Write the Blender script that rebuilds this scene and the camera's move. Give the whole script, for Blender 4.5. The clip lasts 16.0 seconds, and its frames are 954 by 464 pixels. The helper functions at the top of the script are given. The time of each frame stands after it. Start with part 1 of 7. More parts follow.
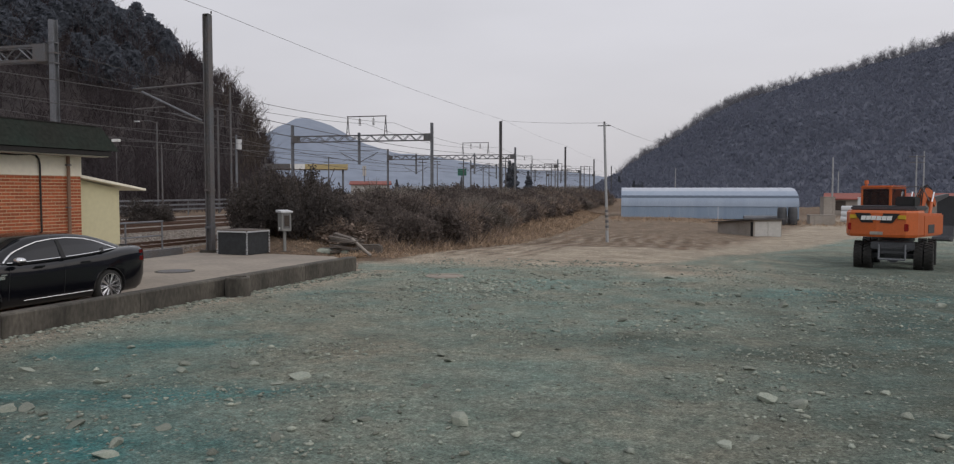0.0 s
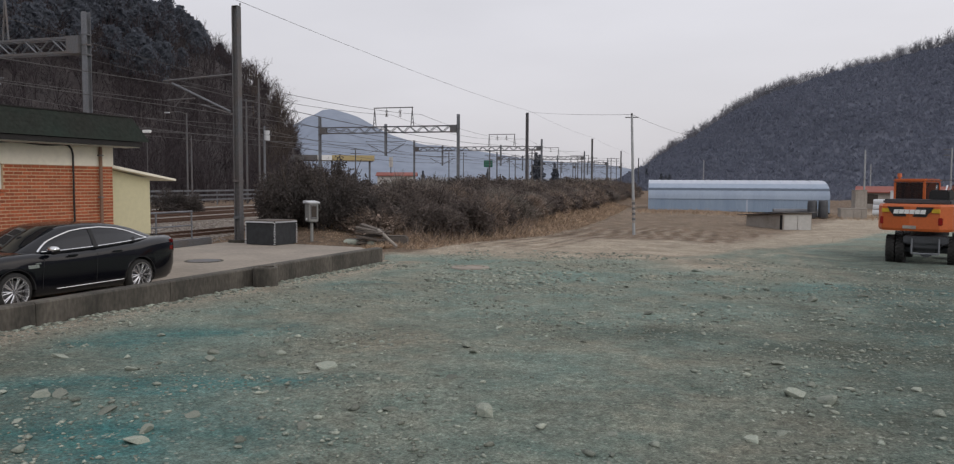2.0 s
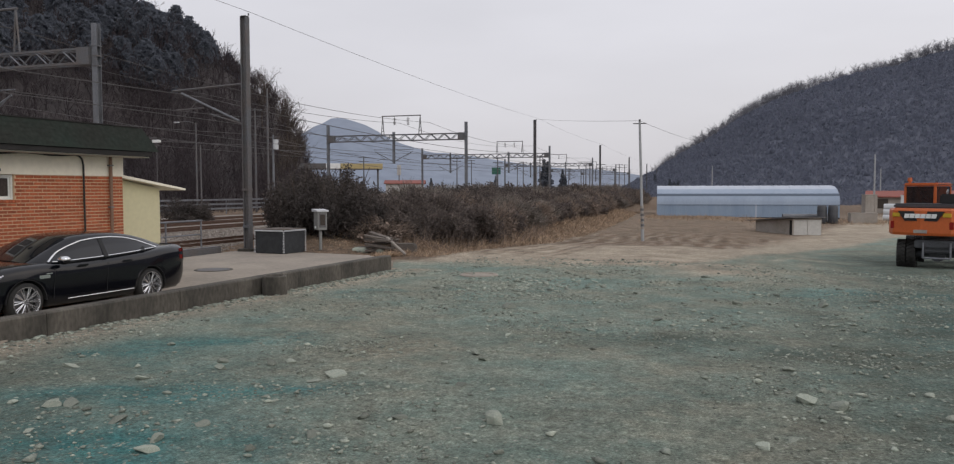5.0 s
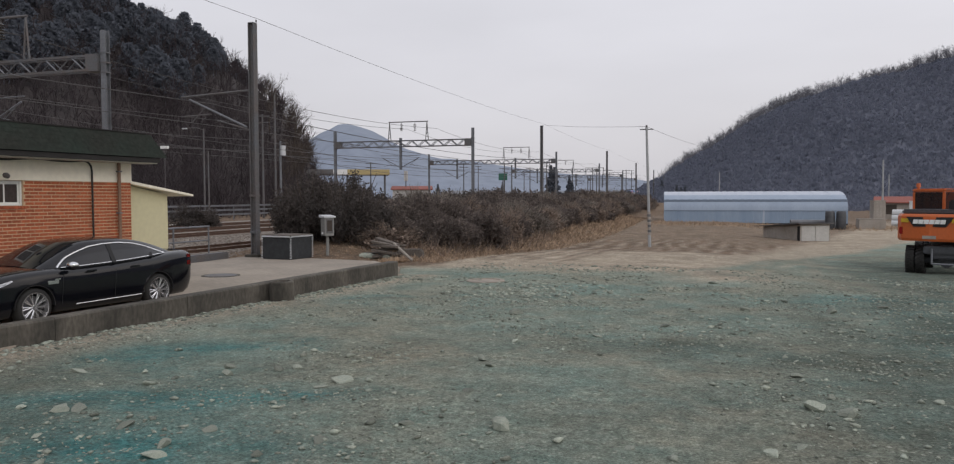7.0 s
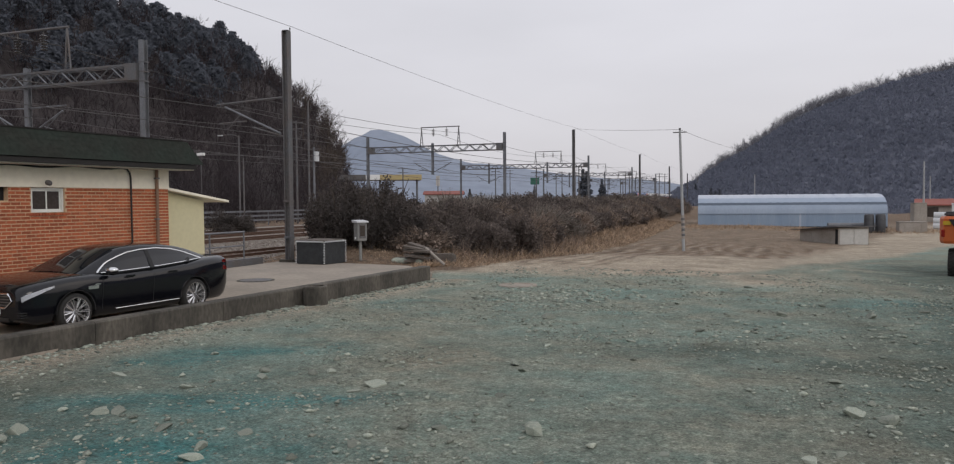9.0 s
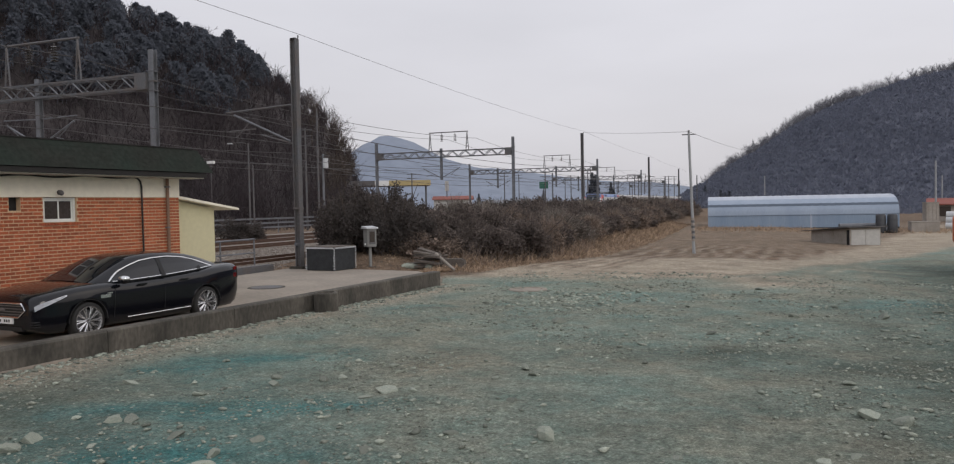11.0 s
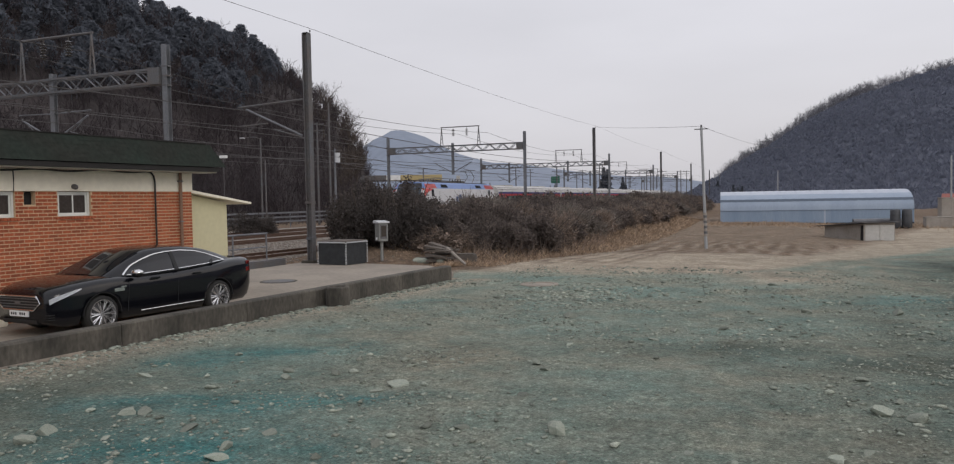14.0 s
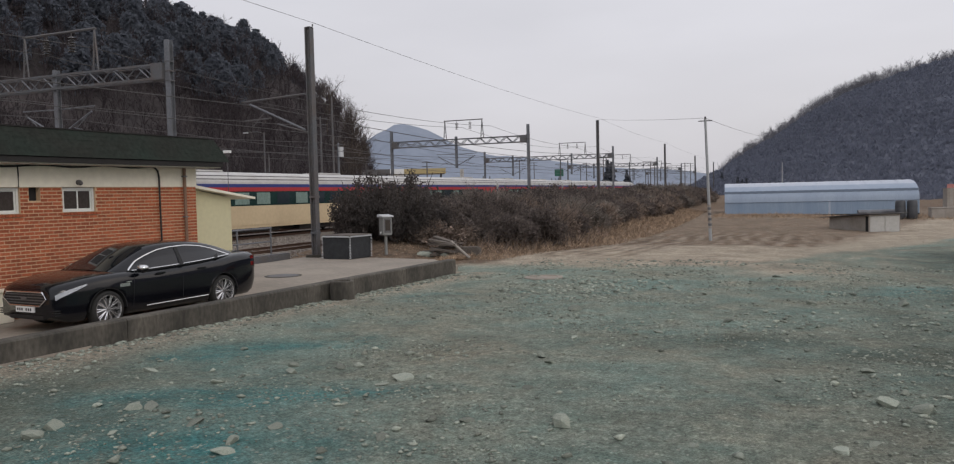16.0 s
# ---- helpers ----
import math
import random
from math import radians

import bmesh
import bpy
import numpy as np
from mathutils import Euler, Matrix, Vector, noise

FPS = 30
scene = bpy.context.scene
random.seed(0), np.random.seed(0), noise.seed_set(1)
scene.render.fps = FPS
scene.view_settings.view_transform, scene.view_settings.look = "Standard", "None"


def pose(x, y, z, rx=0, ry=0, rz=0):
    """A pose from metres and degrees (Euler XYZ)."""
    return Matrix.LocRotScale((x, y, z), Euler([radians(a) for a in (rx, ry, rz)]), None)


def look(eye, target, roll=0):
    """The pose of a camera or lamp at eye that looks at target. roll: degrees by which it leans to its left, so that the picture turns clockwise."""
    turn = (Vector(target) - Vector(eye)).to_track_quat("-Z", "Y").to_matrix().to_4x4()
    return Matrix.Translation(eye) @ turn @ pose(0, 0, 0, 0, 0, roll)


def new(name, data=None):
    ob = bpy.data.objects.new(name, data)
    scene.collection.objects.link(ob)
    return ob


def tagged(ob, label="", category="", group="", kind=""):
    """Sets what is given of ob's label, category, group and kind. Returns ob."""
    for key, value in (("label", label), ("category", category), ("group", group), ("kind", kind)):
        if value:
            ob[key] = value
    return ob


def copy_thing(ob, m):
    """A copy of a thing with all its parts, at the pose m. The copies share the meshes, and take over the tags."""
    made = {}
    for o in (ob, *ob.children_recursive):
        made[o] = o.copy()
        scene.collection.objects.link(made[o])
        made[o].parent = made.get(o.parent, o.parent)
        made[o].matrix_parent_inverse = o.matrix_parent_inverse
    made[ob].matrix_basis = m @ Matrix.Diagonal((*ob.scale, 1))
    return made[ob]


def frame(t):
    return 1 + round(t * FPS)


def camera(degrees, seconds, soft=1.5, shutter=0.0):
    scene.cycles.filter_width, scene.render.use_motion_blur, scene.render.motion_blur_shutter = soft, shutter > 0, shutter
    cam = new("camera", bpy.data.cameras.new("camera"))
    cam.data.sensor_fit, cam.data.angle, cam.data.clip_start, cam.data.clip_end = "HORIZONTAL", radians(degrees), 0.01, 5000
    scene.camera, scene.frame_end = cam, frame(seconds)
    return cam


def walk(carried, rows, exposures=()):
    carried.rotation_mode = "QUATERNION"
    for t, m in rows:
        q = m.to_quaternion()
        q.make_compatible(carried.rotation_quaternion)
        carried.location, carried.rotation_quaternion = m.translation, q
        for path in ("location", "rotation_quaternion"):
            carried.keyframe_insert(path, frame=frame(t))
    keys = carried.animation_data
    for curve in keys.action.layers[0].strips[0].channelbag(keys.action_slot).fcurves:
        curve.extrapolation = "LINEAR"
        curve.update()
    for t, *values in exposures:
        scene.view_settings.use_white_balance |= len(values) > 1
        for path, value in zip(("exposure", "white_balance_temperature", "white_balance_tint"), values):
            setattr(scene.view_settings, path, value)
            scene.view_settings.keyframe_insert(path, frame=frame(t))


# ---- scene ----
EYE = 2.3
cam = camera(62.2, 16.0, soft=1.18)
# seconds, yaw, pitch, lean: the camera is held by hand on one spot and pans slowly to its left
TURNS = [
    (0.0, 15.20, -2.93, 0.06), (0.5, 15.59, -3.22, 0.31), (1.0, 15.90, -3.36, 0.53),
    (1.5, 16.47, -3.40, 0.25), (2.0, 17.07, -3.54, 0.29), (2.5, 17.15, -3.29, 0.22),
    (3.0, 17.41, -3.26, 0.02), (3.5, 17.36, -3.16, -0.75), (4.0, 17.36, -3.11, -0.54),
    (6.5, 18.02, -2.83, 0.27), (7.0, 18.17, -2.59, -0.13), (7.5, 18.43, -2.36, -0.18),
    (8.0, 19.00, -2.24, -0.38), (8.5, 19.58, -2.10, -0.46), (9.0, 20.49, -2.25, -0.43),
    (11.5, 21.18, -1.74, -1.09), (12.0, 21.25, -1.66, -0.76), (12.5, 21.13, -1.72, -0.75),
    (13.0, 21.42, -1.93, -0.80), (13.5, 21.83, -2.08, -0.97), (14.0, 22.00, -2.27, -1.02),
    (14.5, 22.02, -2.42, -1.12), (15.0, 22.02, -2.51, -1.05), (15.5, 22.27, -2.75, -1.18),
    (16.0, 22.30, -2.74, -1.37),
]
walk(cam, [(t, pose(0, 0, EYE, 90 + p, 0, y) @ pose(0, 0, 0, 0, 0, r)) for t, y, p, r in TURNS],
     [(0, -0.09), (0.5, -0.04), (1.2, 0.02), (4, 0.04), (9, 0.03), (13, 0.03), (16, 0.0)])

# ---- light: a bright overcast winter sky, a weak wide sun behind it ----
world = bpy.data.worlds.new("sky")
scene.world = world
world.use_nodes = True
wn, wl = world.node_tree.nodes, world.node_tree.links
wbg = wn["Background"]
sky = wn.new("ShaderNodeTexSky")
sky.sky_type, sky.sun_disc = "NISHITA", False
sky.sun_elevation, sky.sun_rotation = radians(32), radians(60)
sky.air_density, sky.dust_density = 1.0, 4.0
wtc = wn.new("ShaderNodeTexCoord")
wsep = wn.new("ShaderNodeSeparateXYZ")
wl.new(wtc.outputs["Generated"], wsep.inputs[0])
wramp = wn.new("ShaderNodeValToRGB")
wramp.color_ramp.elements[0].position, wramp.color_ramp.elements[0].color = 0.0, (0.60, 0.585, 0.62, 1)
wramp.color_ramp.elements[1].position, wramp.color_ramp.elements[1].color = 0.45, (0.72, 0.72, 0.77, 1)
wl.new(wsep.outputs["Z"], wramp.inputs[0])
wnoi = wn.new("ShaderNodeTexNoise")
wnoi.inputs["Scale"].default_value, wnoi.inputs["Detail"].default_value = 2.2, 4
wmap = wn.new("ShaderNodeMapping")
wmap.inputs["Scale"].default_value = (1, 1, 3.5)
wl.new(wtc.outputs["Generated"], wmap.inputs[0])
wl.new(wmap.outputs[0], wnoi.inputs[0])
wcl = wn.new("ShaderNodeMapRange")
wcl.inputs["From Min"].default_value, wcl.inputs["From Max"].default_value = 0.3, 0.7
wcl.inputs["To Min"].default_value, wcl.inputs["To Max"].default_value = 0.94, 1.06
wl.new(wnoi.outputs[0], wcl.inputs[0])
wmul = wn.new("ShaderNodeMix")
wmul.data_type, wmul.blend_type = "RGBA", "MULTIPLY"
wmul.inputs[0].default_value = 1.0
wl.new(wramp.outputs[0], wmul.inputs[6])
wl.new(wcl.outputs[0], wmul.inputs[7])
wmix = wn.new("ShaderNodeMix")
wmix.data_type, wmix.blend_type = "RGBA", "ADD"
wmix.inputs[0].default_value = 0.012
wl.new(wmul.outputs[2], wmix.inputs[6])
wl.new(sky.outputs[0], wmix.inputs[7])
wl.new(wmix.outputs[2], wbg.inputs[0])
wbg.inputs[1].default_value = 1.0

sun = new("sun", bpy.data.lights.new("sun", "SUN"))
sun.data.energy, sun.data.angle, sun.data.color = 0.7, radians(25), (1.0, 0.95, 0.88)
sun.matrix_world = look((60, -40, 50), (0, 20, 0))


# ---- materials ----
def mat(name, base, rough=0.8, vary=0.25, scale=3.0, bump=0.2, metal=0.0, fine=12.0, second=None, amount=0.5,
        stretch=(1, 1, 1), island=0.0, spec=0.5, coat=0.0):
    """Two scales of variation on a base colour, with fine relief. second: a stain or wear colour."""
    m = bpy.data.materials.new(name)
    m.use_nodes = True
    n, l = m.node_tree.nodes, m.node_tree.links
    b = n["Principled BSDF"]
    tc, mp = n.new("ShaderNodeTexCoord"), n.new("ShaderNodeMapping")
    mp.inputs["Scale"].default_value = stretch
    l.new(tc.outputs["Object"], mp.inputs[0])
    big, small = n.new("ShaderNodeTexNoise"), n.new("ShaderNodeTexNoise")
    big.inputs["Scale"].default_value, big.inputs["Detail"].default_value = scale, 5
    small.inputs["Scale"].default_value, small.inputs["Detail"].default_value = scale * fine, 4
    l.new(mp.outputs[0], big.inputs[0])
    l.new(mp.outputs[0], small.inputs[0])
    mr = n.new("ShaderNodeMapRange")
    mr.inputs["From Min"].default_value, mr.inputs["From Max"].default_value = 0.35, 0.68
    l.new(big.outputs[0], mr.inputs[0])
    mix = n.new("ShaderNodeMix")
    mix.data_type = "RGBA"
    other = second or tuple(c * (1 - vary) for c in base)
    mix.inputs[6].default_value, mix.inputs[7].default_value = (*base, 1), (*other, 1)
    sc = n.new("ShaderNodeMath")
    sc.operation = "MULTIPLY"
    sc.inputs[1].default_value = amount if second else 1.0
    l.new(mr.outputs[0], sc.inputs[0])
    l.new(sc.outputs[0], mix.inputs[0])
    mr2 = n.new("ShaderNodeMapRange")
    mr2.inputs["From Min"].default_value, mr2.inputs["From Max"].default_value = 0.3, 0.7
    mr2.inputs["To Min"].default_value, mr2.inputs["To Max"].default_value = 1 - vary, 1 + vary
    l.new(small.outputs[0], mr2.inputs[0])
    mul = n.new("ShaderNodeMix")
    mul.data_type, mul.blend_type = "RGBA", "MULTIPLY"
    mul.inputs[0].default_value = 1.0
    l.new(mix.outputs[2], mul.inputs[6])
    l.new(mr2.outputs[0], mul.inputs[7])
    out = mul.outputs[2]
    if island:
        geo, oi = n.new("ShaderNodeNewGeometry"), n.new("ShaderNodeObjectInfo")
        add = n.new("ShaderNodeMath")
        add.operation = "ADD"
        l.new(geo.outputs["Random Per Island"], add.inputs[0])
        l.new(oi.outputs["Random"], add.inputs[1])
        fr = n.new("ShaderNodeMath")
        fr.operation = "FRACT"
        l.new(add.outputs[0], fr.inputs[0])
        mr3 = n.new("ShaderNodeMapRange")
        mr3.inputs["To Min"].default_value, mr3.inputs["To Max"].default_value = 1 - island, 1 + island
        l.new(fr.outputs[0], mr3.inputs[0])
        mul2 = n.new("ShaderNodeMix")
        mul2.data_type, mul2.blend_type = "RGBA", "MULTIPLY"
        mul2.inputs[0].default_value = 1.0
        l.new(out, mul2.inputs[6])
        l.new(mr3.outputs[0], mul2.inputs[7])
        out = mul2.outputs[2]
    l.new(out, b.inputs["Base Color"])
    b.inputs["Roughness"].default_value, b.inputs["Metallic"].default_value = rough, metal
    b.inputs["Specular IOR Level"].default_value = spec
    b.inputs["Coat Weight"].default_value = coat
    b.inputs["Coat Roughness"].default_value = 0.05
    if bump:
        bp = n.new("ShaderNodeBump")
        bp.inputs["Strength"].default_value, bp.inputs["Distance"].default_value = bump, 0.02
        l.new(small.outputs[0], bp.inputs["Height"])
        l.new(bp.outputs[0], b.inputs["Normal"])
    return m


def glow(name, colour, strength):
    m = bpy.data.materials.new(name)
    m.use_nodes = True
    b = m.node_tree.nodes["Principled BSDF"]
    b.inputs["Base Color"].default_value = (*colour, 1)
    b.inputs["Emission Color"].default_value = (*colour, 1)
    b.inputs["Emission Strength"].default_value = strength
    return m


M = dict(
    concrete=mat("old concrete", (0.112, 0.100, 0.083), 0.92, 0.30, 1.3, 0.6, second=(0.038, 0.035, 0.029), amount=1.0, stretch=(1, 1, 0.45)),
    pave=mat("worn concrete paving", (0.33, 0.285, 0.235), 0.9, 0.12, 0.6, 0.3, second=(0.22, 0.195, 0.165), amount=0.8),
    brick=mat("red brick", (0.38, 0.100, 0.041), 0.85, 0.18, 1.0, 0.4, second=(0.27, 0.066, 0.030), amount=0.7, island=0.22),
    mortar=mat("pale mortar", (0.60, 0.42, 0.27), 0.95, 0.15, 2.0, 0.4),
    cream=mat("cream painted render", (0.86, 0.80, 0.67), 0.8, 0.05, 0.6, 0.1, second=(0.70, 0.64, 0.52), amount=0.5),
    yellow=mat("pale yellow painted render", (0.60, 0.555, 0.36), 0.85, 0.04, 0.7, 0.1, second=(0.55, 0.505, 0.33), amount=0.5),
    shingle=mat("dark green roof shingle", (0.024, 0.033, 0.027), 0.95, 0.2, 0.9, 0.4, second=(0.028, 0.025, 0.022), amount=0.6, island=0.05, spec=0.15),
    fascia=mat("dark brown fascia", (0.020, 0.018, 0.017), 0.9, 0.2, 2, 0.1),
    soffit=mat("pale soffit", (0.5, 0.47, 0.4), 0.8, 0.1, 2, 0.1),
    upvc=mat("white window frame", (0.72, 0.72, 0.68), 0.45, 0.05, 2, 0.05),
    pane=mat("window pane", (0.060, 0.047, 0.040), 0.12, 0.2, 1.5, 0.0),
    pipe_brown=mat("brown drainpipe", (0.22, 0.13, 0.085), 0.6, 0.12, 2, 0.1),
    cable=mat("black cable", (0.015, 0.015, 0.015), 0.5, 0.2, 4, 0.0),
    steel=mat("weathered galvanised steel", (0.18, 0.19, 0.21), 0.6, 0.15, 1.5, 0.15, 0.3, second=(0.11, 0.105, 0.105), amount=0.6),
    steel_dark=mat("dark painted steel", (0.115, 0.12, 0.13), 0.6, 0.2, 1.5, 0.15, 0.2, second=(0.14, 0.09, 0.06), amount=0.4),
    wire=mat("overhead wire", (0.09, 0.085, 0.085), 0.6, 0.1, 2, 0.0, 0.3),
    porcelain=mat("brown porcelain", (0.09, 0.085, 0.08), 0.25, 0.2, 3, 0.0),
    ballast=mat("track ballast", (0.25, 0.22, 0.19), 0.95, 0.35, 1.2, 0.8, fine=8, second=(0.15, 0.12, 0.10), amount=0.7),
    rail=mat("rusty rail", (0.12, 0.07, 0.05), 0.6, 0.2, 2, 0.2, 0.3),
    sleeper=mat("concrete sleeper", (0.26, 0.23, 0.20), 0.9, 0.2, 2, 0.3),
    rock=mat("grey green rock", (0.235, 0.262, 0.222), 0.92, 0.22, 4, 0.4, second=(0.31, 0.32, 0.265), amount=0.8, island=0.45, spec=0.25),
    black=mat("matt black plastic", (0.012, 0.012, 0.013), 0.7, 0.2, 3, 0.1),
    white=mat("white paint", (0.78, 0.78, 0.77), 0.5, 0.05, 2, 0.05),
    chrome=mat("chrome", (0.80, 0.80, 0.81), 0.18, 0.04, 3, 0.0, 1.0),
    rubber=mat("tyre rubber", (0.014, 0.0135, 0.013), 0.8, 0.25, 4, 0.3, second=(0.03, 0.028, 0.024), amount=0.4),
)


# ---- building blocks ----
def thing(name, label, category, at=(0, 0, 0), rz=0.0, group="", kind=""):
    ob = new(name)
    ob.empty_display_size = 0.2
    ob.matrix_basis = pose(*at, 0, 0, rz)
    return tagged(ob, label, category, group, kind)


def mesh_of(bm, name, material, smooth=False):
    me = bpy.data.meshes.new(name)
    bm.normal_update()
    bm.to_mesh(me)
    bm.free()
    me.materials.append(material)
    if smooth:
        for p in me.polygons:
            p.use_smooth = True
    return me


def part(name, bm, material, parent, label="", smooth=False, at=None):
    ob = new(name, mesh_of(bm, name, material, smooth))
    ob.parent = parent
    if at is not None:
        ob.matrix_basis = at
    return tagged(ob, label)


def solid(name, bm, material, label, category, kind="", group="", smooth=False):
    return tagged(new(name, mesh_of(bm, name, material, smooth)), label, category, group, kind)


def B():
    return bmesh.new()


def box(bm, x0, x1, y0, y1, z0, z1, bevel=0.0, m=None):
    vs = [bm.verts.new((x, y, z)) for x in (x0, x1) for y in (y0, y1) for z in (z0, z1)]
    fs = [(0, 1, 3, 2), (4, 6, 7, 5), (0, 4, 5, 1), (2, 3, 7, 6), (0, 2, 6, 4), (1, 5, 7, 3)]
    faces = [bm.faces.new([vs[i] for i in f]) for f in fs]
    if bevel:
        es = list({e for f in faces for e in f.edges})
        r = bmesh.ops.bevel(bm, geom=es, offset=bevel, segments=2, affect="EDGES", clamp_overlap=True)
        vs = list({v for f in r["faces"] for v in f.verts} | {v for v in vs if v.is_valid})
    if m is not None:
        bmesh.ops.transform(bm, matrix=m, verts=vs)
    return bm


def rod(bm, a, b, r, n=8, r2=None, cap=True):
    a, b = Vector(a), Vector(b)
    r2 = r if r2 is None else r2
    q = (b - a).to_track_quat("Z", "Y")
    ring = []
    for p, rr in ((a, r), (b, r2)):
        ring.append([bm.verts.new(p + q @ Vector((rr * math.cos(k * math.tau / n), rr * math.sin(k * math.tau / n), 0))) for k in range(n)])
    for k in range(n):
        bm.faces.new((ring[0][k], ring[0][(k + 1) % n], ring[1][(k + 1) % n], ring[1][k]))
    if cap:
        bm.faces.new(ring[0][::-1])
        bm.faces.new(ring[1])
    return bm


def tube(bm, pts, r, n=6):
    pts = [Vector(p) for p in pts]
    rings = []
    for i, p in enumerate(pts):
        d = (pts[min(i + 1, len(pts) - 1)] - pts[max(i - 1, 0)]).normalized()
        q = d.to_track_quat("Z", "Y")
        rings.append([bm.verts.new(p + q @ Vector((r * math.cos(k * math.tau / n), r * math.sin(k * math.tau / n), 0))) for k in range(n)])
    for a, b in zip(rings, rings[1:]):
        for k in range(n):
            bm.faces.new((a[k], a[(k + 1) % n], b[(k + 1) % n], b[k]))
    bm.faces.new(rings[0][::-1])
    bm.faces.new(rings[-1])
    return bm


def prism(bm, outline, y0, y1, axis="y"):
    """An outline of (a, z) pairs drawn out along y (or along x)."""
    def v(a, z, t):
        return bm.verts.new((a, t, z) if axis == "y" else (t, a, z))
    A, C = [v(a, z, y0) for a, z in outline], [v(a, z, y1) for a, z in outline]
    n = len(outline)
    for k in range(n):
        bm.faces.new((A[k], A[(k + 1) % n], C[(k + 1) % n], C[k]))
    bm.faces.new(A[::-1])
    bm.faces.new(C)
    bmesh.ops.recalc_face_normals(bm, faces=bm.faces)
    return bm


def loft(bm, rings, cap=True, close=True):
    R = [[bm.verts.new(p) for p in r] for r in rings]
    n = len(R[0])
    for a, b in zip(R, R[1:]):
        for k in range(n if close else n - 1):
            bm.faces.new((a[k], a[(k + 1) % n], b[(k + 1) % n], b[k]))
    if cap and close:
        bm.faces.new(R[0][::-1])
        bm.faces.new(R[-1])
    bmesh.ops.recalc_face_normals(bm, faces=bm.faces)
    return bm


def sag(a, b, drop, n=10):
    a, b = Vector(a), Vector(b)
    return [a.lerp(b, k / n) - Vector((0, 0, 4 * drop * (k / n) * (1 - k / n))) for k in range(n + 1)]


def smooth01(a, b, x):
    t = min(1.0, max(0.0, (x - a) / (b - a)))
    return t * t * (3 - 2 * t)


def fbm(x, y, s, seed=0.0):
    return noise.fractal(Vector((x * s, y * s, seed)), 0.9, 2.0, 4)


# ---- ground: one sheet to the horizon ----
WALL_A, WALL_B = Vector((-11.0, 4.0)), Vector((-9.80, 22.12))     # line of the low wall


def wall_x(y):
    return WALL_A.x + (WALL_B.x - WALL_A.x) * (y - WALL_A.y) / (WALL_B.y - WALL_A.y)


def bank_x(y):
    """Foot of the overgrown bank beside the railway."""
    return -10.9 + 2.6 * smooth01(26, 40, y) - 2.2 * smooth01(48, 110, y)


def ground_z(x, y):
    z = -0.008 * max(0.0, min(y, 50) - 5) - 0.1 * smooth01(36, 42, y) * smooth01(-9, -6, x)
    z -= 0.27 * smooth01(-3, 6, x) * smooth01(14, 30, y)
    edge = wall_x(y) if y < 23 else bank_x(y)
    left = smooth01(edge + 0.3, edge - 0.3, x) if y < 23 else smooth01(edge + 0.5, edge - 4.5, x)
    if y < 23:
        z = z * (1 - left) - 0.12 * left
    else:
        near = smooth01(24, 33, y)
        z = z * (1 - left) + left * (-0.12 + near * 0.75 * smooth01(edge, edge - 5, x) * smooth01(-20.5, -18.5, x))
    far = smooth01(200, 700, math.hypot(x, y))
    z -= 1.0 * far
    if math.hypot(x, y) < 120 and left < 0.5:
        z += 0.05 * fbm(x, y, 0.25, 3) + 0.022 * fbm(x, y, 1.3, 7)
    return z


def road_mask(x, y):
    """Bare tan earth: the track past the wall's end and away to the right, and the field's edge."""
    wob = 0.9 * fbm(x, y, 0.18, 21) + 0.35 * fbm(x, y, 0.9, 22)
    near = 25.6 + 0.3 * (x + 10) * 0.2
    if x > -1.5:
        near += 1.0 + 2.4 * max(0, x + 1.5)
    m = smooth01(near - 1.2, near + 1.4, y + wob)
    m = max(m, (0.75 + 0.5 * fbm(x, y, 0.7, 73)) * math.exp(-((x + 0.3) / 2.0) ** 4 - ((y - 26.0 + 0.4 * wob) / 2.6) ** 4))
    for x0, a, c in ((-1.6, 0.10, 0.012), (0.1, 0.10, 0.012), (1.2, -0.16, 0.016), (2.9, -0.16, 0.016), (3.6, 0.02, -0.006)):
        d = abs(x - (x0 + a * (y - 23) + c * (y - 23) ** 2)) + 0.05 * math.sin(y * 9)
        if 20 < y < 40:
            m = max(m, (0.30 + 0.3 * fbm(x, y, 1.2, 72)) * smooth01(0.34, 0.10, d) * smooth01(20, 24, y + 2 * fbm(x, y, .3, 71)))
    return m


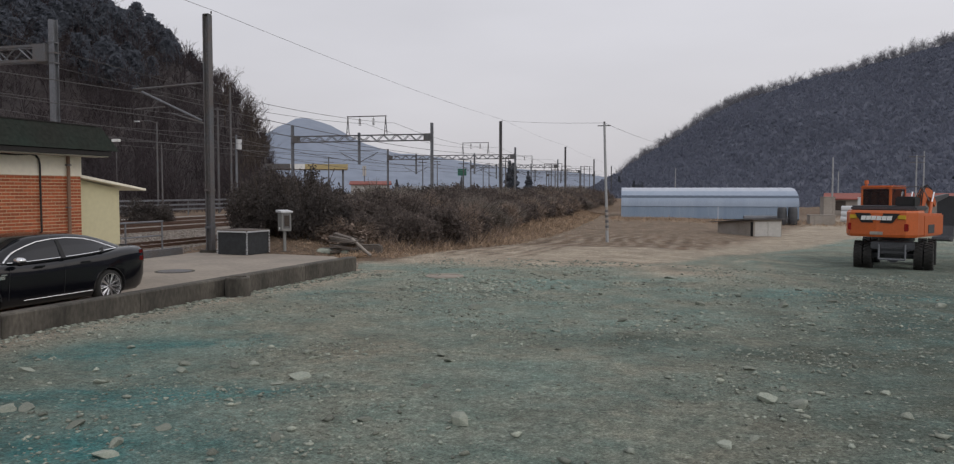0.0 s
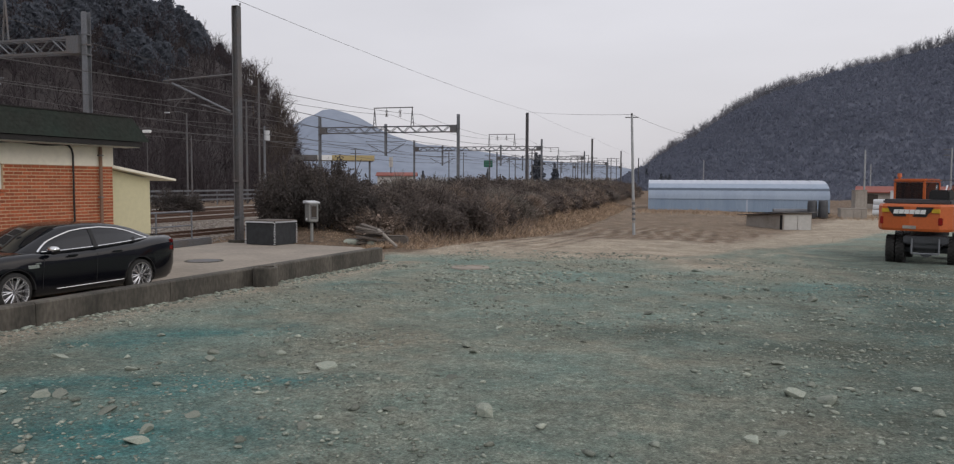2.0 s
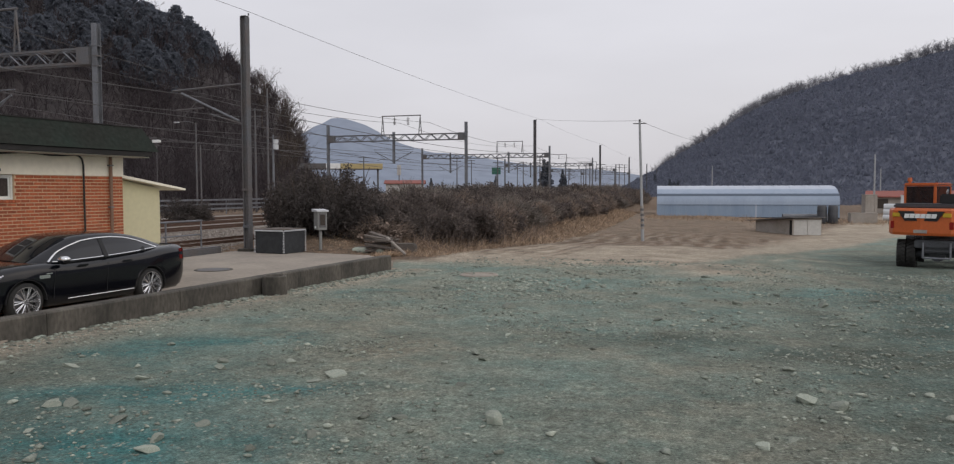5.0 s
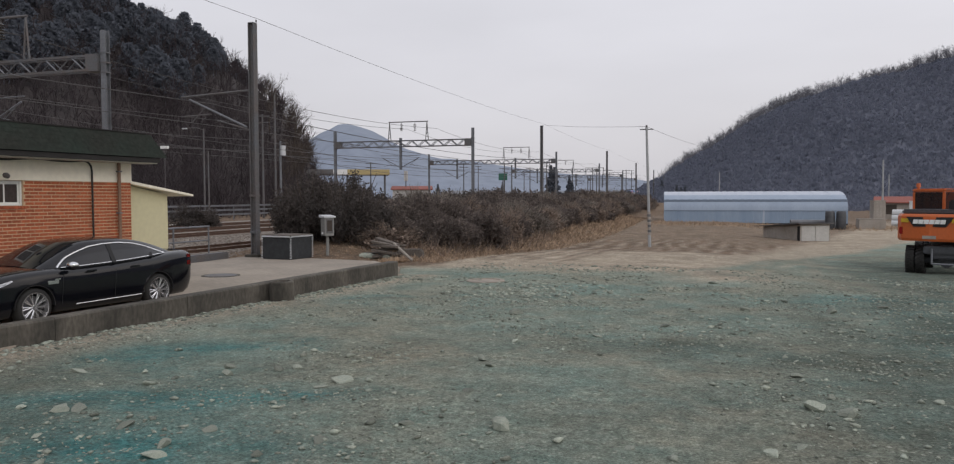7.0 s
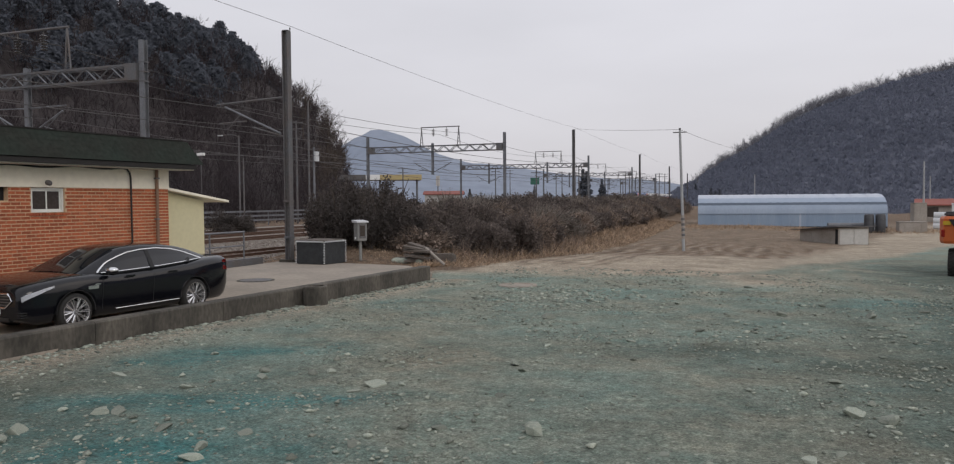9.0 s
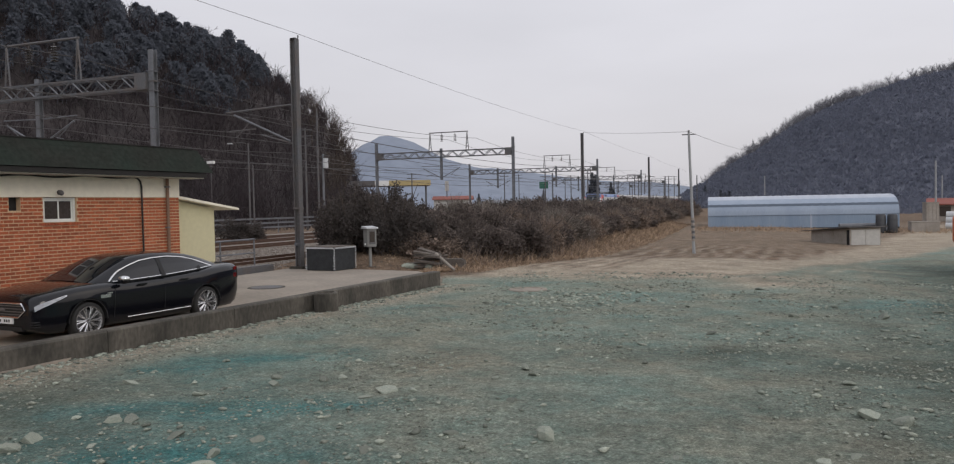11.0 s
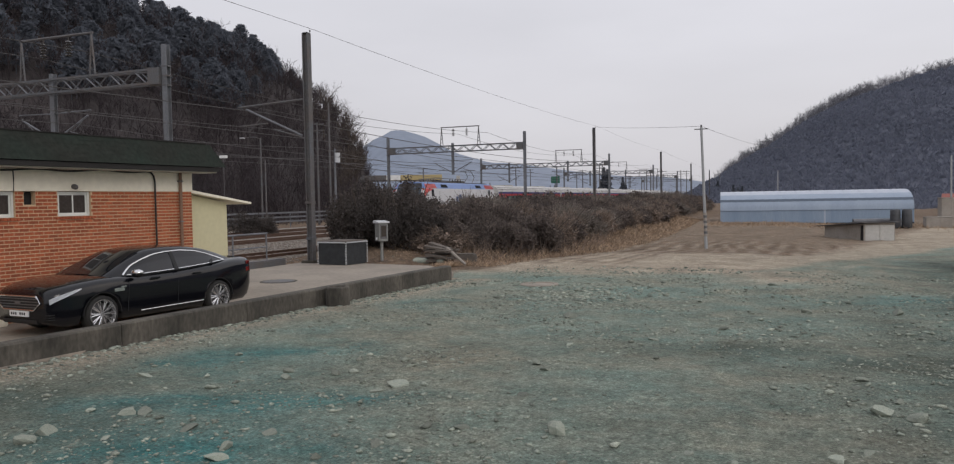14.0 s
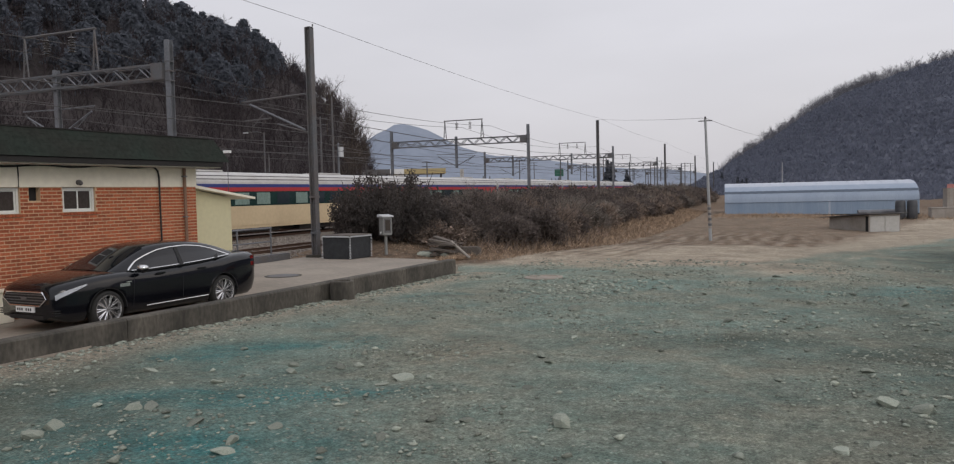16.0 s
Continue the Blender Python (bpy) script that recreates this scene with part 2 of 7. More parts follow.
def dye_mask(x, y):
    """Blue-green dust binder sprayed in uneven streaks."""
    s = 0
    for cx, cy, sx, sy in ((-6.6, 7.2, 1.9, 0.42), (-5.9, 7.7, 1.4, 0.3), (-7.3, 10.4, 1.5, 0.30), (-6.6, 11.2, 1.3, 0.35),
                           (-5.6, 5.4, 1.4, 0.5), (-7.6, 16.6, 1.6, 0.9), (4.6, 20.8, 2.2, 1.2), (4.2, 14.6, 1.3, 1.6), (-8.5, 9.3, 0.8, 0.3)):
        dx, dy = x - cx, y - cy
        u, v = dx * 0.94 + dy * 0.34, -dx * 0.34 + dy * 0.94
        s += math.exp(-(u / sx) ** 2 - (v / sy) ** 2)
    for cx, cy, sx, sy, a in ((-6.2, 5.8, 3.2, 1.7, .55), (6.6, 16.5, 2.6, 6.5, .75), (-7.5, 9.0, 2.4, 1.2, .3), (-2.5, 17.0, 5.0, 2.2, .25), (1.0, 20.5, 4.0, 1.6, .3)):
        s += a * math.exp(-((x - cx) / sx) ** 2 - ((y - cy) / sy) ** 2)
    return min(1.0, 1.2 * s * (0.75 + 0.6 * fbm(x, y, 1.1, 31)))


def dark_earth_mask(x, y):
    """Patches of darker earth, with shade under the excavator put into the colour."""
    s = 0
    for cx, cy, sx, sy in ((9.0, 14.0, 5.0, 12.0), (3.6, 11.0, 2.4, 7.0), (8.5, 31.5, 5.5, 7.5), (12.0, 38.0, 6.0, 9.0), (-9.0, 6.0, 2.6, 3.4), (8.0, 18.0, 4.6, 9.0), (9.0, 27.0, 4.0, 6.0), (5.0, 9.5, 2.8, 3.4), (7.2, 30.0, 2.6, 2.2), (-0.5, 12.5, 3.0, 0.8)):
        s += math.exp(-((x - cx) / sx) ** 2 - ((y - cy) / sy) ** 2)
    return max(0.0, min(0.95, s * (0.8 + 0.7 * fbm(x, y, 0.6, 33))))


def spaced(parts):
    out = []
    for a, b, d in parts:
        out += list(np.arange(a, b, d))
    return out + [parts[-1][1]]


def ground_material():
    m = bpy.data.materials.new("stony graded earth")
    m.use_nodes = True
    n, l = m.node_tree.nodes, m.node_tree.links
    b = n["Principled BSDF"]
    tc = n.new("ShaderNodeTexCoord")

    def noi(s, d=5, rough=0.6):
        k = n.new("ShaderNodeTexNoise")
        k.inputs["Scale"].default_value, k.inputs["Detail"].default_value, k.inputs["Roughness"].default_value = s, d, rough
        l.new(tc.outputs["Object"], k.inputs[0])
        return k.outputs[0]

    def rng(v, a, c, lo=0.0, hi=1.0):
        k = n.new("ShaderNodeMapRange")
        k.inputs["From Min"].default_value, k.inputs["From Max"].default_value = a, c
        k.inputs["To Min"].default_value, k.inputs["To Max"].default_value = lo, hi
        l.new(v, k.inputs[0])
        return k.outputs[0]

    def mix(f, a, c, mode="MIX"):
        k = n.new("ShaderNodeMix")
        k.data_type, k.blend_type = "RGBA", mode
        for v, i in ((f, 0), (a, 6), (c, 7)):
            if isinstance(v, tuple):
                k.inputs[i].default_value = (*v, 1)
            elif isinstance(v, float):
                k.inputs[i].default_value = v
            else:
                l.new(v, k.inputs[i])
        return k.outputs[2]

    def attr(name):
        k = n.new("ShaderNodeAttribute")
        k.attribute_name = name
        return k.outputs["Fac"]

    def times(a, c):
        k = n.new("ShaderNodeMath")
        k.operation = "MULTIPLY"
        k.use_clamp = True
        l.new(a, k.inputs[0])
        l.new(c, k.inputs[1])
        return k.outputs[0]

    earth = mix(rng(noi(0.35), 0.38, 0.62), (0.222, 0.294, 0.253), (0.290, 0.297, 0.237))
    earth = mix(rng(noi(1.7), 0.45, 0.72, 0, 0.5), earth, (0.190, 0.290, 0.245))
    dye = mix(rng(noi(2.5), 0.3, 0.7), (0.036, 0.190, 0.205), (0.095, 0.262, 0.245))
    earth = mix(times(attr("dye"), rng(noi(5.0), 0.25, 0.6, 0.35, 1.0)), earth, dye)
    earth = mix(rng(noi(0.22, 6, 0.65), 0.46, 0.60, 0, 0.62), earth, mix(rng(noi(3.5), 0.35, 0.65), (0.242, 0.226, 0.173), (0.308, 0.275, 0.207)))
    # Darkens the earth in the masked patches, the excavator's painted shade included.
    earth = mix(times(attr("dark_earth"), rng(noi(0.7, 6), 0.3, 0.6, 0.5, 1.0)), earth, mix(rng(noi(2.0), 0.35, 0.65), (0.098, 0.136, 0.118), (0.138, 0.150, 0.117)))
    tan = mix(rng(noi(0.8, 6, 0.7), 0.35, 0.65), (0.47, 0.40, 0.31), (0.36, 0.30, 0.23))
    earth = mix(attr("bare"), earth, tan)
    straw = mix(rng(noi(1.6, 7, 0.75), 0.35, 0.65), (0.245, 0.172, 0.118), (0.115, 0.083, 0.060))
    earth = mix(attr("straw"), earth, straw)
    grit = n.new("ShaderNodeTexVoronoi")
    grit.inputs["Scale"].default_value = 22.0
    l.new(tc.outputs["Object"], grit.inputs[0])
    pebble = rng(grit.outputs["Distance"], 0.08, 0.36, 1.18, 0.92)
    chip = n.new("ShaderNodeTexVoronoi")
    chip.inputs["Scale"].default_value = 13.0
    l.new(tc.outputs["Object"], chip.inputs[0])
    sepc = n.new("ShaderNodeSeparateColor")
    l.new(chip.outputs["Color"], sepc.inputs[0])
    some = times(rng(sepc.outputs[0], 0.5, 0.58), rng(chip.outputs["Distance"], 0.20, 0.34, 1.0, 0.0))
    earth = mix(1.0, earth, pebble, "MULTIPLY")
    earth = mix(times(some, rng(sepc.outputs[1], 0.0, 1.0, 0.3, 0.9)), earth, mix(sepc.outputs[2], (0.10, 0.115, 0.10), (0.46, 0.47, 0.40)))
    earth = mix(1.0, earth, rng(noi(40.0, 3), 0.3, 0.7, 0.66, 1.36), "MULTIPLY")
    earth = mix(1.0, earth, rng(noi(17.0, 9, 0.8), 0.36, 0.64, 0.62, 1.42), "MULTIPLY")
    earth = mix(1.0, earth, rng(noi(7.0, 6, 0.75), 0.3, 0.7, 0.70, 1.30), "MULTIPLY")
    earth = mix(1.0, earth, rng(noi(0.9, 5, 0.65), 0.32, 0.68, 0.78, 1.18), "MULTIPLY")
    l.new(earth, b.inputs["Base Color"])
    b.inputs["Roughness"].default_value = 0.95
    b.inputs["Specular IOR Level"].default_value = 0.2
    bp = n.new("ShaderNodeBump")
    bp.inputs["Strength"].default_value, bp.inputs["Distance"].default_value = 1.0, 0.09
    l.new(mix(0.45, noi(9.0, 8, 0.75), noi(38.0, 5, 0.7)), bp.inputs["Height"])
    l.new(bp.outputs[0], b.inputs["Normal"])
    return m


def build_ground():
    xs = spaced([(-3000, -400, 400), (-400, -80, 40), (-80, -24, 4), (-24, -12, 0.5), (-12, 9, 0.16), (9, 24, 0.6), (24, 80, 4), (80, 400, 40), (400, 3000, 400)])
    ys = spaced([(-3000, -200, 400), (-200, -10, 20), (-10, 4, 1), (4, 20, 0.16), (20, 45, 0.3), (45, 70, 0.8), (70, 130, 3), (130, 400, 30), (400, 3000, 400)])
    nx = len(xs)
    verts = [(x, y, ground_z(x, y)) for y in ys for x in xs]
    faces = [(j * nx + i, j * nx + i + 1, (j + 1) * nx + i + 1, (j + 1) * nx + i) for j in range(len(ys) - 1) for i in range(nx - 1)]
    me = bpy.data.meshes.new("ground")
    me.from_pydata(verts, [], faces)
    for p in me.polygons:
        p.use_smooth = True
    masks = {k: np.zeros(len(verts), dtype=np.float32) for k in ("bare", "dye", "straw", "dark_earth")}
    for i, (x, y, z) in enumerate(verts):
        if -14 < x < 40 and -5 < y < 130:
            masks["bare"][i] = road_mask(x, y)
            masks["dye"][i] = dye_mask(x, y) if y < 26 else 0
            masks["dark_earth"][i] = dark_earth_mask(x, y)
            masks["bare"][i] *= 1 - 0.8 * masks["dark_earth"][i]
        if y > 23:
            field = smooth01(35.5, 38.5, y + 0.8 * fbm(x, y, 0.4, 5)) * smooth01(2.0 + 0.24 * (y - 40), 0.0 + 0.24 * (y - 40), x)
            e = bank_x(y)
            furrow = 0.84 + 0.40 * math.sin(7.0 * (x - 0.03 * y) + 3.0 * fbm(x, y, 0.25, 61)) * (0.7 + 1.4 * fbm(x, y, 0.35, 63)) * smooth01(54, 45, y)
            field *= furrow
            rut = 0.0
            if 28.5 < y < 46 and -11 < x < 3:
                for k in range(6):
                    d = abs(x - (-9.6 + 0.62 * k + 0.10 * (y - 29) + 0.3 * fbm(x, y, 0.3, 80 + k)))
                    rut = max(rut, smooth01(0.24, 0.08, d) * smooth01(28.5, 31, y) * smooth01(46, 42, y) * (0.55 + 0.6 * fbm(x, y, 0.8, 90)))
            masks["straw"][i] = max(0.0, rut, smooth01(e + 0.6, e - 0.2, x + 0.5 * fbm(x, y, 0.6, 9)), 0.95 * field, smooth01(85, 110, y))
        elif x < wall_x(y):
            masks["bare"][i] = 1
        near = math.exp(-((x - wall_x(y) - 0.5) / 0.6) ** 2) if y < 23 else 0
        masks["bare"][i] = max(masks["bare"][i], 0.7 * near)
    for k, v in masks.items():
        me.attributes.new(k, "FLOAT", "POINT").data.foreach_set("value", v)
    me.materials.append(ground_material())
    return tagged(new("ground", me), "stony graded earth with tan tracks and blue-green dust binder", "ground", kind="structure")


build_ground()


# ---- low wall, paving, kerb ----
def build_setting():
    bm = B()
    ang = math.atan2(WALL_B.x - WALL_A.x, WALL_B.y - WALL_A.y)
    L = (WALL_B - WALL_A).length
    wall = thing("low_wall", "stained low concrete retaining wall beside the paved yard", "wall", (WALL_A.x, WALL_A.y, 0), -math.degrees(ang), kind="structure")
    y, k = 0.0, 0
    rnd = random.Random(4)
    while y < L - 0.01:
        w = min(3.05, L - y)
        bm = B()
        prism(bm, [(-0.30, -0.5), (0, -0.5), (0.0, 0.30 + rnd.uniform(-.008, .008)), (-0.03, 0.325), (-0.27, 0.325), (-0.30, 0.30)], y + 0.008, y + w - 0.008)
        part("wall_section", bm, M["concrete"], wall)
        y += w
    # paved yard behind the wall
    bm = B()
    yard = [(WALL_A.x - 0.3, -6), (wall_x(22.12) - 0.3, 22.12), (-10.3, 23.4), (-12.2, 25.6), (-18.0, 26.6), (-18.0, 21), (-17.6, 16.4), (-24, 16.4), (-24, -6)]
    A, C = [bm.verts.new((x, y, 0.0)) for x, y in yard], [bm.verts.new((x, y, -0.3)) for x, y in yard]
    bm.faces.new(A)
    for k in range(len(A)):
        bm.faces.new((A[k], C[k], C[(k + 1) % len(A)], A[(k + 1) % len(A)]))
    bmesh.ops.recalc_face_normals(bm, faces=bm.faces)
    solid("paved_yard", bm, M["pave"], "worn pale concrete paving of the yard", "pavement", "structure")


build_setting()


# ---- hills and far distance ----
def hill(name, xs, ys, height, material, label):
    nx = len(xs)
    verts = [(x, y, height(x, y)) for y in ys for x in xs]
    faces = [(j * nx + i, j * nx + i + 1, (j + 1) * nx + i + 1, (j + 1) * nx + i) for j in range(len(ys) - 1) for i in range(nx - 1)]
    me = bpy.data.meshes.new(name)
    me.from_pydata(verts, [], faces)
    for p in me.polygons:
        p.use_smooth = True
    me.materials.append(material)
    return tagged(new(name, me), label, "hill", kind="structure")


def left_hill(x, y):
    """A steep wooded spur that ends beside the railway."""
    end = max(30.0, -1.80 * x - 6)
    u = max(0.0, y - 0.15 * end) / (0.85 * end)
    crest = 45.5 * math.sqrt(max(0.0, 1 - u ** 6)) if u < 1 else 0
    across = smooth01(-56, -150, x) if x > -150 else 1 - 0.3 * smooth01(-150, -300, x)
    across = across * (0.85 + 0.15 * smooth01(-56, -70, x))
    return -1.5 + crest * across * (1 + 0.10 * fbm(x, y, 0.02, 2)) + 1.5 * across * fbm(x, y, 0.07, 4)


def right_hill(x, y):
    """A long wooded ridge that climbs away to the right."""
    h = 92 * (1 - math.exp(-max(0.0, x + 46) / 115))
    h += 4.6 * math.exp(-((x - 12) / 36) ** 2) + 1.5 * math.exp(-((x + 26) / 15) ** 2)
    h *= 1 + 0.07 * fbm(x, y, 0.012, 12)
    across = smooth01(150, 420, y) if y < 420 else 1 - 0.5 * smooth01(420, 700, y)
    return -2 + h * across + 1.2 * across * fbm(x, y, 0.06, 14) + 1.5 * across ** .5 * abs(noise.noise(Vector((x * .17, y * .17, 5)))) + .8 * across ** .5 * noise.noise(Vector((x * .45, y * .45, 8)))


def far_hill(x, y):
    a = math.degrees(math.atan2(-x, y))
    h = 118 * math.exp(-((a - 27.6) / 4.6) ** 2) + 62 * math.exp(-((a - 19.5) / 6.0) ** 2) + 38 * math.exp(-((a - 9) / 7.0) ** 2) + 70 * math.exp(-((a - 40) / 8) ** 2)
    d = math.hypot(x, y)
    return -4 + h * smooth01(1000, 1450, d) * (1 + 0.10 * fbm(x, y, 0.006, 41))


M["wood_floor"] = mat("leaf litter under bare woods", (0.044, 0.034, 0.033), 0.95, 0.3, 0.08, 0.3, second=(0.031, 0.027, 0.028), amount=0.8)
# The ridge's base colour is blued to carry the haze before it.
M["wood_hazed"] = mat("bare winter woodland, haze in colour", (0.088, 0.096, 0.127), 0.95, 0.10, 0.02, 0.2, second=(0.077, 0.084, 0.112), amount=0.8)
# Blue of the far air is put into the mountains' own colour.
M["distant"] = mat("distant mountains, blue haze in colour", (0.235, 0.27, 0.335), 1.0, 0.1, 0.004, 0.0, second=(0.185, 0.22, 0.285), amount=0.6)
hill("hillside_left", spaced([(-340, -160, 12), (-160, -52, 4)]), spaced([(-60, 60, 10), (60, 300, 4)]), left_hill, M["wood_floor"], "steep hillside with leaf litter under bare woods")
hill("hillside_right", spaced([(-70, 200, 1.6), (200, 700, 25)]), spaced([(140, 440, 2.5), (440, 720, 25)]), right_hill, M["wood_hazed"], "long hillside of bare winter woodland, haze in colour")
hill("mountain_far", spaced([(-1900, 500, 20)]), spaced([(700, 1800, 25)]), far_hill, M["distant"], "distant mountains beyond the valley with blue haze painted in")


# ---- railway ----
RAIL = 0.17


def build_tracks():
    bm = B()
    prism(bm, [(-46, -0.4), (-18.2, -0.4), (-18.6, -0.02), (-20.0, 0.02), (-45, 0.02)], -30, 420)
    solid("ballast_bed", bm, M["ballast"], "grey-brown ballast bed under the tracks", "ballast", "structure")
    for cx in (-21.5, -30.0, -34.6, -39.2):
        tr = thing("railway_track", "railway track with rusty rails on concrete sleepers", "railway track", (cx, 0, 0), group="railway tracks", kind="structure")
        for s in (-0.755, 0.755):
            b = B()
            prism(b, [(s - .07, 0.0), (s + .07, 0.0), (s + .07, .02), (s + .012, .035), (s + .012, RAIL - .05), (s + .036, RAIL - .035),
                      (s + .036, RAIL - .002), (s - .036, RAIL - .002), (s - .036, RAIL - .035), (s - .012, RAIL - .05), (s - .012, .035), (s - .07, .02)], -20, 400)
            part("rail", b, M["rail"], tr)
        b = B()
        for k in range(150):
            y = 12 + 0.62 * k
            box(b, -1.2, 1.2, y, y + 0.24, -0.1, 0.045)
        tagged(part("sleepers", b, M["sleeper"], tr, "evenly laid concrete sleepers"), kind="stuff")


def h_beam(bm, x, y, z0, z1, w=0.30, t=0.03, turn=False):
    for s in (-1, 1):
        c = s * (w / 2 - t / 2)
        if turn:
            box(bm, x - w / 2, x + w / 2, y + c - t / 2, y + c + t / 2, z0, z1)
        else:
            box(bm, x + c - t / 2, x + c + t / 2, y - w / 2, y + w / 2, z0, z1)
    if turn:
        box(bm, x - t / 2, x + t / 2, y - w / 2 + t + .002, y + w / 2 - t - .002, z0, z1 - .004)
    else:
        box(bm, x - w / 2 + t + .002, x + w / 2 - t - .002, y - t / 2, y + t / 2, z0, z1 - .004)


def insulator(bm, x, y, z0, n=6, r=0.10, pitch=0.085):
    rod(bm, (x, y, z0 - n * pitch), (x, y, z0), 0.02, 6)
    for k in range(n):
        z = z0 - (k + 0.5) * pitch
        rod(bm, (x, y, z - 0.025), (x, y, z + 0.03), r, 10, r * 0.35)


def gantry(y, xl, xr, top, zb, zt, frame_at=(0.56, 0.29), drop_at=(0.51,)):
    """A lattice portal across the tracks, with a raised feeder frame and a dropped cantilever post."""
    g = thing("catenary_gantry", "grey steel lattice catenary gantry spanning the tracks", "catenary gantry", (xr, y, 0), group="catenary gantries")
    w = xl - xr
    for x in (0, w):
        b = B()
        h_beam(b, x, 0, -0.1, top, 0.27, turn=True)
        part("mast", b, M["steel"], g)
    d = 0.22
    b = B()
    for yy in (-d, d):
        for z in (zb, zt):
            box(b, w + 0.2, -0.2, yy - .05, yy + .05, z - .05, z + .05)
    part("chord_frame", b, M["steel_dark"], g)
    b = B()
    n = int(abs(w) / 0.75)
    for k in range(n):
        x0, x1 = w + 0.2 + k * (-w - 0.4) / n, w + 0.2 + (k + 1) * (-w - 0.4) / n
        za, zc = (zb, zt) if k % 2 else (zt, zb)
        for yy in (-d, d):
            rod(b, (x0, yy, za), (x1, yy, zc), 0.04, 4)
        rod(b, (x0, -d, zt), (x1, d, zt), 0.025, 4)
    part("lattice", b, M["steel"], g)
    for x0, x1 in ((-0.85, -0.17), (w + 0.17, w + 0.8)):
        b = B()
        box(b, x0, x1, -d - .06, d + .06, zb - .07, zt + .07, 0.01)
        part("end_box", b, M["steel_dark"], g)
        for z in (zb - .12, (zb + zt) / 2, zt + .12):
            b = B()
            xm = 0 if x0 > -2 else w
            box(b, xm - .16, xm + .16, -.16, .16, z - .03, z + .03)
            part("clamp_band", b, M["steel_dark"], g)
    # feeder frame on top, with two hanging insulators
    fx0, fx1, fz = w * frame_at[0], w * frame_at[1], zt + 2.05
    b = B()
    for fx in (fx0, fx1):
        rod(b, (fx - .17, 0, zt), (fx, 0, fz), 0.045, 5)
        rod(b, (fx + .17, 0, zt), (fx, 0, fz), 0.045, 5)
        for q in (0.12, 0.3, 0.5):
            h0, h1 = .17 * (1 - q), .17 * (.85 - q)
            rod(b, (fx - h0, 0, zt + q * (fz - zt)), (fx + h1, 0, zt + (q + .15) * (fz - zt)), 0.025, 4)
    rod(b, (fx0 - .1, 0, fz), (fx1 + .1, 0, fz), 0.06, 6)
    part("feeder_frame", b, M["steel_dark"], g)
    for f in (0.32, 0.68):
        b = B()
        insulator(b, fx0 + (fx1 - fx0) * f, 0, fz - 0.22, 6, 0.19, 0.13)
        rod(b, (fx0 + (fx1 - fx0) * f, 0, fz - .25), (fx0 + (fx1 - fx0) * f, 0, fz), .02, 5)
        part("insulator", b, M["porcelain"], g)
    # dropped post with arms for the contact wire
    for px in [w * q for q in drop_at]:
        b = B()
        h_beam(b, px, 0, zb - 2.5, zt + 0.3, 0.24, turn=True)
        part("drop_post", b, M["steel"], g)
        for s in (-1, 1):
            for x0, z0, x1, z1, rr in ((0, 2.3, 2.2, 1.2, .045), (0, 1.0, 2.4, .95, .035), (2.2, 1.15, 1.1, 2.0, .02), (1.0, 1.9, 2.0, 2.15, .02)):
                b = B()
                rod(b, (px + s * x0, 0, zb - z0), (px + s * x1, 0, zb - z1), rr, 6)
                part("cantilever_arm", b, M["steel"], g)
    return g


build_tracks()
gantry(28.2, -43.4, -26.42, 9.6, 7.88, 8.50, (0.535, 0.262), (0.415,))
gantry(80.3, -43.2, -26.8, 9.6, 7.75, 8.40, (0.59, 0.32))
gantry(128.2, -50.8, -28.3, 9.6, 7.75, 8.40, (0.40, 0.205), (0.31, 0.77))
gantry(178.4, -50.0, -29.5, 9.6, 7.75, 8.40, (0.56, 0.29), (0.3, 0.7))
gantry(228.0, -50.0, -31.0, 9.6, 7.75, 8.40, (0.56, 0.29), (0.3, 0.7))
gantry(278.0, -50.0, -33.0, 9.6, 7.75, 8.40, (0.56, 0.29), (0.3, 0.7))


def steel_mast(x, y, top, w=0.36, arm=False):
    m = thing("catenary_mast", "dark weathered steel H-section catenary mast", "catenary mast", (x, y, 0), group="catenary masts")
    b = B()
    h_beam(b, 0, 0, -0.1, top, w, 0.035)
    part("column", b, M["steel_dark"], m)
    b = B()
    box(b, -0.3, 0.3, -0.3, 0.3, -0.1, 0.1, 0.02)
    part("footing", b, M["concrete"], m)
    b = B()
    box(b, -0.12, 0.12, -0.12, 0.12, top, top + 0.03, 0.01)
    rod(b, (0.17, 0, top + .03), (0.17, 0, top + .12), 0.03, 6)
    part("cap_plate", b, M["steel_dark"], m)
    if arm:
        for z in (2.3, 0.9):
            b = B()
            box(b, -w / 2 - .02, w / 2 + .02, -w / 2 - .02, w / 2 + .02, z, z + 0.09)
            part("clamp_band", b, M["steel_dark"], m)
        b = B()
        rod(b, (-0.18, 0, 6.35), (-3.3, 0, 6.2), 0.04, 6)
        rod(b, (-0.18, 0, 4.85), (-1.6, 0, 5.25), 0.03, 6)
        part("top_tube", b, M["steel_dark"], m)
        b = B()
        rod(b, (-0.3, 0, 4.95), (-2.9, 0, 6.1), 0.045, 6)
        part("stay_tube", b, M["steel"], m, "pale insulated stay")
        b = B()
        rod(b, (-1.9, 0, 5.5), (-3.2, 0, 5.45), 0.03, 6)
        rod(b, (-2.2, 0, 5.75), (-2.8, 0, 5.2), 0.02, 6)
        part("steady_arm", b, M["steel_dark"], m)
    return m


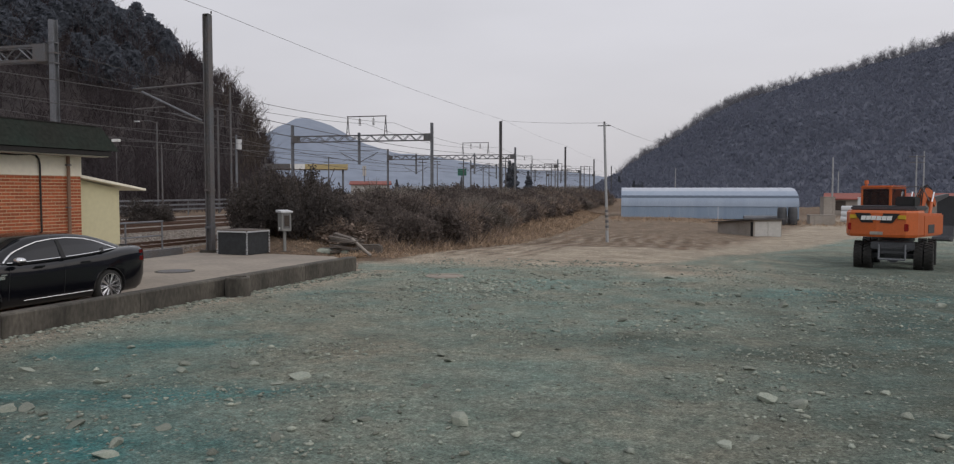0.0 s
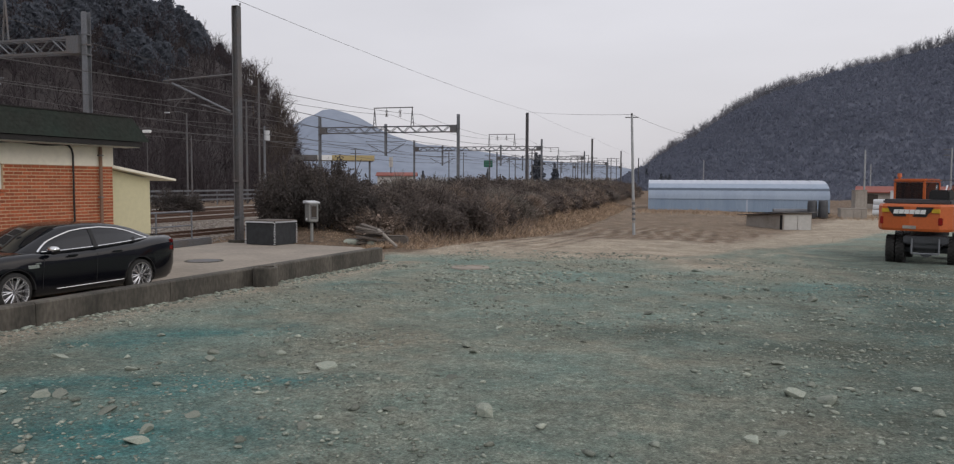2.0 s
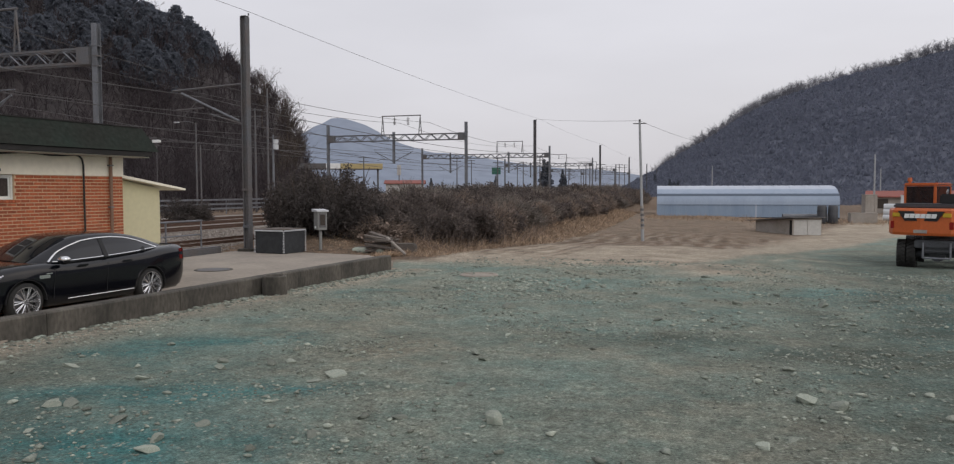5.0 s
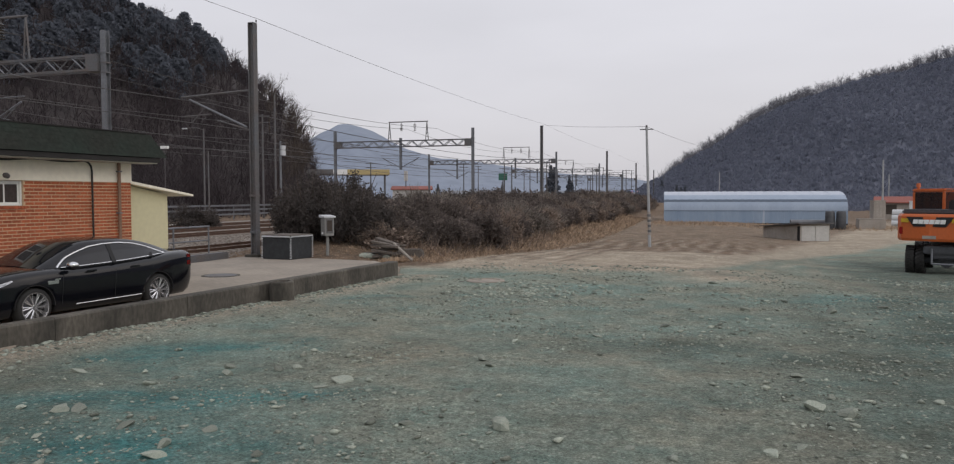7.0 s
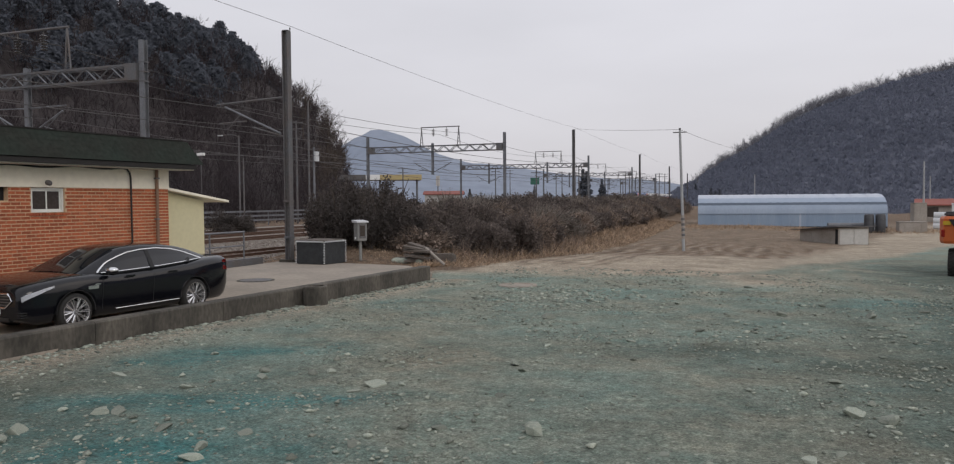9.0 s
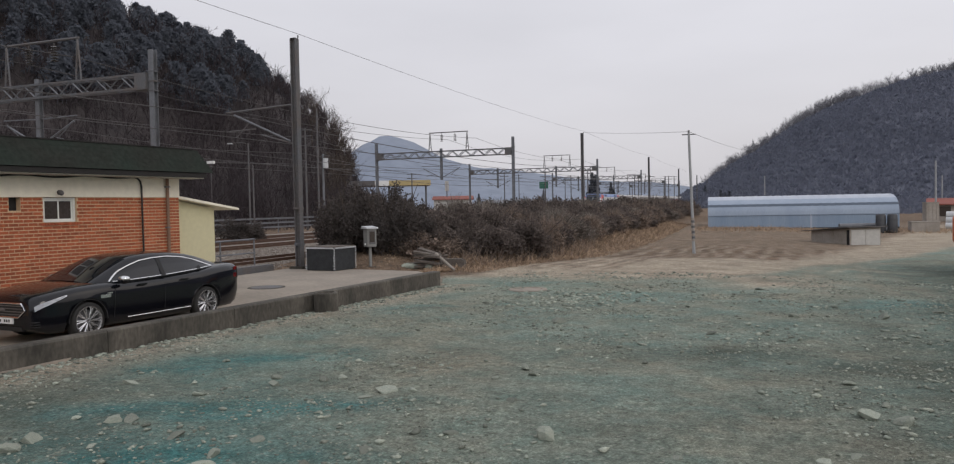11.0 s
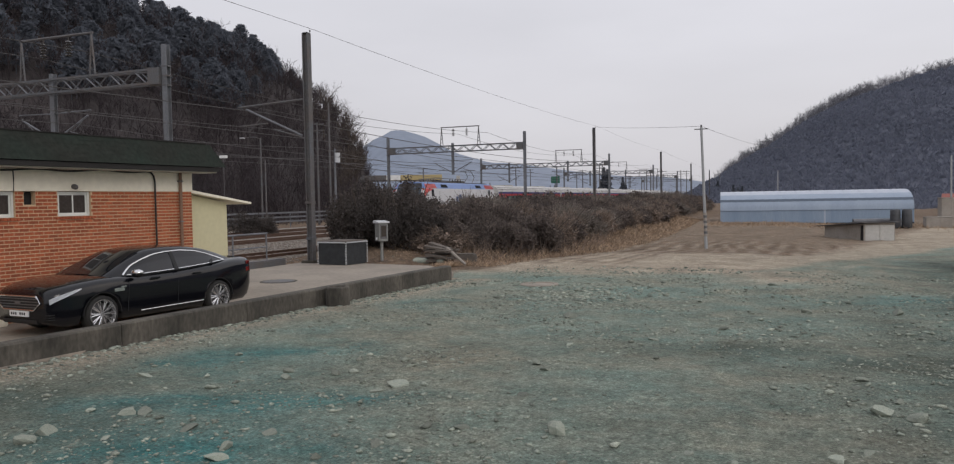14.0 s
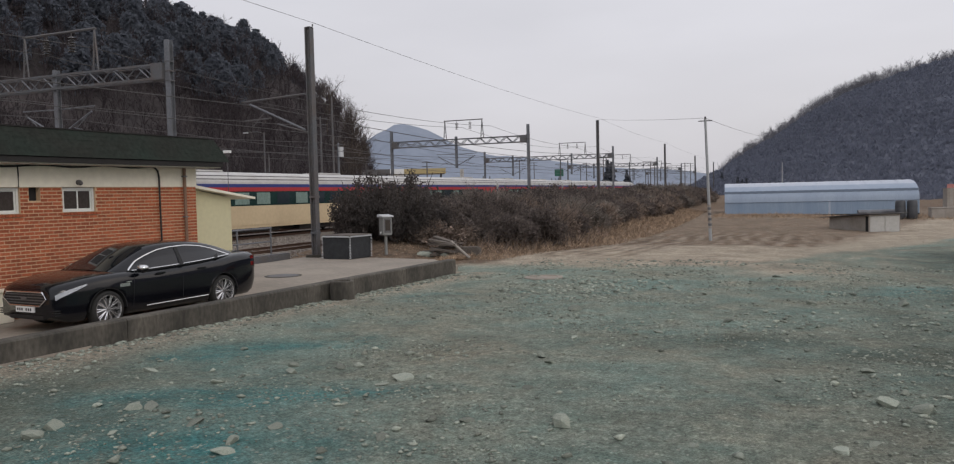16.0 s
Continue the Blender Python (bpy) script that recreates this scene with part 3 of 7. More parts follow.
steel_mast(-17.5, 26.1, 8.85, 0.25, True)
for mx, my in ((-19.4, 80.8), (-20.2, 129.7), (-21.5, 179.9), (-22.5, 230), (-24, 280)):
    steel_mast(mx, my, 9.6, 0.27)


# ---- station building, lean-to and parked car ----
BRICK_L, BRICK_H, COURSE = 0.200, 0.056, 0.0755


def build_house():
    h = thing("station_building", "small red brick station building with cream frieze and green shingled eaves", "building", (-14.25, 15.95, 0), -4.16)
    L, D, TB, TW = -15.0, -8.5, 2.66, 3.2
    # front wall core with three openings, then the other walls
    holes = [(-3.72, -2.92, 2.12, 2.655), (-5.50, -4.66, 2.12, 2.655), (-4.47, -4.22, 2.38, 2.655), (-7.4, -6.6, 2.12, 2.655)]
    b = B()
    cuts = sorted({L, 0.0} | {v for q in holes for v in q[:2]})
    for y0, y1 in zip(cuts, cuts[1:]):
        q = next((q for q in holes if q[0] <= y0 + 1e-6 and y1 - 1e-6 <= q[1]), None)
        for z0, z1 in ([(0, TB)] if q is None else [(0, q[2]), (q[3], TB)]):
            box(b, -0.22, -0.005, y0, y1, z0, z1)
    part("brick_wall", b, M["mortar"], h, "mortar bed of the red brick wall")
    b = B()
    box(b, -0.22, 0.015, L, 0.015, TB, TW)
    part("frieze", b, M["cream"], h, "cream painted frieze above the brick")
    b = B()
    box(b, D, -0.23, -0.22, -0.005, 0, TW - .01)
    box(b, D, -0.23, L, L + 0.2, 0, TW - .01)
    box(b, D, D + 0.2, L + .21, -0.23, 0, TW - .01)
    part("rear_wall", b, M["brick"], h)
    b = B()
    box(b, D + .21, -0.23, L + .21, -0.23, 3.0, 3.1)
    part("ceiling_slab", b, M["cream"], h)
    # mansard eaves: sloping courses of shingles, fascia, capping and soffit
    b = B()
    rows = 6
    for k in range(rows):
        f0, f1 = k / rows, (k + 1) / rows
        za, zc = 3.27 + 0.57 * f0, 3.27 + 0.57 * f1 + 0.02
        oa, oc = 0.56 - 0.36 * f0 + .012, 0.56 - 0.36 * f1
        y, yr = L - oa, random.Random(k)
        while y < 0.33 + oa * 0.55 - 0.02:
            w = min(0.30 + yr.uniform(-.03, .03), 0.33 + oa * 0.55 - y)
            t = yr.uniform(0, .006)
            v = [b.verts.new(p) for p in ((oa + t, y, za), (oa + t, y + w - .006, za), (oc, y + w - .006, zc), (oc, y, zc))]
            b.faces.new(v)
            e = [b.verts.new(p) for p in ((oa + t - .03, y, za), (oa + t - .03, y + w - .006, za))]
            b.faces.new((v[1], v[0], e[0], e[1]))
            y += w
    tagged(part("shingle", b, M["shingle"], h, "weathered dark green shingles"), kind="stuff")
    b = B()
    prism(b, [(0.54, 3.27), (0.18, 3.85), (D - 0.18, 3.85), (D - 0.54, 3.27)], L - 0.4, 0.30)
    prism(b, [(0.54, 3.26), (D, 3.26), (D, 3.15), (0.56, 3.15)], L - 0.4, 0.42)
    part("fascia", b, M["fascia"], h, "dark brown eaves fascia")
    b = B()
    box(b, D - 0.2, 0.22, L - 0.4, 0.31, 3.855, 3.89, 0.008)
    part("roof_capping", b, M["fascia"], h)
    b = B()
    box(b, 0.02, 0.5, L - .3, 0.38, 3.12, 3.146)
    part("soffit", b, M["soffit"], h)
    # windows
    for q in holes:
        y0, y1, z0, z1 = q
        if y1 - y0 < 0.4:
            b = B()
            box(b, -0.2, -0.14, y0, y1, z0, z1)
            part("vent", b, M["black"], h, "dark open vent")
            continue
        w = new("window", None)
        w.parent = h
        w.matrix_basis = pose(-0.09, (y0 + y1) / 2, z0)
        hw, hh, t = (y1 - y0) / 2 - 0.004, z1 - z0 - 0.004, 0.045
        b = B()
        for ya, yb, za, zb in ((-hw, -hw + t, 0.004, hh), (hw - t, hw, 0.004, hh), (-hw + t, hw - t, 0.004, t), (-hw + t, hw - t, hh - t, hh)):
            box(b, -0.04, 0.04, ya, yb, za, zb, 0.004)
        part("frame", b, M["upvc"], w)
        for s in (-1, 1):
            b = B()
            c0, c1 = (-hw + t, 0.015) if s < 0 else (-0.015, hw - t)
            x = 0.012 if s < 0 else -0.012
            for ya, yb, za, zb in ((c0, c0 + .03, t, hh - t), (c1 - .03, c1, t, hh - t), (c0 + .03, c1 - .03, t, t + .03), (c0 + .03, c1 - .03, hh - t - .03, hh - t)):
                box(b, x - 0.01, x + 0.01, ya, yb, za, zb)
            part("sash", b, M["upvc"], w)
            b = B()
            box(b, x - 0.003, x + 0.003, c0 + .03, c1 - .03, t + .03, hh - t - .03)
            part("glazing", b, M["pane"], w, "dark window pane")
        b = B()
        y = -hw - 0.05
        while y < hw + 0.05:
            box(b, 0.0, 0.115, y, y + 0.06, -0.065, -0.004, 0.004)
            y += 0.07
        part("sill_bricks", b, M["brick"], w, "soldier course of brick below the window")
    # pipe, cable, lamp, ledge
    b = B()
    rod(b, (0.07, -0.42, 0.05), (0.07, -0.42, 3.12), 0.04, 10)
    part("drainpipe", b, M["pipe_brown"], h, "brown plastic drainpipe")
    for z in (0.8, 1.9, 2.9):
        b = B()
        box(b, 0.0, 0.12, -0.47, -0.37, z, z + 0.03, 0.005)
        part("pipe_clip", b, M["steel"], h)
    b = B()
    pts = [(0.05, L + 1, 3.06)] + [(0.05, y, 3.09 + 0.02 * math.sin(y * 4.1) + 0.010 * (y + 5)) for y in np.arange(-9, -1.5, 0.25)]
    pts += [(0.05, -1.42, 3.13), (0.05, -1.30, 3.11), (0.05, -1.22, 3.03), (0.05, -1.19, 2.9), (0.05, -1.19, 1.9), (0.05, -1.18, 0.9)]
    tube(b, pts, 0.022, 6)
    part("conduit", b, M["cable"], h, "sagging black cable conduit")
    b = B()
    tube(b, [(0.03, -4.70, 3.1), (0.03, -4.69, 2.9), (0.03, -4.70, 2.66)], 0.012, 5)
    part("cable_drop", b, M["cable"], h)
    b = B()
    rod(b, (0.0, -3.35, 2.76), (0.07, -3.35, 2.76), 0.055, 10)
    bmesh.ops.create_icosphere(b, subdivisions=2, radius=0.055, matrix=Matrix.Translation((0.09, -3.35, 2.745)))
    part("wall_lamp", b, M["steel_dark"], h, "small round wall lamp")
    b = B()
    box(b, 0.0, 0.28, -8.0, -5.08, 0.0, 0.60, 0.015)
    box(b, -0.0, 0.32, -8.0, -5.05, 0.605, 0.66, 0.01)
    part("plinth", b, M["cream"], h, "pale rendered plinth at the wall foot")
    return h


house = build_house()


def build_shed():
    s = thing("lean_to_shed", "pale yellow rendered lean-to with a flat sloping roof", "shed", (-14.55, 16.0, 0), -4.16)
    b = B()
    for t0, t1 in (((0.02, 2.62), (1.5, 2.36)),):
        prism(b, [(t0[0], 0), (t1[0], 0), t1, t0], -3.0, 0.0, axis="x")
    part("wall", b, M["yellow"], s)
    b = B()
    prism(b, [(0.02, 2.63), (2.2, 2.315), (2.2, 2.37), (0.02, 2.70)], -3.3, 0.25, axis="x")
    part("roof", b, M["cream"], s, "thin pale roof slab")
    return s


build_shed()

M["car_paint"] = mat("glossy black car paint", (0.0045, 0.005, 0.0075), 0.16, 0.1, 1.0, 0.0, spec=0.35, coat=0.3)
M["car_glass"] = mat("tinted car glass", (0.014, 0.015, 0.018), 0.03, 0.1, 1.0, 0.0, spec=0.55)
M["alloy"] = mat("machined alloy", (0.80, 0.80, 0.81), 0.25, 0.06, 3, 0.0, 0.9)
M["lamp_clear"] = mat("clear lamp lens", (0.80, 0.81, 0.84), 0.10, 0.08, 9, 0.0, 0.55)
M["lamp_red"] = mat("red lamp lens", (0.25, 0.012, 0.012), 0.15, 0.1, 4, 0.0)
M["plate"] = mat("white plate", (0.72, 0.73, 0.74), 0.4, 0.03, 2, 0.0)


def lerp_table(tab, x):
    """A smooth curve through the rows of a table (x, values...)."""
    i = 0
    while i < len(tab) - 2 and x > tab[i + 1][0]:
        i += 1
    p0, p1, p2, p3 = tab[max(i - 1, 0)], tab[i], tab[i + 1], tab[min(i + 2, len(tab) - 1)]
    h = p2[0] - p1[0]
    t = min(1.0, max(0.0, (x - p1[0]) / h))
    out = []
    for k in range(1, len(p1)):
        m1 = (p2[k] - p0[k]) / (p2[0] - p0[0]) * h
        m2 = (p3[k] - p1[k]) / (p3[0] - p1[0]) * h
        out.append((2 * t ** 3 - 3 * t ** 2 + 1) * p1[k] + (t ** 3 - 2 * t ** 2 + t) * m1 + (3 * t ** 2 - 2 * t ** 3) * p2[k] + (t ** 3 - t ** 2) * m2)
    return out


def car_wheel(parent, x, y, s):
    w = new("wheel", None)
    w.parent = parent
    w.matrix_basis = pose(x, y, 0.345)
    b = B()
    prof = [(-0.115, 0.265), (-0.12, 0.31), (-0.095, 0.338), (0.0, 0.345), (0.095, 0.338), (0.12, 0.31), (0.115, 0.265)]
    n = 32
    loft(b, [[(r * math.cos(k * math.tau / n), s * yy, r * math.sin(k * math.tau / n)) for k in range(n)] for yy, r in prof], cap=False)
    part("tyre", b, M["rubber"], w, smooth=True)
    b = B()
    prof = [(-0.10, 0.262), (0.10, 0.272), (0.122, 0.270), (0.118, 0.252), (0.07, 0.242), (-0.02, 0.235)]
    loft(b, [[(r * math.cos(k * math.tau / n), s * yy, r * math.sin(k * math.tau / n)) for k in range(n)] for yy, r in prof], cap=False)
    for k in range(10):
        a = k * math.tau / 10
        for d in (-0.085, 0.085):
            p0 = Vector((0.05 * math.cos(a), s * 0.085, 0.05 * math.sin(a)))
            p1 = Vector((0.256 * math.cos(a + d * (1 if k % 2 else 1.3)), s * 0.10, 0.256 * math.sin(a + d * (1 if k % 2 else 1.3))))
            rod(b, p0, p1, 0.014, 5, 0.011)
    rod(b, (0, s * 0.05, 0), (0, s * 0.105, 0), 0.055, 14, 0.045)
    part("rim", b, M["alloy"], w, "multi-spoke alloy rim", smooth=False)
    b = B()
    rod(b, (0, s * -0.02, 0), (0, s * 0.02, 0), 0.2, 20)
    part("brake_disc", b, M["steel_dark"], w)
    return w


def build_car():
    c = thing("parked_car", "black saloon car with chrome window trim parked behind the low wall", "car", (-12.60, 12.33, 0.0), -95.0)
    # x, half width at shoulder, deck height, sill half width
    tab = [(-2.60, 0.66, 0.99, 0.60), (-2.52, 0.78, 1.09, 0.72), (-2.3, 0.87, 1.115, 0.82), (-1.9, 0.92, 1.11, 0.90), (-1.3, 0.95, 1.06, 0.94), (-0.4, 0.955, 1.01, 0.94), (0.5, 0.955, 0.985, 0.94),
           (1.0, 0.95, 1.0, 0.93), (1.5, 0.94, 0.985, 0.92), (1.95, 0.90, 0.935, 0.89), (2.2, 0.84, 0.885, 0.83), (2.34, 0.74, 0.83, 0.74), (2.41, 0.66, 0.76, 0.66)]
    xs = sorted(set([round(v, 3) for v in np.arange(-2.6, 2.401, 0.03)] + [2.41, -2.6]))
    rings = []
    for x in xs:
        hw, top, sill = lerp_table(tab, x)
        zb = 0.20 + 0.10 * smooth01(2.1, 2.41, x) + 0.14 * smooth01(-2.3, -2.6, x)
        side = []
        for ax in (1.45, -1.42):
            d = abs(x - ax)
            if d < 0.40:
                zb = max(zb, 0.33 + math.sqrt(0.40 ** 2 - d * d))
        flare = 0.022 * max(math.exp(-((x - 1.45) / .42) ** 2), math.exp(-((x + 1.42) / .42) ** 2))
        zs = [zb, max(zb + .01, 0.27), max(zb + .015, 0.36), max(zb + .02, 0.52), max(zb + .03, min(top - .20, 0.70)), top - .16, top - .10, top - 0.055, top - 0.022, top + 0.004, top + 0.018, top + 0.030, top + 0.034]
        ys = [sill - .06, sill - .01, sill + .012 + flare, hw + flare, hw + 0.008 + flare * .6, hw + .012, hw - 0.004, hw - 0.035, hw - 0.085, hw - .18, hw * 0.62, hw * .3, 0.0]
        half = list(zip(ys, zs))
        rings.append([(x, y, z) for y, z in half] + [(x, -y, z) for y, z in half[-2::-1]])
    b = B()
    loft(b, rings)
    body = part("body", b, M["car_paint"], c, smooth=True)
    # cabin: glasshouse and roof
    cab = [(-2.05, 0.66, 1.10, 0.60, 1.115), (-1.6, 0.80, 1.09, 0.60, 1.29), (-1.15, 0.86, 1.06, 0.60, 1.405), (-0.6, 0.88, 1.03, 0.61, 1.462), (-0.1, 0.885, 1.01, 0.61, 1.462),
           (0.25, 0.88, 1.0, 0.60, 1.425), (0.6, 0.87, 0.99, 0.62, 1.30), (0.95, 0.83, 0.99, 0.65, 1.145), (1.28, 0.72, 0.985, 0.66, 0.995)]
    xs = [round(v, 3) for v in np.arange(-2.05, 1.281, 0.074)] + [1.28]
    def section(x):
        wb, zb, wt, zt = lerp_table(cab, x)
        rise = max(zt - zb, 0.006)
        return [(wb, zb - 0.05), (wb - 0.01, zb), (wb + (wt - wb) * 0.5 + .012, zb + rise * 0.52), (wt + 0.035, zt - rise * 0.12), (wt + .0, zt - rise * .04), (wt - 0.09, zt + .002), (wt * 0.5, zt + .02), (0, zt + 0.027)]

    rings = []
    for x in xs:
        half = section(x)
        rings.append([(x, y, z) for y, z in half] + [(x, -y, z) for y, z in half[-2::-1]])
    b = B()
    loft(b, rings)
    part("cabin", b, M["car_paint"], c, smooth=True)

    def screen(name, x0, x1, inset, dx, label):
        """A glass sheet laid on the cabin's upper surface between two stations."""
        b, rows = B(), []
        for x in np.linspace(x0, x1, 16):
            top = section(x)[4:]
            row = [(x + dx, y * inset, z + .007) for y, z in top]
            rows.append([b.verts.new(q) for q in row + [(u, -y, z) for u, y, z in row[-2::-1]]])
        for r0, r1 in zip(rows, rows[1:]):
            for k in range(len(r0) - 1):
                b.faces.new((r0[k], r0[k + 1], r1[k + 1], r1[k]))
        part(name, b, M["car_glass"], c, label, smooth=True)

    screen("windscreen", 0.34, 1.25, 0.97, 0.006, "dark raked windscreen")
    screen("rear_window", -1.98, -1.28, 0.90, -0.006, "dark sloping rear window")
    for s in (1, -1):
        # pillars, window trim, belt line
        arch = []
        lift = [(-1.76, .012), (-1.55, .09), (-1.3, .20), (-1.0, .295), (-0.6, .355), (-0.2, .362), (0.1, .338), (0.4, .265), (0.65, .185), (0.82, .08), (0.92, .012)]
        for x in np.linspace(-1.76, 0.92, 34):
            wb, zb, wt, zt = lerp_table(cab, x)
            dz = min(np.interp(x, [p[0] for p in lift], [p[1] for p in lift]), (zt - zb) * .92)
            f = min(1.0, dz / max(.02, (zt - zb) * .9))
            arch.append((x, s * (wb + (wt + .03 - wb) * f + .012), zb + dz))
        b, rows = B(), []
        for x, y, z in arch:
            wb, zb, _, _ = lerp_table(cab, x)
            y0, z0, y1, z1 = wb + .004, zb + .012, abs(y) - .006, z - .004
            ym, zm = (y0 + y1) / 2 + .010 * min(1, (z1 - z0) * 4), (z0 + z1) / 2
            rows.append([b.verts.new((x, s * q, v)) for q, v in ((y0, z0), (ym, zm), (y1, max(z1, z0 + .004)))])
        for r0, r1 in zip(rows, rows[1:]):
            for k in range(2):
                b.faces.new((r0[k], r0[k + 1], r1[k + 1], r1[k]))
        part("side_glass", b, M["car_glass"], c, "dark tinted side windows", smooth=True)
        b = B()
        tube(b, arch, 0.017, 6)
        part("window_trim", b, M["chrome"], c, "bright chrome window surround")
        b = B()
        tube(b, [(x, s * (lerp_table(cab, x)[0] + 0.008), lerp_table(cab, x)[1] + 0.012) for x in np.arange(-1.75, 0.92, 0.10)], 0.011, 5)
        part("belt_trim", b, M["chrome"], c)
        for px_, dx in ((-0.32, -0.03), (-1.28, -0.14)):
            wb, zb, _, _ = lerp_table(cab, px_)
            _, _, wt, zt = lerp_table(cab, px_ + dx)
            b = B()
            q = [Vector((px_ + 0.05, s * (wb + .006), zb)), Vector((px_ - 0.05, s * (wb + .006), zb)), Vector((px_ + dx - 0.04, s * (wt + .045), zt - .09)), Vector((px_ + dx + 0.04, s * (wt + .045), zt - .09))]
            o = Vector((0, -s * 0.02, 0))
            V1, V2 = [b.verts.new(p) for p in q], [b.verts.new(p + o) for p in q]
            b.faces.new(V1), b.faces.new(V2[::-1])
            for k in range(4):
                b.faces.new((V1[k], V1[(k + 1) % 4], V2[(k + 1) % 4], V2[k]))
            bmesh.ops.translate(b, verts=b.verts[:], vec=(0, s * .03, 0))
            part("pillar", b, M["black"], c)
        for dx in (0.28, -0.78):
            b = B()
            y = s * (0.955)
            box(b, dx - 0.12, dx + 0.10, min(y, y + s * .045), max(y, y + s * .045), 0.885, 0.92, 0.012)
            part("door_handle", b, M["car_paint"], c)
        for dx in (0.92, -0.27, -1.22):
            b = B()
            tube(b, [(dx, s * 0.965, 0.34), (dx - .02, s * 0.968, 0.6), (dx - .05, s * 0.962, 0.9)], 0.004, 4)
            part("door_gap", b, M["black"], c)
        b = B()
        tube(b, [(0.62, s * 0.957, 0.31), (-0.95, s * 0.957, 0.32)], 0.009, 6)
        part("sill_trim", b, M["chrome"], c, "chrome sill strip")
        b = B()
        box(b, 0.98, 1.20, min(s * .958, s * .972), max(s * .958, s * .972), 0.73, 0.79, 0.006)
        box(b, 0.94, 1.06, min(s * .958, s * .974), max(s * .958, s * .974), 0.80, 0.82, 0.004)
        part("wing_vent", b, M["chrome"], c)
        m = new("door_mirror", None)
        m.parent = c
        m.matrix_basis = pose(0.74, s * 1.03, 1.03)
        b = B()
        bmesh.ops.create_icosphere(b, subdivisions=3, radius=1.0, matrix=Matrix.Diagonal((0.095, 0.13, 0.08, 1)))
        part("housing", b, M["car_paint"], m, smooth=True)
        b = B()
        bmesh.ops.create_icosphere(b, subdivisions=3, radius=1.0, matrix=Matrix.Translation((0.004, s * .006, 0.022)) @ Matrix.Diagonal((0.098, 0.13, 0.062, 1)))
        part("mirror_cap", b, M["chrome"], m, "chrome mirror cap", smooth=True)
        b = B()
        box(b, -0.04, 0.04, min(0, -s * .12), max(0, -s * .12), -0.05, -0.02, .008)
        part("mirror_arm", b, M["black"], m)
        # lamps
        b = B()
        rows_ = []
        for x in np.arange(1.86, 2.36, 0.045):
            hw, top, _ = lerp_table(tab, x)
            f = (x - 1.86) / 0.49
            rows_.append([(x, s * (hw + .012), top - 0.085 - 0.035 * f), (x, s * (hw + .026), top - 0.105 - 0.105 * f ** .8)])
        for r0, r1 in zip(rows_, rows_[1:]):
            V = [b.verts.new(p) for p in (r0[0], r0[1], r1[1], r1[0])]
            b.faces.new(V)
        bmesh.ops.solidify(b, geom=b.faces[:], thickness=0.012)
        part("headlight", b, M["lamp_clear"], c, "clear swept-back headlight")
        b = B()
        rows_ = []
        for x in np.arange(-2.58, -2.29, 0.045):
            hw, top, _ = lerp_table(tab, x)
            rows_.append([(x, s * (hw + .004), top - 0.07), (x, s * (hw + .016), top - 0.30)])
        for r0, r1 in zip(rows_, rows_[1:]):
            V = [b.verts.new(p) for p in (r0[0], r0[1], r1[1], r1[0])]
            b.faces.new(V)
        bmesh.ops.solidify(b, geom=b.faces[:], thickness=0.012)
        part("tail_light", b, M["lamp_red"], c, "dark red tail light")
        for ax in (1.45, -1.42):
            b = B()
            n = 18
            loft(b, [[(ax + r * math.cos(k * math.pi / n), s * yy, 0.34 + r * math.sin(k * math.pi / n)) for k in range(n + 1)] for yy, r in ((0.955, 0.405), (0.955, 0.39), (0.62, 0.385))], cap=False, close=False)
            part("wheel_arch", b, M["black"], c)
            car_wheel(c, ax, s * 0.835, s)
    b = B()
    box(b, -2.2, 2.2, -0.70, 0.70, 0.22, 0.6)
    part("underbody", b, M["black"], c)
    # nose: grille with bars, badge, plate, lower intake, fog slots
    b = B()
    n = [(-0.50, 0.755), (-0.60, 0.64), (-0.42, 0.51), (0.42, 0.51), (0.60, 0.64), (0.50, 0.755)]
    prism(b, n, 2.30, 2.425, axis="x")
    g = part("grille", b, M["black"], c)
    b = B()
    loop = [(2.43, y, z) for y, z in n] + [(2.43, *n[0])]
    tube(b, loop, 0.016, 6)
    part("grille_surround", b, M["chrome"], g)
    for z in (0.56, 0.61, 0.66, 0.71):
        b = B()
        w = 0.48 if z < .6 else .53
        box(b, 2.42, 2.44, -w, w, z - .007, z + .007)
        part("grille_bar", b, M["steel_dark"], g)
    b = B()
    bmesh.ops.create_icosphere(b, subdivisions=2, radius=1.0, matrix=Matrix.Translation((2.445, 0, 0.64)) @ Matrix.Diagonal((0.012, 0.085, 0.034, 1)))
    part("badge", b, M["steel_dark"], g)
    b = B()
    box(b, 2.39, 2.435, -0.26, 0.26, 0.39, 0.495, 0.006)
    pl = part("number_plate", b, M["plate"], c, "white number plate")
    for k in range(7):
        b = B()
        if k != 3:
            box(b, 2.436, 2.439, -0.21 + k * 0.06, -0.175 + k * 0.06, 0.42, 0.466)
            part("plate_bar", b, M["black"], pl)
    b = B()
    box(b, 2.32, 2.415, -0.5, 0.5, 0.26, 0.36, 0.02)
    part("lower_intake", b, M["black"], c)
    for s in (-1, 1):
        b = B()
        for z in (0.34, 0.38, 0.42):
            y = s * 0.70
            box(b, 2.24, 2.40, y - .09, y + .09, z, z + .014)
        part("fog_slot", b, M["black"], c)
    b = B()
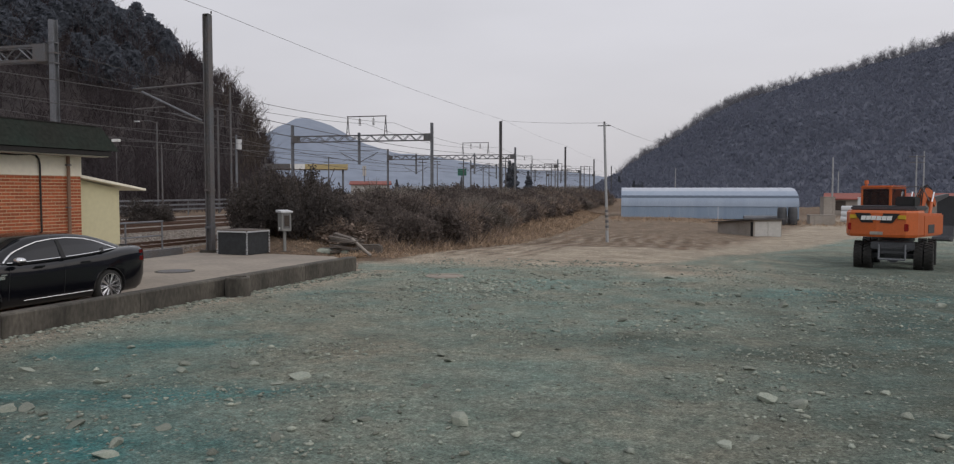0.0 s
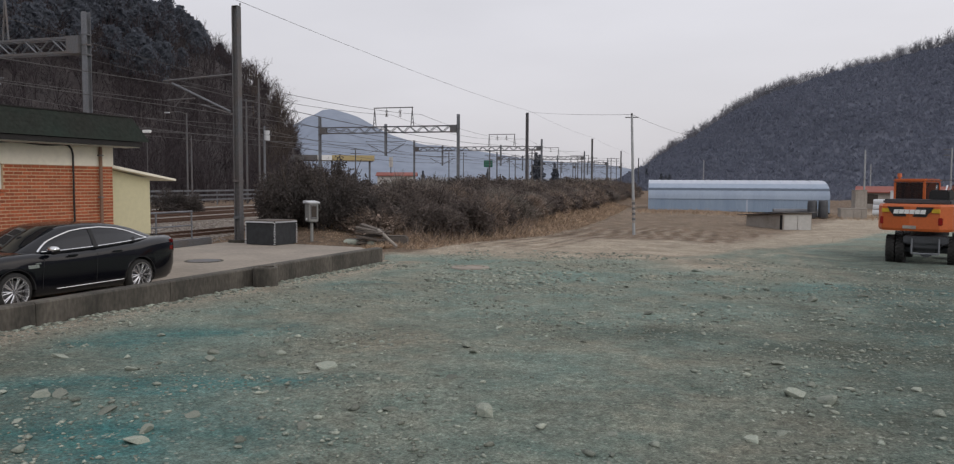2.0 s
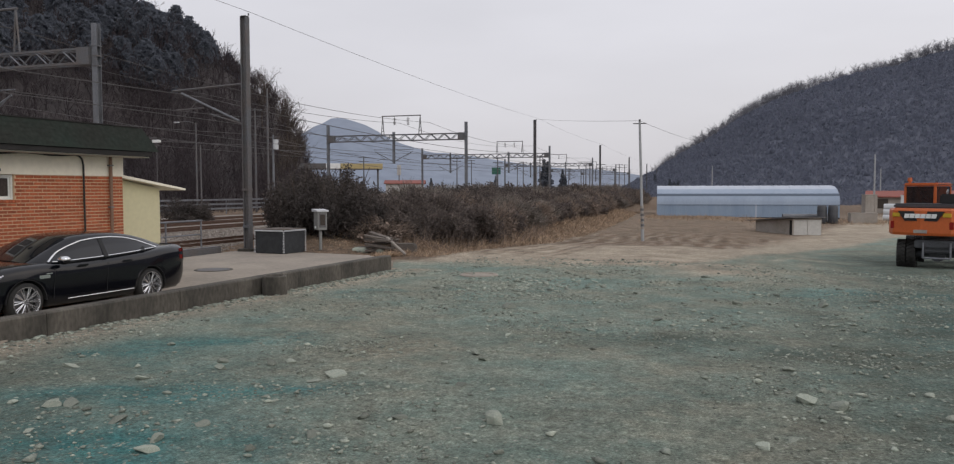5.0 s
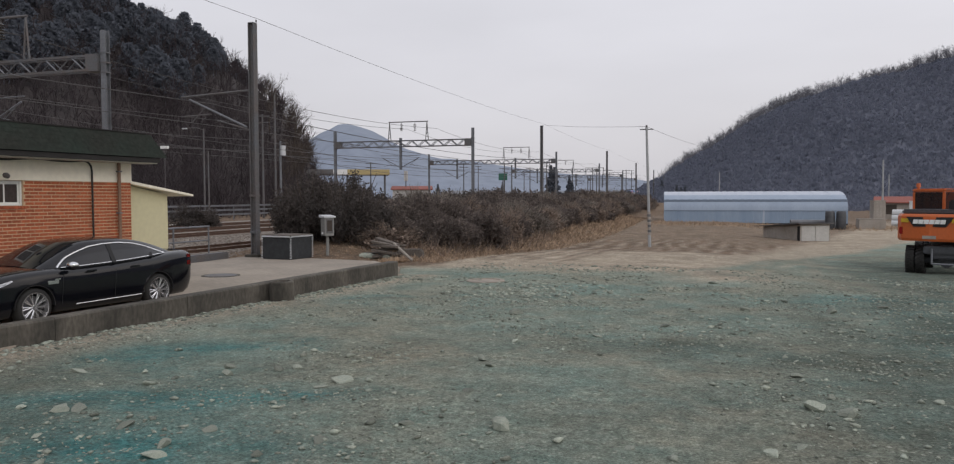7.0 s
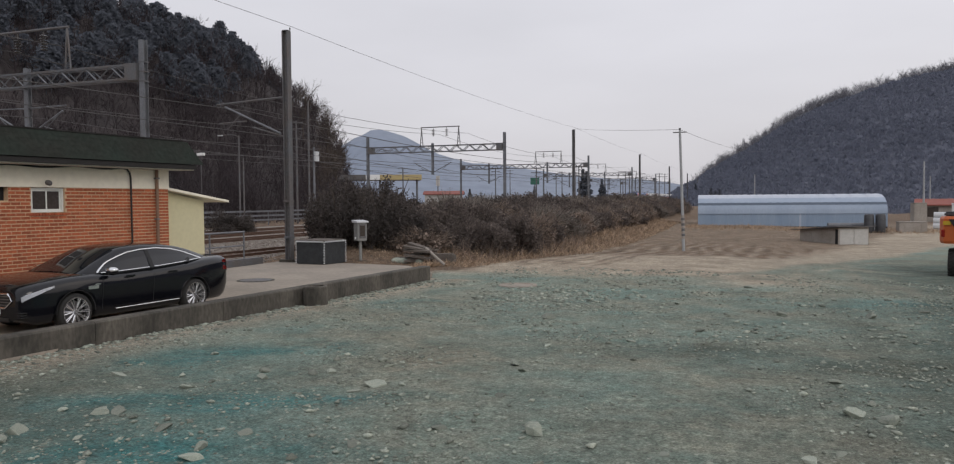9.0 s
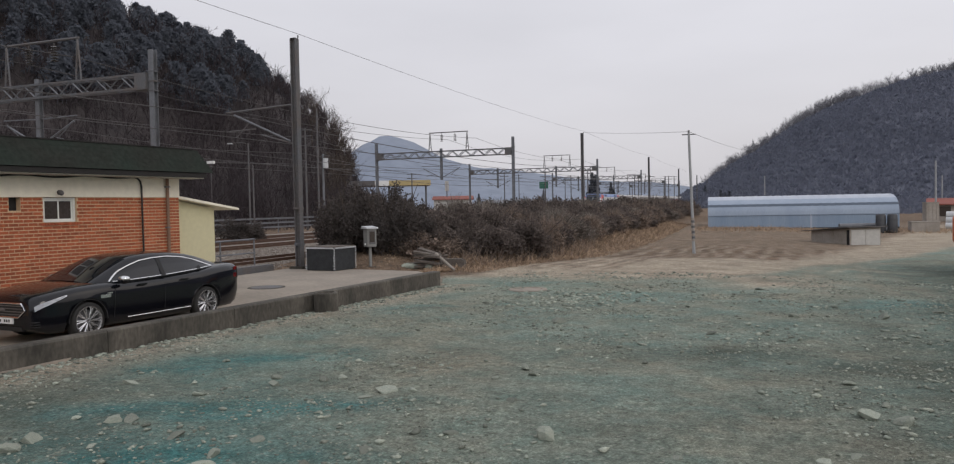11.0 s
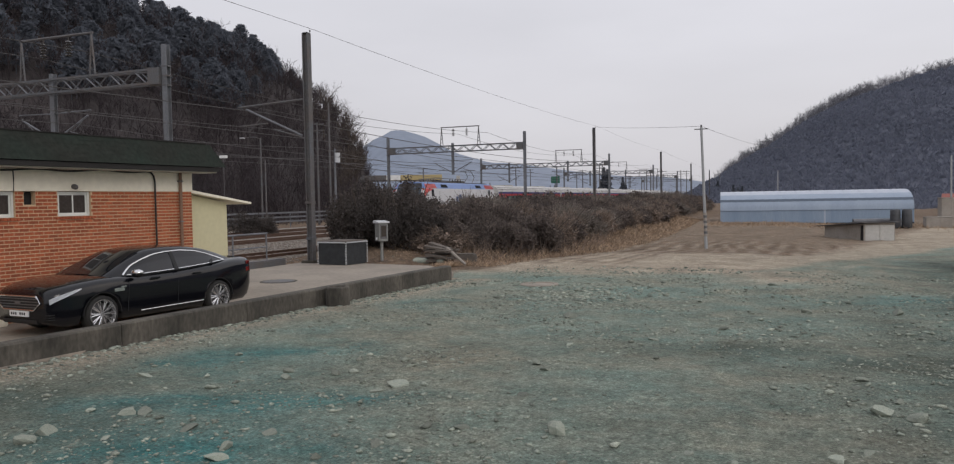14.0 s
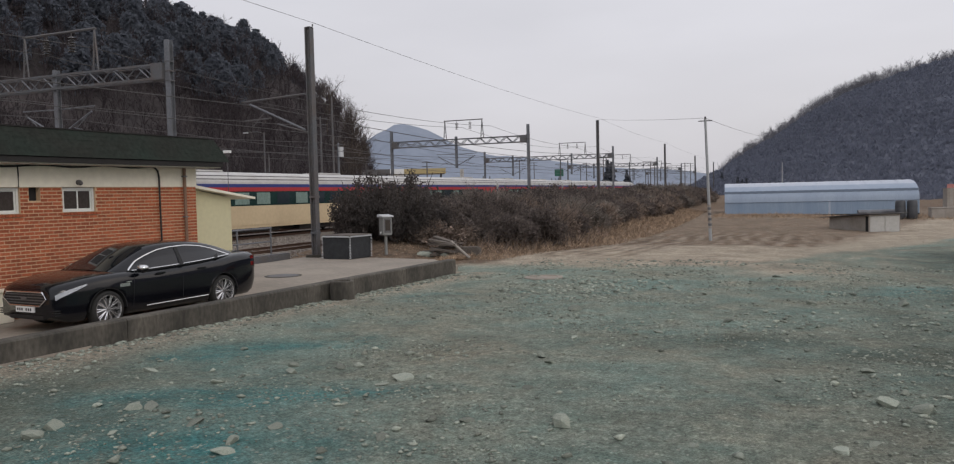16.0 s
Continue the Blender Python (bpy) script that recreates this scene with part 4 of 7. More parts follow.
    rod(b, (-2.55, 0.35, 0.45), (-2.86, 0.35, 0.45), 0.035, 8)
    bmesh.ops.create_icosphere(b, subdivisions=2, radius=0.045, matrix=Matrix.Translation((-2.86, 0.35, 0.47)))
    part("tow_ball", b, M["steel_dark"], c)
    b = B()
    tube(b, [(1.20, 0.62, 1.02), (0.95, 0.3, 1.13), (0.93, -0.1, 1.15)], 0.008, 4)
    part("wiper", b, M["black"], c)
    return c


build_car()


# ---- passing train: one electric locomotive and five coaches ----
M["loco_white"] = mat("white locomotive paint", (0.62, 0.62, 0.64), 0.4, 0.04, 0.6, 0.0, second=(0.54, 0.53, 0.53), amount=0.6)
M["loco_blue"] = mat("blue locomotive paint", (0.020, 0.065, 0.20), 0.4, 0.1, 0.8, 0.0)
M["loco_sky"] = mat("pale blue locomotive paint", (0.15, 0.235, 0.47), 0.4, 0.1, 0.8, 0.0)
M["loco_red"] = mat("coral red locomotive paint", (0.70, 0.13, 0.12), 0.4, 0.08, 0.8, 0.0)
M["train_glass"] = mat("dark train glass", (0.03, 0.04, 0.05), 0.08, 0.15, 1.0, 0.0)
M["train_glass_green"] = mat("green tinted coach window", (0.02, 0.045, 0.042), 0.12, 0.2, 1.0, 0.0)
M["train_glass_lit"] = mat("pale curtained coach window", (0.22, 0.30, 0.27), 0.15, 0.2, 1.0, 0.0)
M["coach_beige"] = mat("beige coach paint", (0.62, 0.49, 0.31), 0.5, 0.05, 0.5, 0.0, second=(0.52, 0.40, 0.25), amount=0.6)
M["coach_red"] = mat("red coach paint", (0.42, 0.036, 0.04), 0.45, 0.08, 0.8, 0.0)
M["coach_blue"] = mat("dark blue coach stripe", (0.035, 0.05, 0.20), 0.45, 0.1, 0.8, 0.0)
M["coach_roof"] = mat("pale grey coach roof", (0.55, 0.54, 0.53), 0.6, 0.08, 0.6, 0.0, second=(0.42, 0.40, 0.38), amount=0.6)
M["bogie"] = mat("sooty running gear", (0.028, 0.024, 0.022), 0.8, 0.3, 2.0, 0.3)
M["lamp_on"] = glow("lit headlamp", (1.0, 0.95, 0.85), 1.1)
NOSE_AT, NOSE_Y, SPEED, TRACK_X = 14.8, 38.5, 24.3, -30.0


def bogie(parent, x, axles=(-1.25, 1.25), r=0.46):
    g = new("bogie", None)
    g.parent = parent
    g.matrix_basis = pose(x, 0, 0)
    b = B()
    for s in (-1, 1):
        box(b, axles[0] - .55, axles[1] + .55, s * 1.0 - .09, s * 1.0 + .09, 0.42, 0.68, 0.03)
        for a in axles:
            box(b, a - .2, a + .2, s * 1.06 - .1, s * 1.06 + .1, 0.3, 0.6, 0.03)
    box(b, -0.5, 0.5, -1.0, 1.0, 0.45, 0.75)
    part("bogie_frame", b, M["bogie"], g)
    for a in axles:
        b = B()
        for s in (-1, 1):
            rod(b, (a, s * 0.70, r), (a, s * 0.82, r), r, 20)
        rod(b, (a, -0.7, r), (a, 0.7, r), 0.09, 8)
        part("wheelset", b, M["bogie"], g)
    return g


def shell(b, levels, c=0.22):
    """Rounded-cornered rings (z, half width, half length), lofted upwards."""
    rings = []
    for z, w, e in levels:
        k = min(c, w * .5)
        rings.append([(e - k * .35, w, z), (e, w - k, z), (e, -w + k, z), (e - k * .35, -w, z), (-e + k * .35, -w, z), (-e, -w + k, z), (-e, w - k, z), (-e + k * .35, w, z)])
    return loft(b, rings)


def nose_x(z):
    return 8.8 - 0.06 * max(0, z - 1.2) - 0.50 * max(0, z - 2.15)


def build_loco():
    c = thing("electric_locomotive", "white, blue and red electric locomotive hauling the passing train", "locomotive")
    z = lambda v: v - RAIL
    b = B()
    shell(b, [(z(0.80), 1.36, 8.55), (z(0.95), 1.44, 8.75), (z(1.36), 1.46, 8.79)])
    part("skirt", b, M["loco_blue"], c, "deep blue lower skirt")
    b = B()
    shell(b, [(z(1.362), 1.47, nose_x(1.36)), (z(2.15), 1.48, nose_x(2.15)), (z(2.8), 1.48, nose_x(2.8)), (z(3.40), 1.46, nose_x(3.4))])
    part("body", b, M["loco_white"], c)
    b = B()
    shell(b, [(z(3.402), 1.46, nose_x(3.4)), (z(3.80), 1.22, nose_x(3.80)), (z(3.93), 1.08, nose_x(3.93) - .1)])
    part("roof_flank", b, M["loco_sky"], c, "pale blue sloping roof flank")
    b = B()
    box(b, -7.4, 7.4, -0.95, 0.95, z(3.94), z(4.0), 0.02)
    part("roof_deck", b, M["steel_dark"], c)
    for e in (1, -1):
        # front: red band, windscreen, lamps, white panel shapes
        b = B()
        def face(z0, z1, w0, w1, out):
            P = [(e * (nose_x(z0) + out), -w0, z(z0)), (e * (nose_x(z0) + out), w0, z(z0)), (e * (nose_x(z1) + out), w1, z(z1)), (e * (nose_x(z1) + out), -w1, z(z1))]
            Q = [(p[0] - e * .03, p[1], p[2]) for p in P]
            A, C = [b.verts.new(p) for p in P], [b.verts.new(p) for p in Q]
            b.faces.new(A), b.faces.new(C[::-1])
            for k in range(4):
                b.faces.new((A[k], A[(k + 1) % 4], C[(k + 1) % 4], C[k]))
            bmesh.ops.recalc_face_normals(b, faces=b.faces)
        face(1.98, 2.55, 1.27, 1.27, 0.022)
        part("front_band", b, M["loco_red"], c, "coral red band below the windscreen")
        for s in (-1, 1):
            b = B()
            P = [(e * (nose_x(2.56) + .022), s * .03, z(2.56)), (e * (nose_x(2.56) + .022), s * 1.2, z(2.56)), (e * (nose_x(3.5) + .022), s * 1.12, z(3.5)), (e * (nose_x(3.5) + .022), s * .03, z(3.5))]
            A, C = [b.verts.new(p) for p in P], [b.verts.new((p[0] - e * .03, p[1], p[2])) for p in P]
            b.faces.new(A), b.faces.new(C[::-1])
            for k in range(4):
                b.faces.new((A[k], A[(k + 1) % 4], C[(k + 1) % 4], C[k]))
            bmesh.ops.recalc_face_normals(b, faces=b.faces)
            part("windscreen", b, M["train_glass"], c, "raked dark windscreen pane")
            b = B()
            face(3.52, 3.86, 1.16, 1.0, 0.02)
            part("visor", b, M["steel_dark"], c)
            # red side flash and roof cheek
            if e > 0:
                b = B()
                q = [(nose_x(1.6) - .06, 1.60), (nose_x(1.6) - .22, 1.60), (nose_x(2.3) - 0.30, 2.30), (nose_x(3.0) - 0.42, 3.00), (nose_x(3.4) - 1.5, 3.37), (nose_x(3.4) - .06, 3.39), (nose_x(2.2) - .06, 2.2)]
                y0, y1 = s * 1.455, s * 1.492
                prism(b, [(e * x, z(v)) for x, v in q], min(y0, y1), max(y0, y1))
                part("side_flash", b, M["loco_red"], c, "coral red diagonal flash")
                b = B()
                A = [b.verts.new(p) for p in ((e * (nose_x(1.95) + .02), s * 1.24, z(1.95)), (e * (nose_x(1.6) - .075), s * 1.492, z(1.6)), (e * (nose_x(3.39) - .075), s * 1.475, z(3.39)), (e * (nose_x(3.39) + .02), s * 1.22, z(3.39)))]
                b.faces.new(A)
                bmesh.ops.solidify(b, geom=b.faces[:], thickness=0.02)
                part("corner_post", b, M["loco_red"], c, "coral red corner post")
            b = B()
            A = [b.verts.new(p) for p in ((e * (nose_x(3.42) - .05), s * 1.472, z(3.42)), (e * (nose_x(3.42) - 2.3), s * 1.472, z(3.42)), (e * (nose_x(3.79) - 2.1), s * 1.238, z(3.80)), (e * (nose_x(3.79) - .05), s * 1.238, z(3.80)))]
            b.faces.new(A)
            bmesh.ops.solidify(b, geom=b.faces[:], thickness=0.02)
            part("roof_cheek", b, M["loco_red"], c, "coral red roof cheek")
            b = B()
            box(b, e * 6.62 - .22, e * 6.62 + .22, min(s * 1.45, s * 1.50), max(s * 1.45, s * 1.50), z(2.72), z(3.32), 0.06)
            part("cab_window", b, M["train_glass"], c)
            for dx in (5.35, 6.05):
                b = B()
                rod(b, (e * dx, s * 1.53, z(1.45)), (e * dx, s * 1.53, z(2.75)), 0.025, 6)
                part("handrail", b, M["steel"], c)
            b = B()
            box(b, e * 5.2 - .006, e * 5.2 + .006, min(s * 1.47, s * 1.486), max(s * 1.47, s * 1.486), z(1.40), z(3.2))
            part("door_gap", b, M["steel_dark"], c)
            b = B()
            box(b, min(e * 8.70, e * 8.80), max(e * 8.70, e * 8.80), s * 0.95 - .22, s * 0.95 + .22, z(1.44), z(1.66), 0.03)
            part("lamp_cluster", b, M["black"], c)
            b = B()
            rod(b, (e * 8.79, s * 1.03, z(1.55)), (e * 8.815, s * 1.03, z(1.55)), 0.075, 12)
            part("headlamp", b, M["lamp_on"] if e > 0 else M["lamp_clear"], c, "lit headlamp" if e > 0 else "")
        # The apron's near-black puts the underside's shadow into its dark blue.
        b = B()
        box(b, min(e * 8.6, e * 8.815), max(e * 8.6, e * 8.815), -1.2, 1.2, z(.72), z(1.33), 0.04)
        part("front_apron", b, M["bogie"], c, "near-black front apron")
        b = B()
        rod(b, (e * (nose_x(2.3) - .03), 0, z(2.33)), (e * (nose_x(2.3) + .05), 0, z(2.33)), 0.09, 12)
        part("marker_lamp", b, M["lamp_on"] if e > 0 else M["lamp_clear"], c)
        b = B()
        for k, w in enumerate((0.16, 0.24, 0.14, 0.14, 0.06, 0.14)):
            y = -0.62 + k * 0.235
            box(b, min(e * 8.72, e * 8.79), max(e * 8.72, e * 8.79), y - w / 2, y + w / 2, z(1.78), z(1.98))
        part("front_emblem", b, M["loco_blue"], c, "dark blue emblem shapes")
        b = B()
        box(b, min(e * 8.5, e * 8.72), max(e * 8.5, e * 8.72), -1.25, 1.25, z(0.35), z(0.80), 0.04)
        part("snow_plough", b, M["bogie"], c)
        b = B()
        box(b, min(e * 8.6, e * 9.1), max(e * 8.6, e * 9.1), -0.12, 0.12, z(0.9), z(1.15), 0.03)
        part("coupler", b, M["bogie"], c)
    # emblem shapes on the flanks: a globe and block shapes, no letters
    for s in (-1, 1):
        y0, y1 = min(s * 1.47, s * 1.492), max(s * 1.47, s * 1.492)
        for k, (dx, w) in enumerate(((0.0, 0.42), (1.45, 0.38), (2.0, 0.40), (2.47, 0.10), (2.85, 0.36))):
            b = B()
            x = (1.45 - dx) * s
            box(b, x - w / 2, x + w / 2, y0, y1, z(2.12), z(2.72), 0.02)
            part("emblem_block", b, M["loco_blue"], c, "dark blue emblem block")
        b = B()
        rod(b, ((1.45 - .72) * s, y0, z(2.48)), ((1.45 - .72) * s, y1, z(2.48)), 0.42, 20)
        part("emblem_globe", b, M["loco_blue"], c, "round dark blue emblem")
        for dx in (-4.0, 4.0):
            b = B()
            P = [(dx - .75, s * 1.42, z(3.50)), (dx + .75, s * 1.42, z(3.50)), (dx + .6, s * 1.26, z(3.77)), (dx - .6, s * 1.26, z(3.77))]
            A = [b.verts.new(p) for p in P]
            b.faces.new(A)
            bmesh.ops.solidify(b, geom=b.faces[:], thickness=0.03)
            part("roof_grille", b, M["black"], c, "dark roof grille")
    for x in (-5.2, 5.2):
        bogie(c, x)
    b = B()
    box(b, -2.6, 2.6, -1.2, 1.2, z(0.42), z(0.82), 0.05)
    box(b, -8.2, 8.2, -1.0, 1.0, z(0.40), z(0.80))
    for x0, x1 in ((-7.9, -6.9), (-3.4, 3.4), (6.9, 7.9)):
        box(b, x0, x1, -1.32, 1.32, z(0.36), z(0.798), 0.03)
    part("transformer", b, M["bogie"], c)
    # pantographs and roof gear
    for e in (1, -1):
        b = B()
        px_ = e * 4.6
        up = e < 0
        zt = 1.25 if up else 0.28
        for s in (-.45, .45):
            rod(b, (px_, s, z(4.0)), (px_ + e * 0.9, s * .8, z(4.0) + zt * .5), 0.035, 5)
            rod(b, (px_ + e * 0.9, s * .8, z(4.0) + zt * .5), (px_ + e * 0.1, s * .6, z(4.0) + zt), 0.03, 5)
        rod(b, (px_ + e * .1, -.8, z(4.0) + zt), (px_ + e * .1, .8, z(4.0) + zt), 0.035, 6)
        part("pantograph", b, M["steel_dark"], c)
    for x in np.arange(-3.4, 3.5, 0.62):
        b = B()
        insulator(b, x, 0.55 * (1 if round(x * 10) % 2 else -1), z(4.32), 3, 0.09, 0.1)
        part("roof_insulator", b, M["porcelain"], c)
    b = B()
    box(b, -2.6, -0.9, -.5, .5, z(4.0), z(4.2), 0.03)
    box(b, 0.6, 2.9, -.6, .6, z(4.0), z(4.16), 0.03)
    tube(b, [(-3.6, .2, z(4.34)), (0, .25, z(4.37)), (3.6, .2, z(4.34))], 0.03, 5)
    part("roof_gear", b, M["steel_dark"], c)
    return c


def build_coach():
    c = thing("passenger_coach", "beige and red passenger coach with a dark window band", "train coach", group="coaches of the train")
    z = lambda v: v - RAIL
    E = 11.55
    def side(name, x0, x1, z0, z1, m, out=0.0, label=""):
        for s in (-1, 1):
            b = B()
            y0, y1 = s * 1.38, s * (1.47 + out)
            box(b, x0, x1, min(y0, y1), max(y0, y1), z(z0), z(z1))
            part(name, b, M[m], c, label)
    side("lower_side", -E, E, 0.86, 1.945, "coach_beige", 0, "beige lower side")
    b = B()
    for s in (-1, 1):
        box(b, -7.6, 7.6, min(s * 1.36, s * 1.44), max(s * 1.36, s * 1.44), z(0.70), z(0.858))
    part("side_skirt", b, M["coach_beige"], c)
    side("window_band", -8.0, 9.0, 1.95, 2.755, "train_glass_green", -.012, "dark green tinted window band")
    side("red_end", 9.0, E, 1.95, 2.755, "coach_red")
    side("red_end", -E, -8.0, 1.95, 2.755, "coach_red")
    side("red_stripe", -E, E, 2.757, 2.985, "coach_red")
    side("blue_stripe", -E, E, 2.988, 3.17, "coach_blue", 0.0, "dark blue stripe below the roof")
    rnd = random.Random(8)
    for s in (-1, 1):
        for k in range(9):
            x = -7.1 + k * 1.88
            b = B()
            box(b, x - .62, x + .62, min(s * 1.44, s * 1.464), max(s * 1.44, s * 1.464), z(2.02), z(2.70), 0.01)
            part("window", b, M["train_glass_lit"] if rnd.random() < 0.4 else M["train_glass"], c)
        for x in (10.2, -9.6):
            b = B()
            box(b, x - .36, x + .36, min(s * 1.46, s * 1.476), max(s * 1.46, s * 1.476), z(1.952), z(2.74), 0.01)
            d = part("door", b, M["coach_red"], c)
            b = B()
            box(b, x - .23, x + .23, min(s * 1.47, s * 1.484), max(s * 1.47, s * 1.484), z(1.98), z(2.62), 0.01)
            part("door_window", b, M["train_glass_lit"], d)
    # roof: ribbed, rounded
    b = B()
    prof = [(1.47, 3.172), (1.46, 3.30), (1.38, 3.50), (1.15, 3.70), (0.7, 3.83), (0, 3.88)]
    full = [(y, z(v)) for y, v in prof] + [(-y, z(v)) for y, v in prof[-2::-1]]
    loft(b, [[(x, y, v) for y, v in full] for x in (-E, E)])
    part("roof", b, M["coach_roof"], c, "pale grey ribbed roof", smooth=False)
    for s in (-1, 1):
        for y, v in ((1.42, 3.43), (1.27, 3.62)):
            b = B()
            rod(b, (-E, s * y, z(v)), (E, s * y, z(v)), 0.02, 5)
            part("roof_rib", b, M["steel_dark"], c)
    for x in (-6, 6):
        b = B()
        box(b, x - 1.3, x + 1.3, -0.7, 0.7, z(3.82), z(3.95), 0.05)
        part("roof_unit", b, M["coach_roof"], c)
    for e in (1, -1):
        b = B()
        endp = [(y, v) for y, v in full] + [(-1.44, z(0.9)), (1.44, z(0.9))]
        prism(b, endp, min(e * E, e * (E + .06)), max(e * E, e * (E + .06)), axis="x")
        part("end_wall", b, M["coach_roof"], c)
        b = B()
        box(b, min(e * (E + .06), e * (E + .34)), max(e * (E + .06), e * (E + .34)), -0.6, 0.6, z(1.0), z(3.15), 0.06)
        part("gangway", b, M["black"], c)
        b = B()
        rod(b, (e * (E - .6), 0.3, z(3.86)), (e * (E - .6), 0.3, z(4.12)), 0.05, 6)
        part("roof_vent", b, M["steel_dark"], c)
    b = B()
    box(b, -E, E, -1.3, 1.3, z(0.80), z(1.0))
    box(b, -5.0, -1.5, -1.2, 1.2, z(0.42), z(0.8), 0.04)
    box(b, 0.5, 4.8, -1.2, 1.2, z(0.45), z(0.8), 0.04)
    box(b, -10.8, 10.8, -0.8, 0.8, z(0.5), z(0.82))
    part("underframe", b, M["bogie"], c)
    for x in (-8.3, 8.3):
        bogie(c, x)
    return c


loco = build_loco()
coach = build_coach()
coaches = [coach] + [copy_thing(coach, pose(0, 0, 0)) for _ in range(4)]


# ---- construction plant, greenhouse and stores beyond the lot ----
M["orange"] = mat("orange machine paint", (0.50, 0.108, 0.022), 0.45, 0.08, 1.2, 0.03, second=(0.42, 0.10, 0.03), amount=0.4)
M["machine_grey"] = mat("dark grey machine paint", (0.055, 0.058, 0.065), 0.55, 0.2, 1.5, 0.1)
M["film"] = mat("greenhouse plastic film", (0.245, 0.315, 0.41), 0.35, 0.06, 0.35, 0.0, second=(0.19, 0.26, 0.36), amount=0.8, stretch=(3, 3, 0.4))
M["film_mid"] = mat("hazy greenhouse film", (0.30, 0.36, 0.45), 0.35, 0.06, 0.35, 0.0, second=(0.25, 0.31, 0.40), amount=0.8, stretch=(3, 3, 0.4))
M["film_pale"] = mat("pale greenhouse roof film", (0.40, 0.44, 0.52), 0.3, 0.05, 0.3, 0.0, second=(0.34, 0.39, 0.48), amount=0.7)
M["film_band"] = mat("rolled greenhouse vent film", (0.085, 0.11, 0.15), 0.5, 0.1, 1, 0.0)
M["board"] = mat("weathered grey board", (0.33, 0.30, 0.27), 0.9, 0.15, 1.0, 0.3, second=(0.24, 0.21, 0.18), amount=0.7)
M["house_pale"] = mat("pale house wall", (0.45, 0.44, 0.42), 0.8, 0.08, 0.5, 0)
M["yellow_paint"] = mat("yellow signal paint", (0.55, 0.36, 0.02), 0.6, 0.1, 2, 0.05)
M["pvc"] = mat("pale grey plastic pipe", (0.55, 0.56, 0.58), 0.45, 0.05, 1, 0.0)


def build_excavator():
    gz = ground_z(7.1, 31.7)
    c = thing("wheeled_excavator", "orange wheeled excavator with dark cab seen from its counterweight", "excavator", (7.1, 31.7, gz), 73.5)
    W, R = 1.27, 0.50
    for ax in (0.0, 2.8):
        for y in (-W + .14, -W + .46, W - .46, W - .14):
            w = new("wheel", None)
            w.parent = c
            w.matrix_basis = pose(ax, y, R - .02)
            b = B()
            n = 28
            prof = [(-.13, .30), (-.145, .42), (-.13, .475), (0, .49), (.13, .475), (.145, .42), (.13, .30)]
            loft(b, [[(r * math.cos(k * math.tau / n), yy, r * math.sin(k * math.tau / n)) for k in range(n)] for yy, r in prof], cap=False)
            for k in range(22):
                for s in (-1, 1):
                    a = (k + 0.25 * s) * math.tau / 22
                    m = Matrix.Rotation(-a, 4, "Y") @ Matrix.Translation((.487, s * .07, 0)) @ Matrix.Rotation(s * .5, 4, "X")
                    box(b, -.03, .025, -.075, .075, -.032, .032, m=m)
            part("tyre", b, M["rubber"], w)
            b = B()
            rod(b, (0, -.1, 0), (0, .1, 0), .30, 16)
            rod(b, (0, -.14, 0), (0, .14, 0), .12, 12)
            part("rim", b, M["machine_grey"], w)
    b = B()
    for ax in (0, 2.8):
        b = B()
        rod(b, (ax, -W + .2, R), (ax, W - .2, R), 0.13, 10)
        rod(b, (ax - .2, 0, R), (ax + .2, 0, R), 0.27, 14)
        part("axle", b, M["machine_grey"], c)
    b = B()
    box(b, -0.5, 3.6, -0.45, 0.45, 0.55, 0.98, 0.04)
    box(b, -0.6, 0.1, -0.7, 0.7, 0.72, 1.0, 0.04)
    part("chassis", b, M["machine_grey"], c)
    b = B()
    for a, q in (((-.66, -.42, .38), (-.66, -.42, .92)), ((-.66, .42, .38), (-.66, .42, .92)), ((-.66, -.42, .38), (-.66, .42, .38))):
        rod(b, a, q, 0.035, 6)
    part("rear_step", b, M["steel"], c, "grey rear step frame")
    b = B()
    rod(b, (1.3, 0, 0.95), (1.3, 0, 1.14), 0.62, 24)
    part("slew_ring", b, M["machine_grey"], c)
    # upper structure, slewed a little on its ring
    up = new("upper_structure", None)
    up.parent = c
    up.matrix_basis = pose(1.3, 0, 0, 0, 0, -14)
    b = B()
    P = [(-1.62, -1.22), (-2.02, -0.95), (-2.12, 0), (-2.02, 0.95), (-1.62, 1.22), (-0.95, 1.22), (-0.95, -1.22)]
    lo = [(x * 0.985, y * 0.97, 1.17) for x, y in P]
    loft(b, [lo, [(x, y, 1.26) for x, y in P], [(x, y, 2.04) for x, y in P], [(x * .975, y * .97, 2.12) for x, y in P]])
    part("counterweight", b, M["orange"], up, "rounded orange counterweight")
    b = B()
    q = [(-0.76, 2.02), (-0.52, 1.68), (0.52, 1.68), (0.76, 2.02)]
    V = []
    for dx in (-.03, .04):
        V.append([b.verts.new((-2.105 + dx + .05 * abs(y), y, z)) for y, z in q])
    for k in range(4):
        b.faces.new((V[0][k], V[0][(k + 1) % 4], V[1][(k + 1) % 4], V[1][k]))
    b.faces.new(V[0]), b.faces.new(V[1][::-1])
    bmesh.ops.recalc_face_normals(b, faces=b.faces)
    pl = part("name_panel", b, M["black"], up, "black panel with white block shapes")
    for k in range(6):
        b = B()
        y = 0.44 - k * 0.176
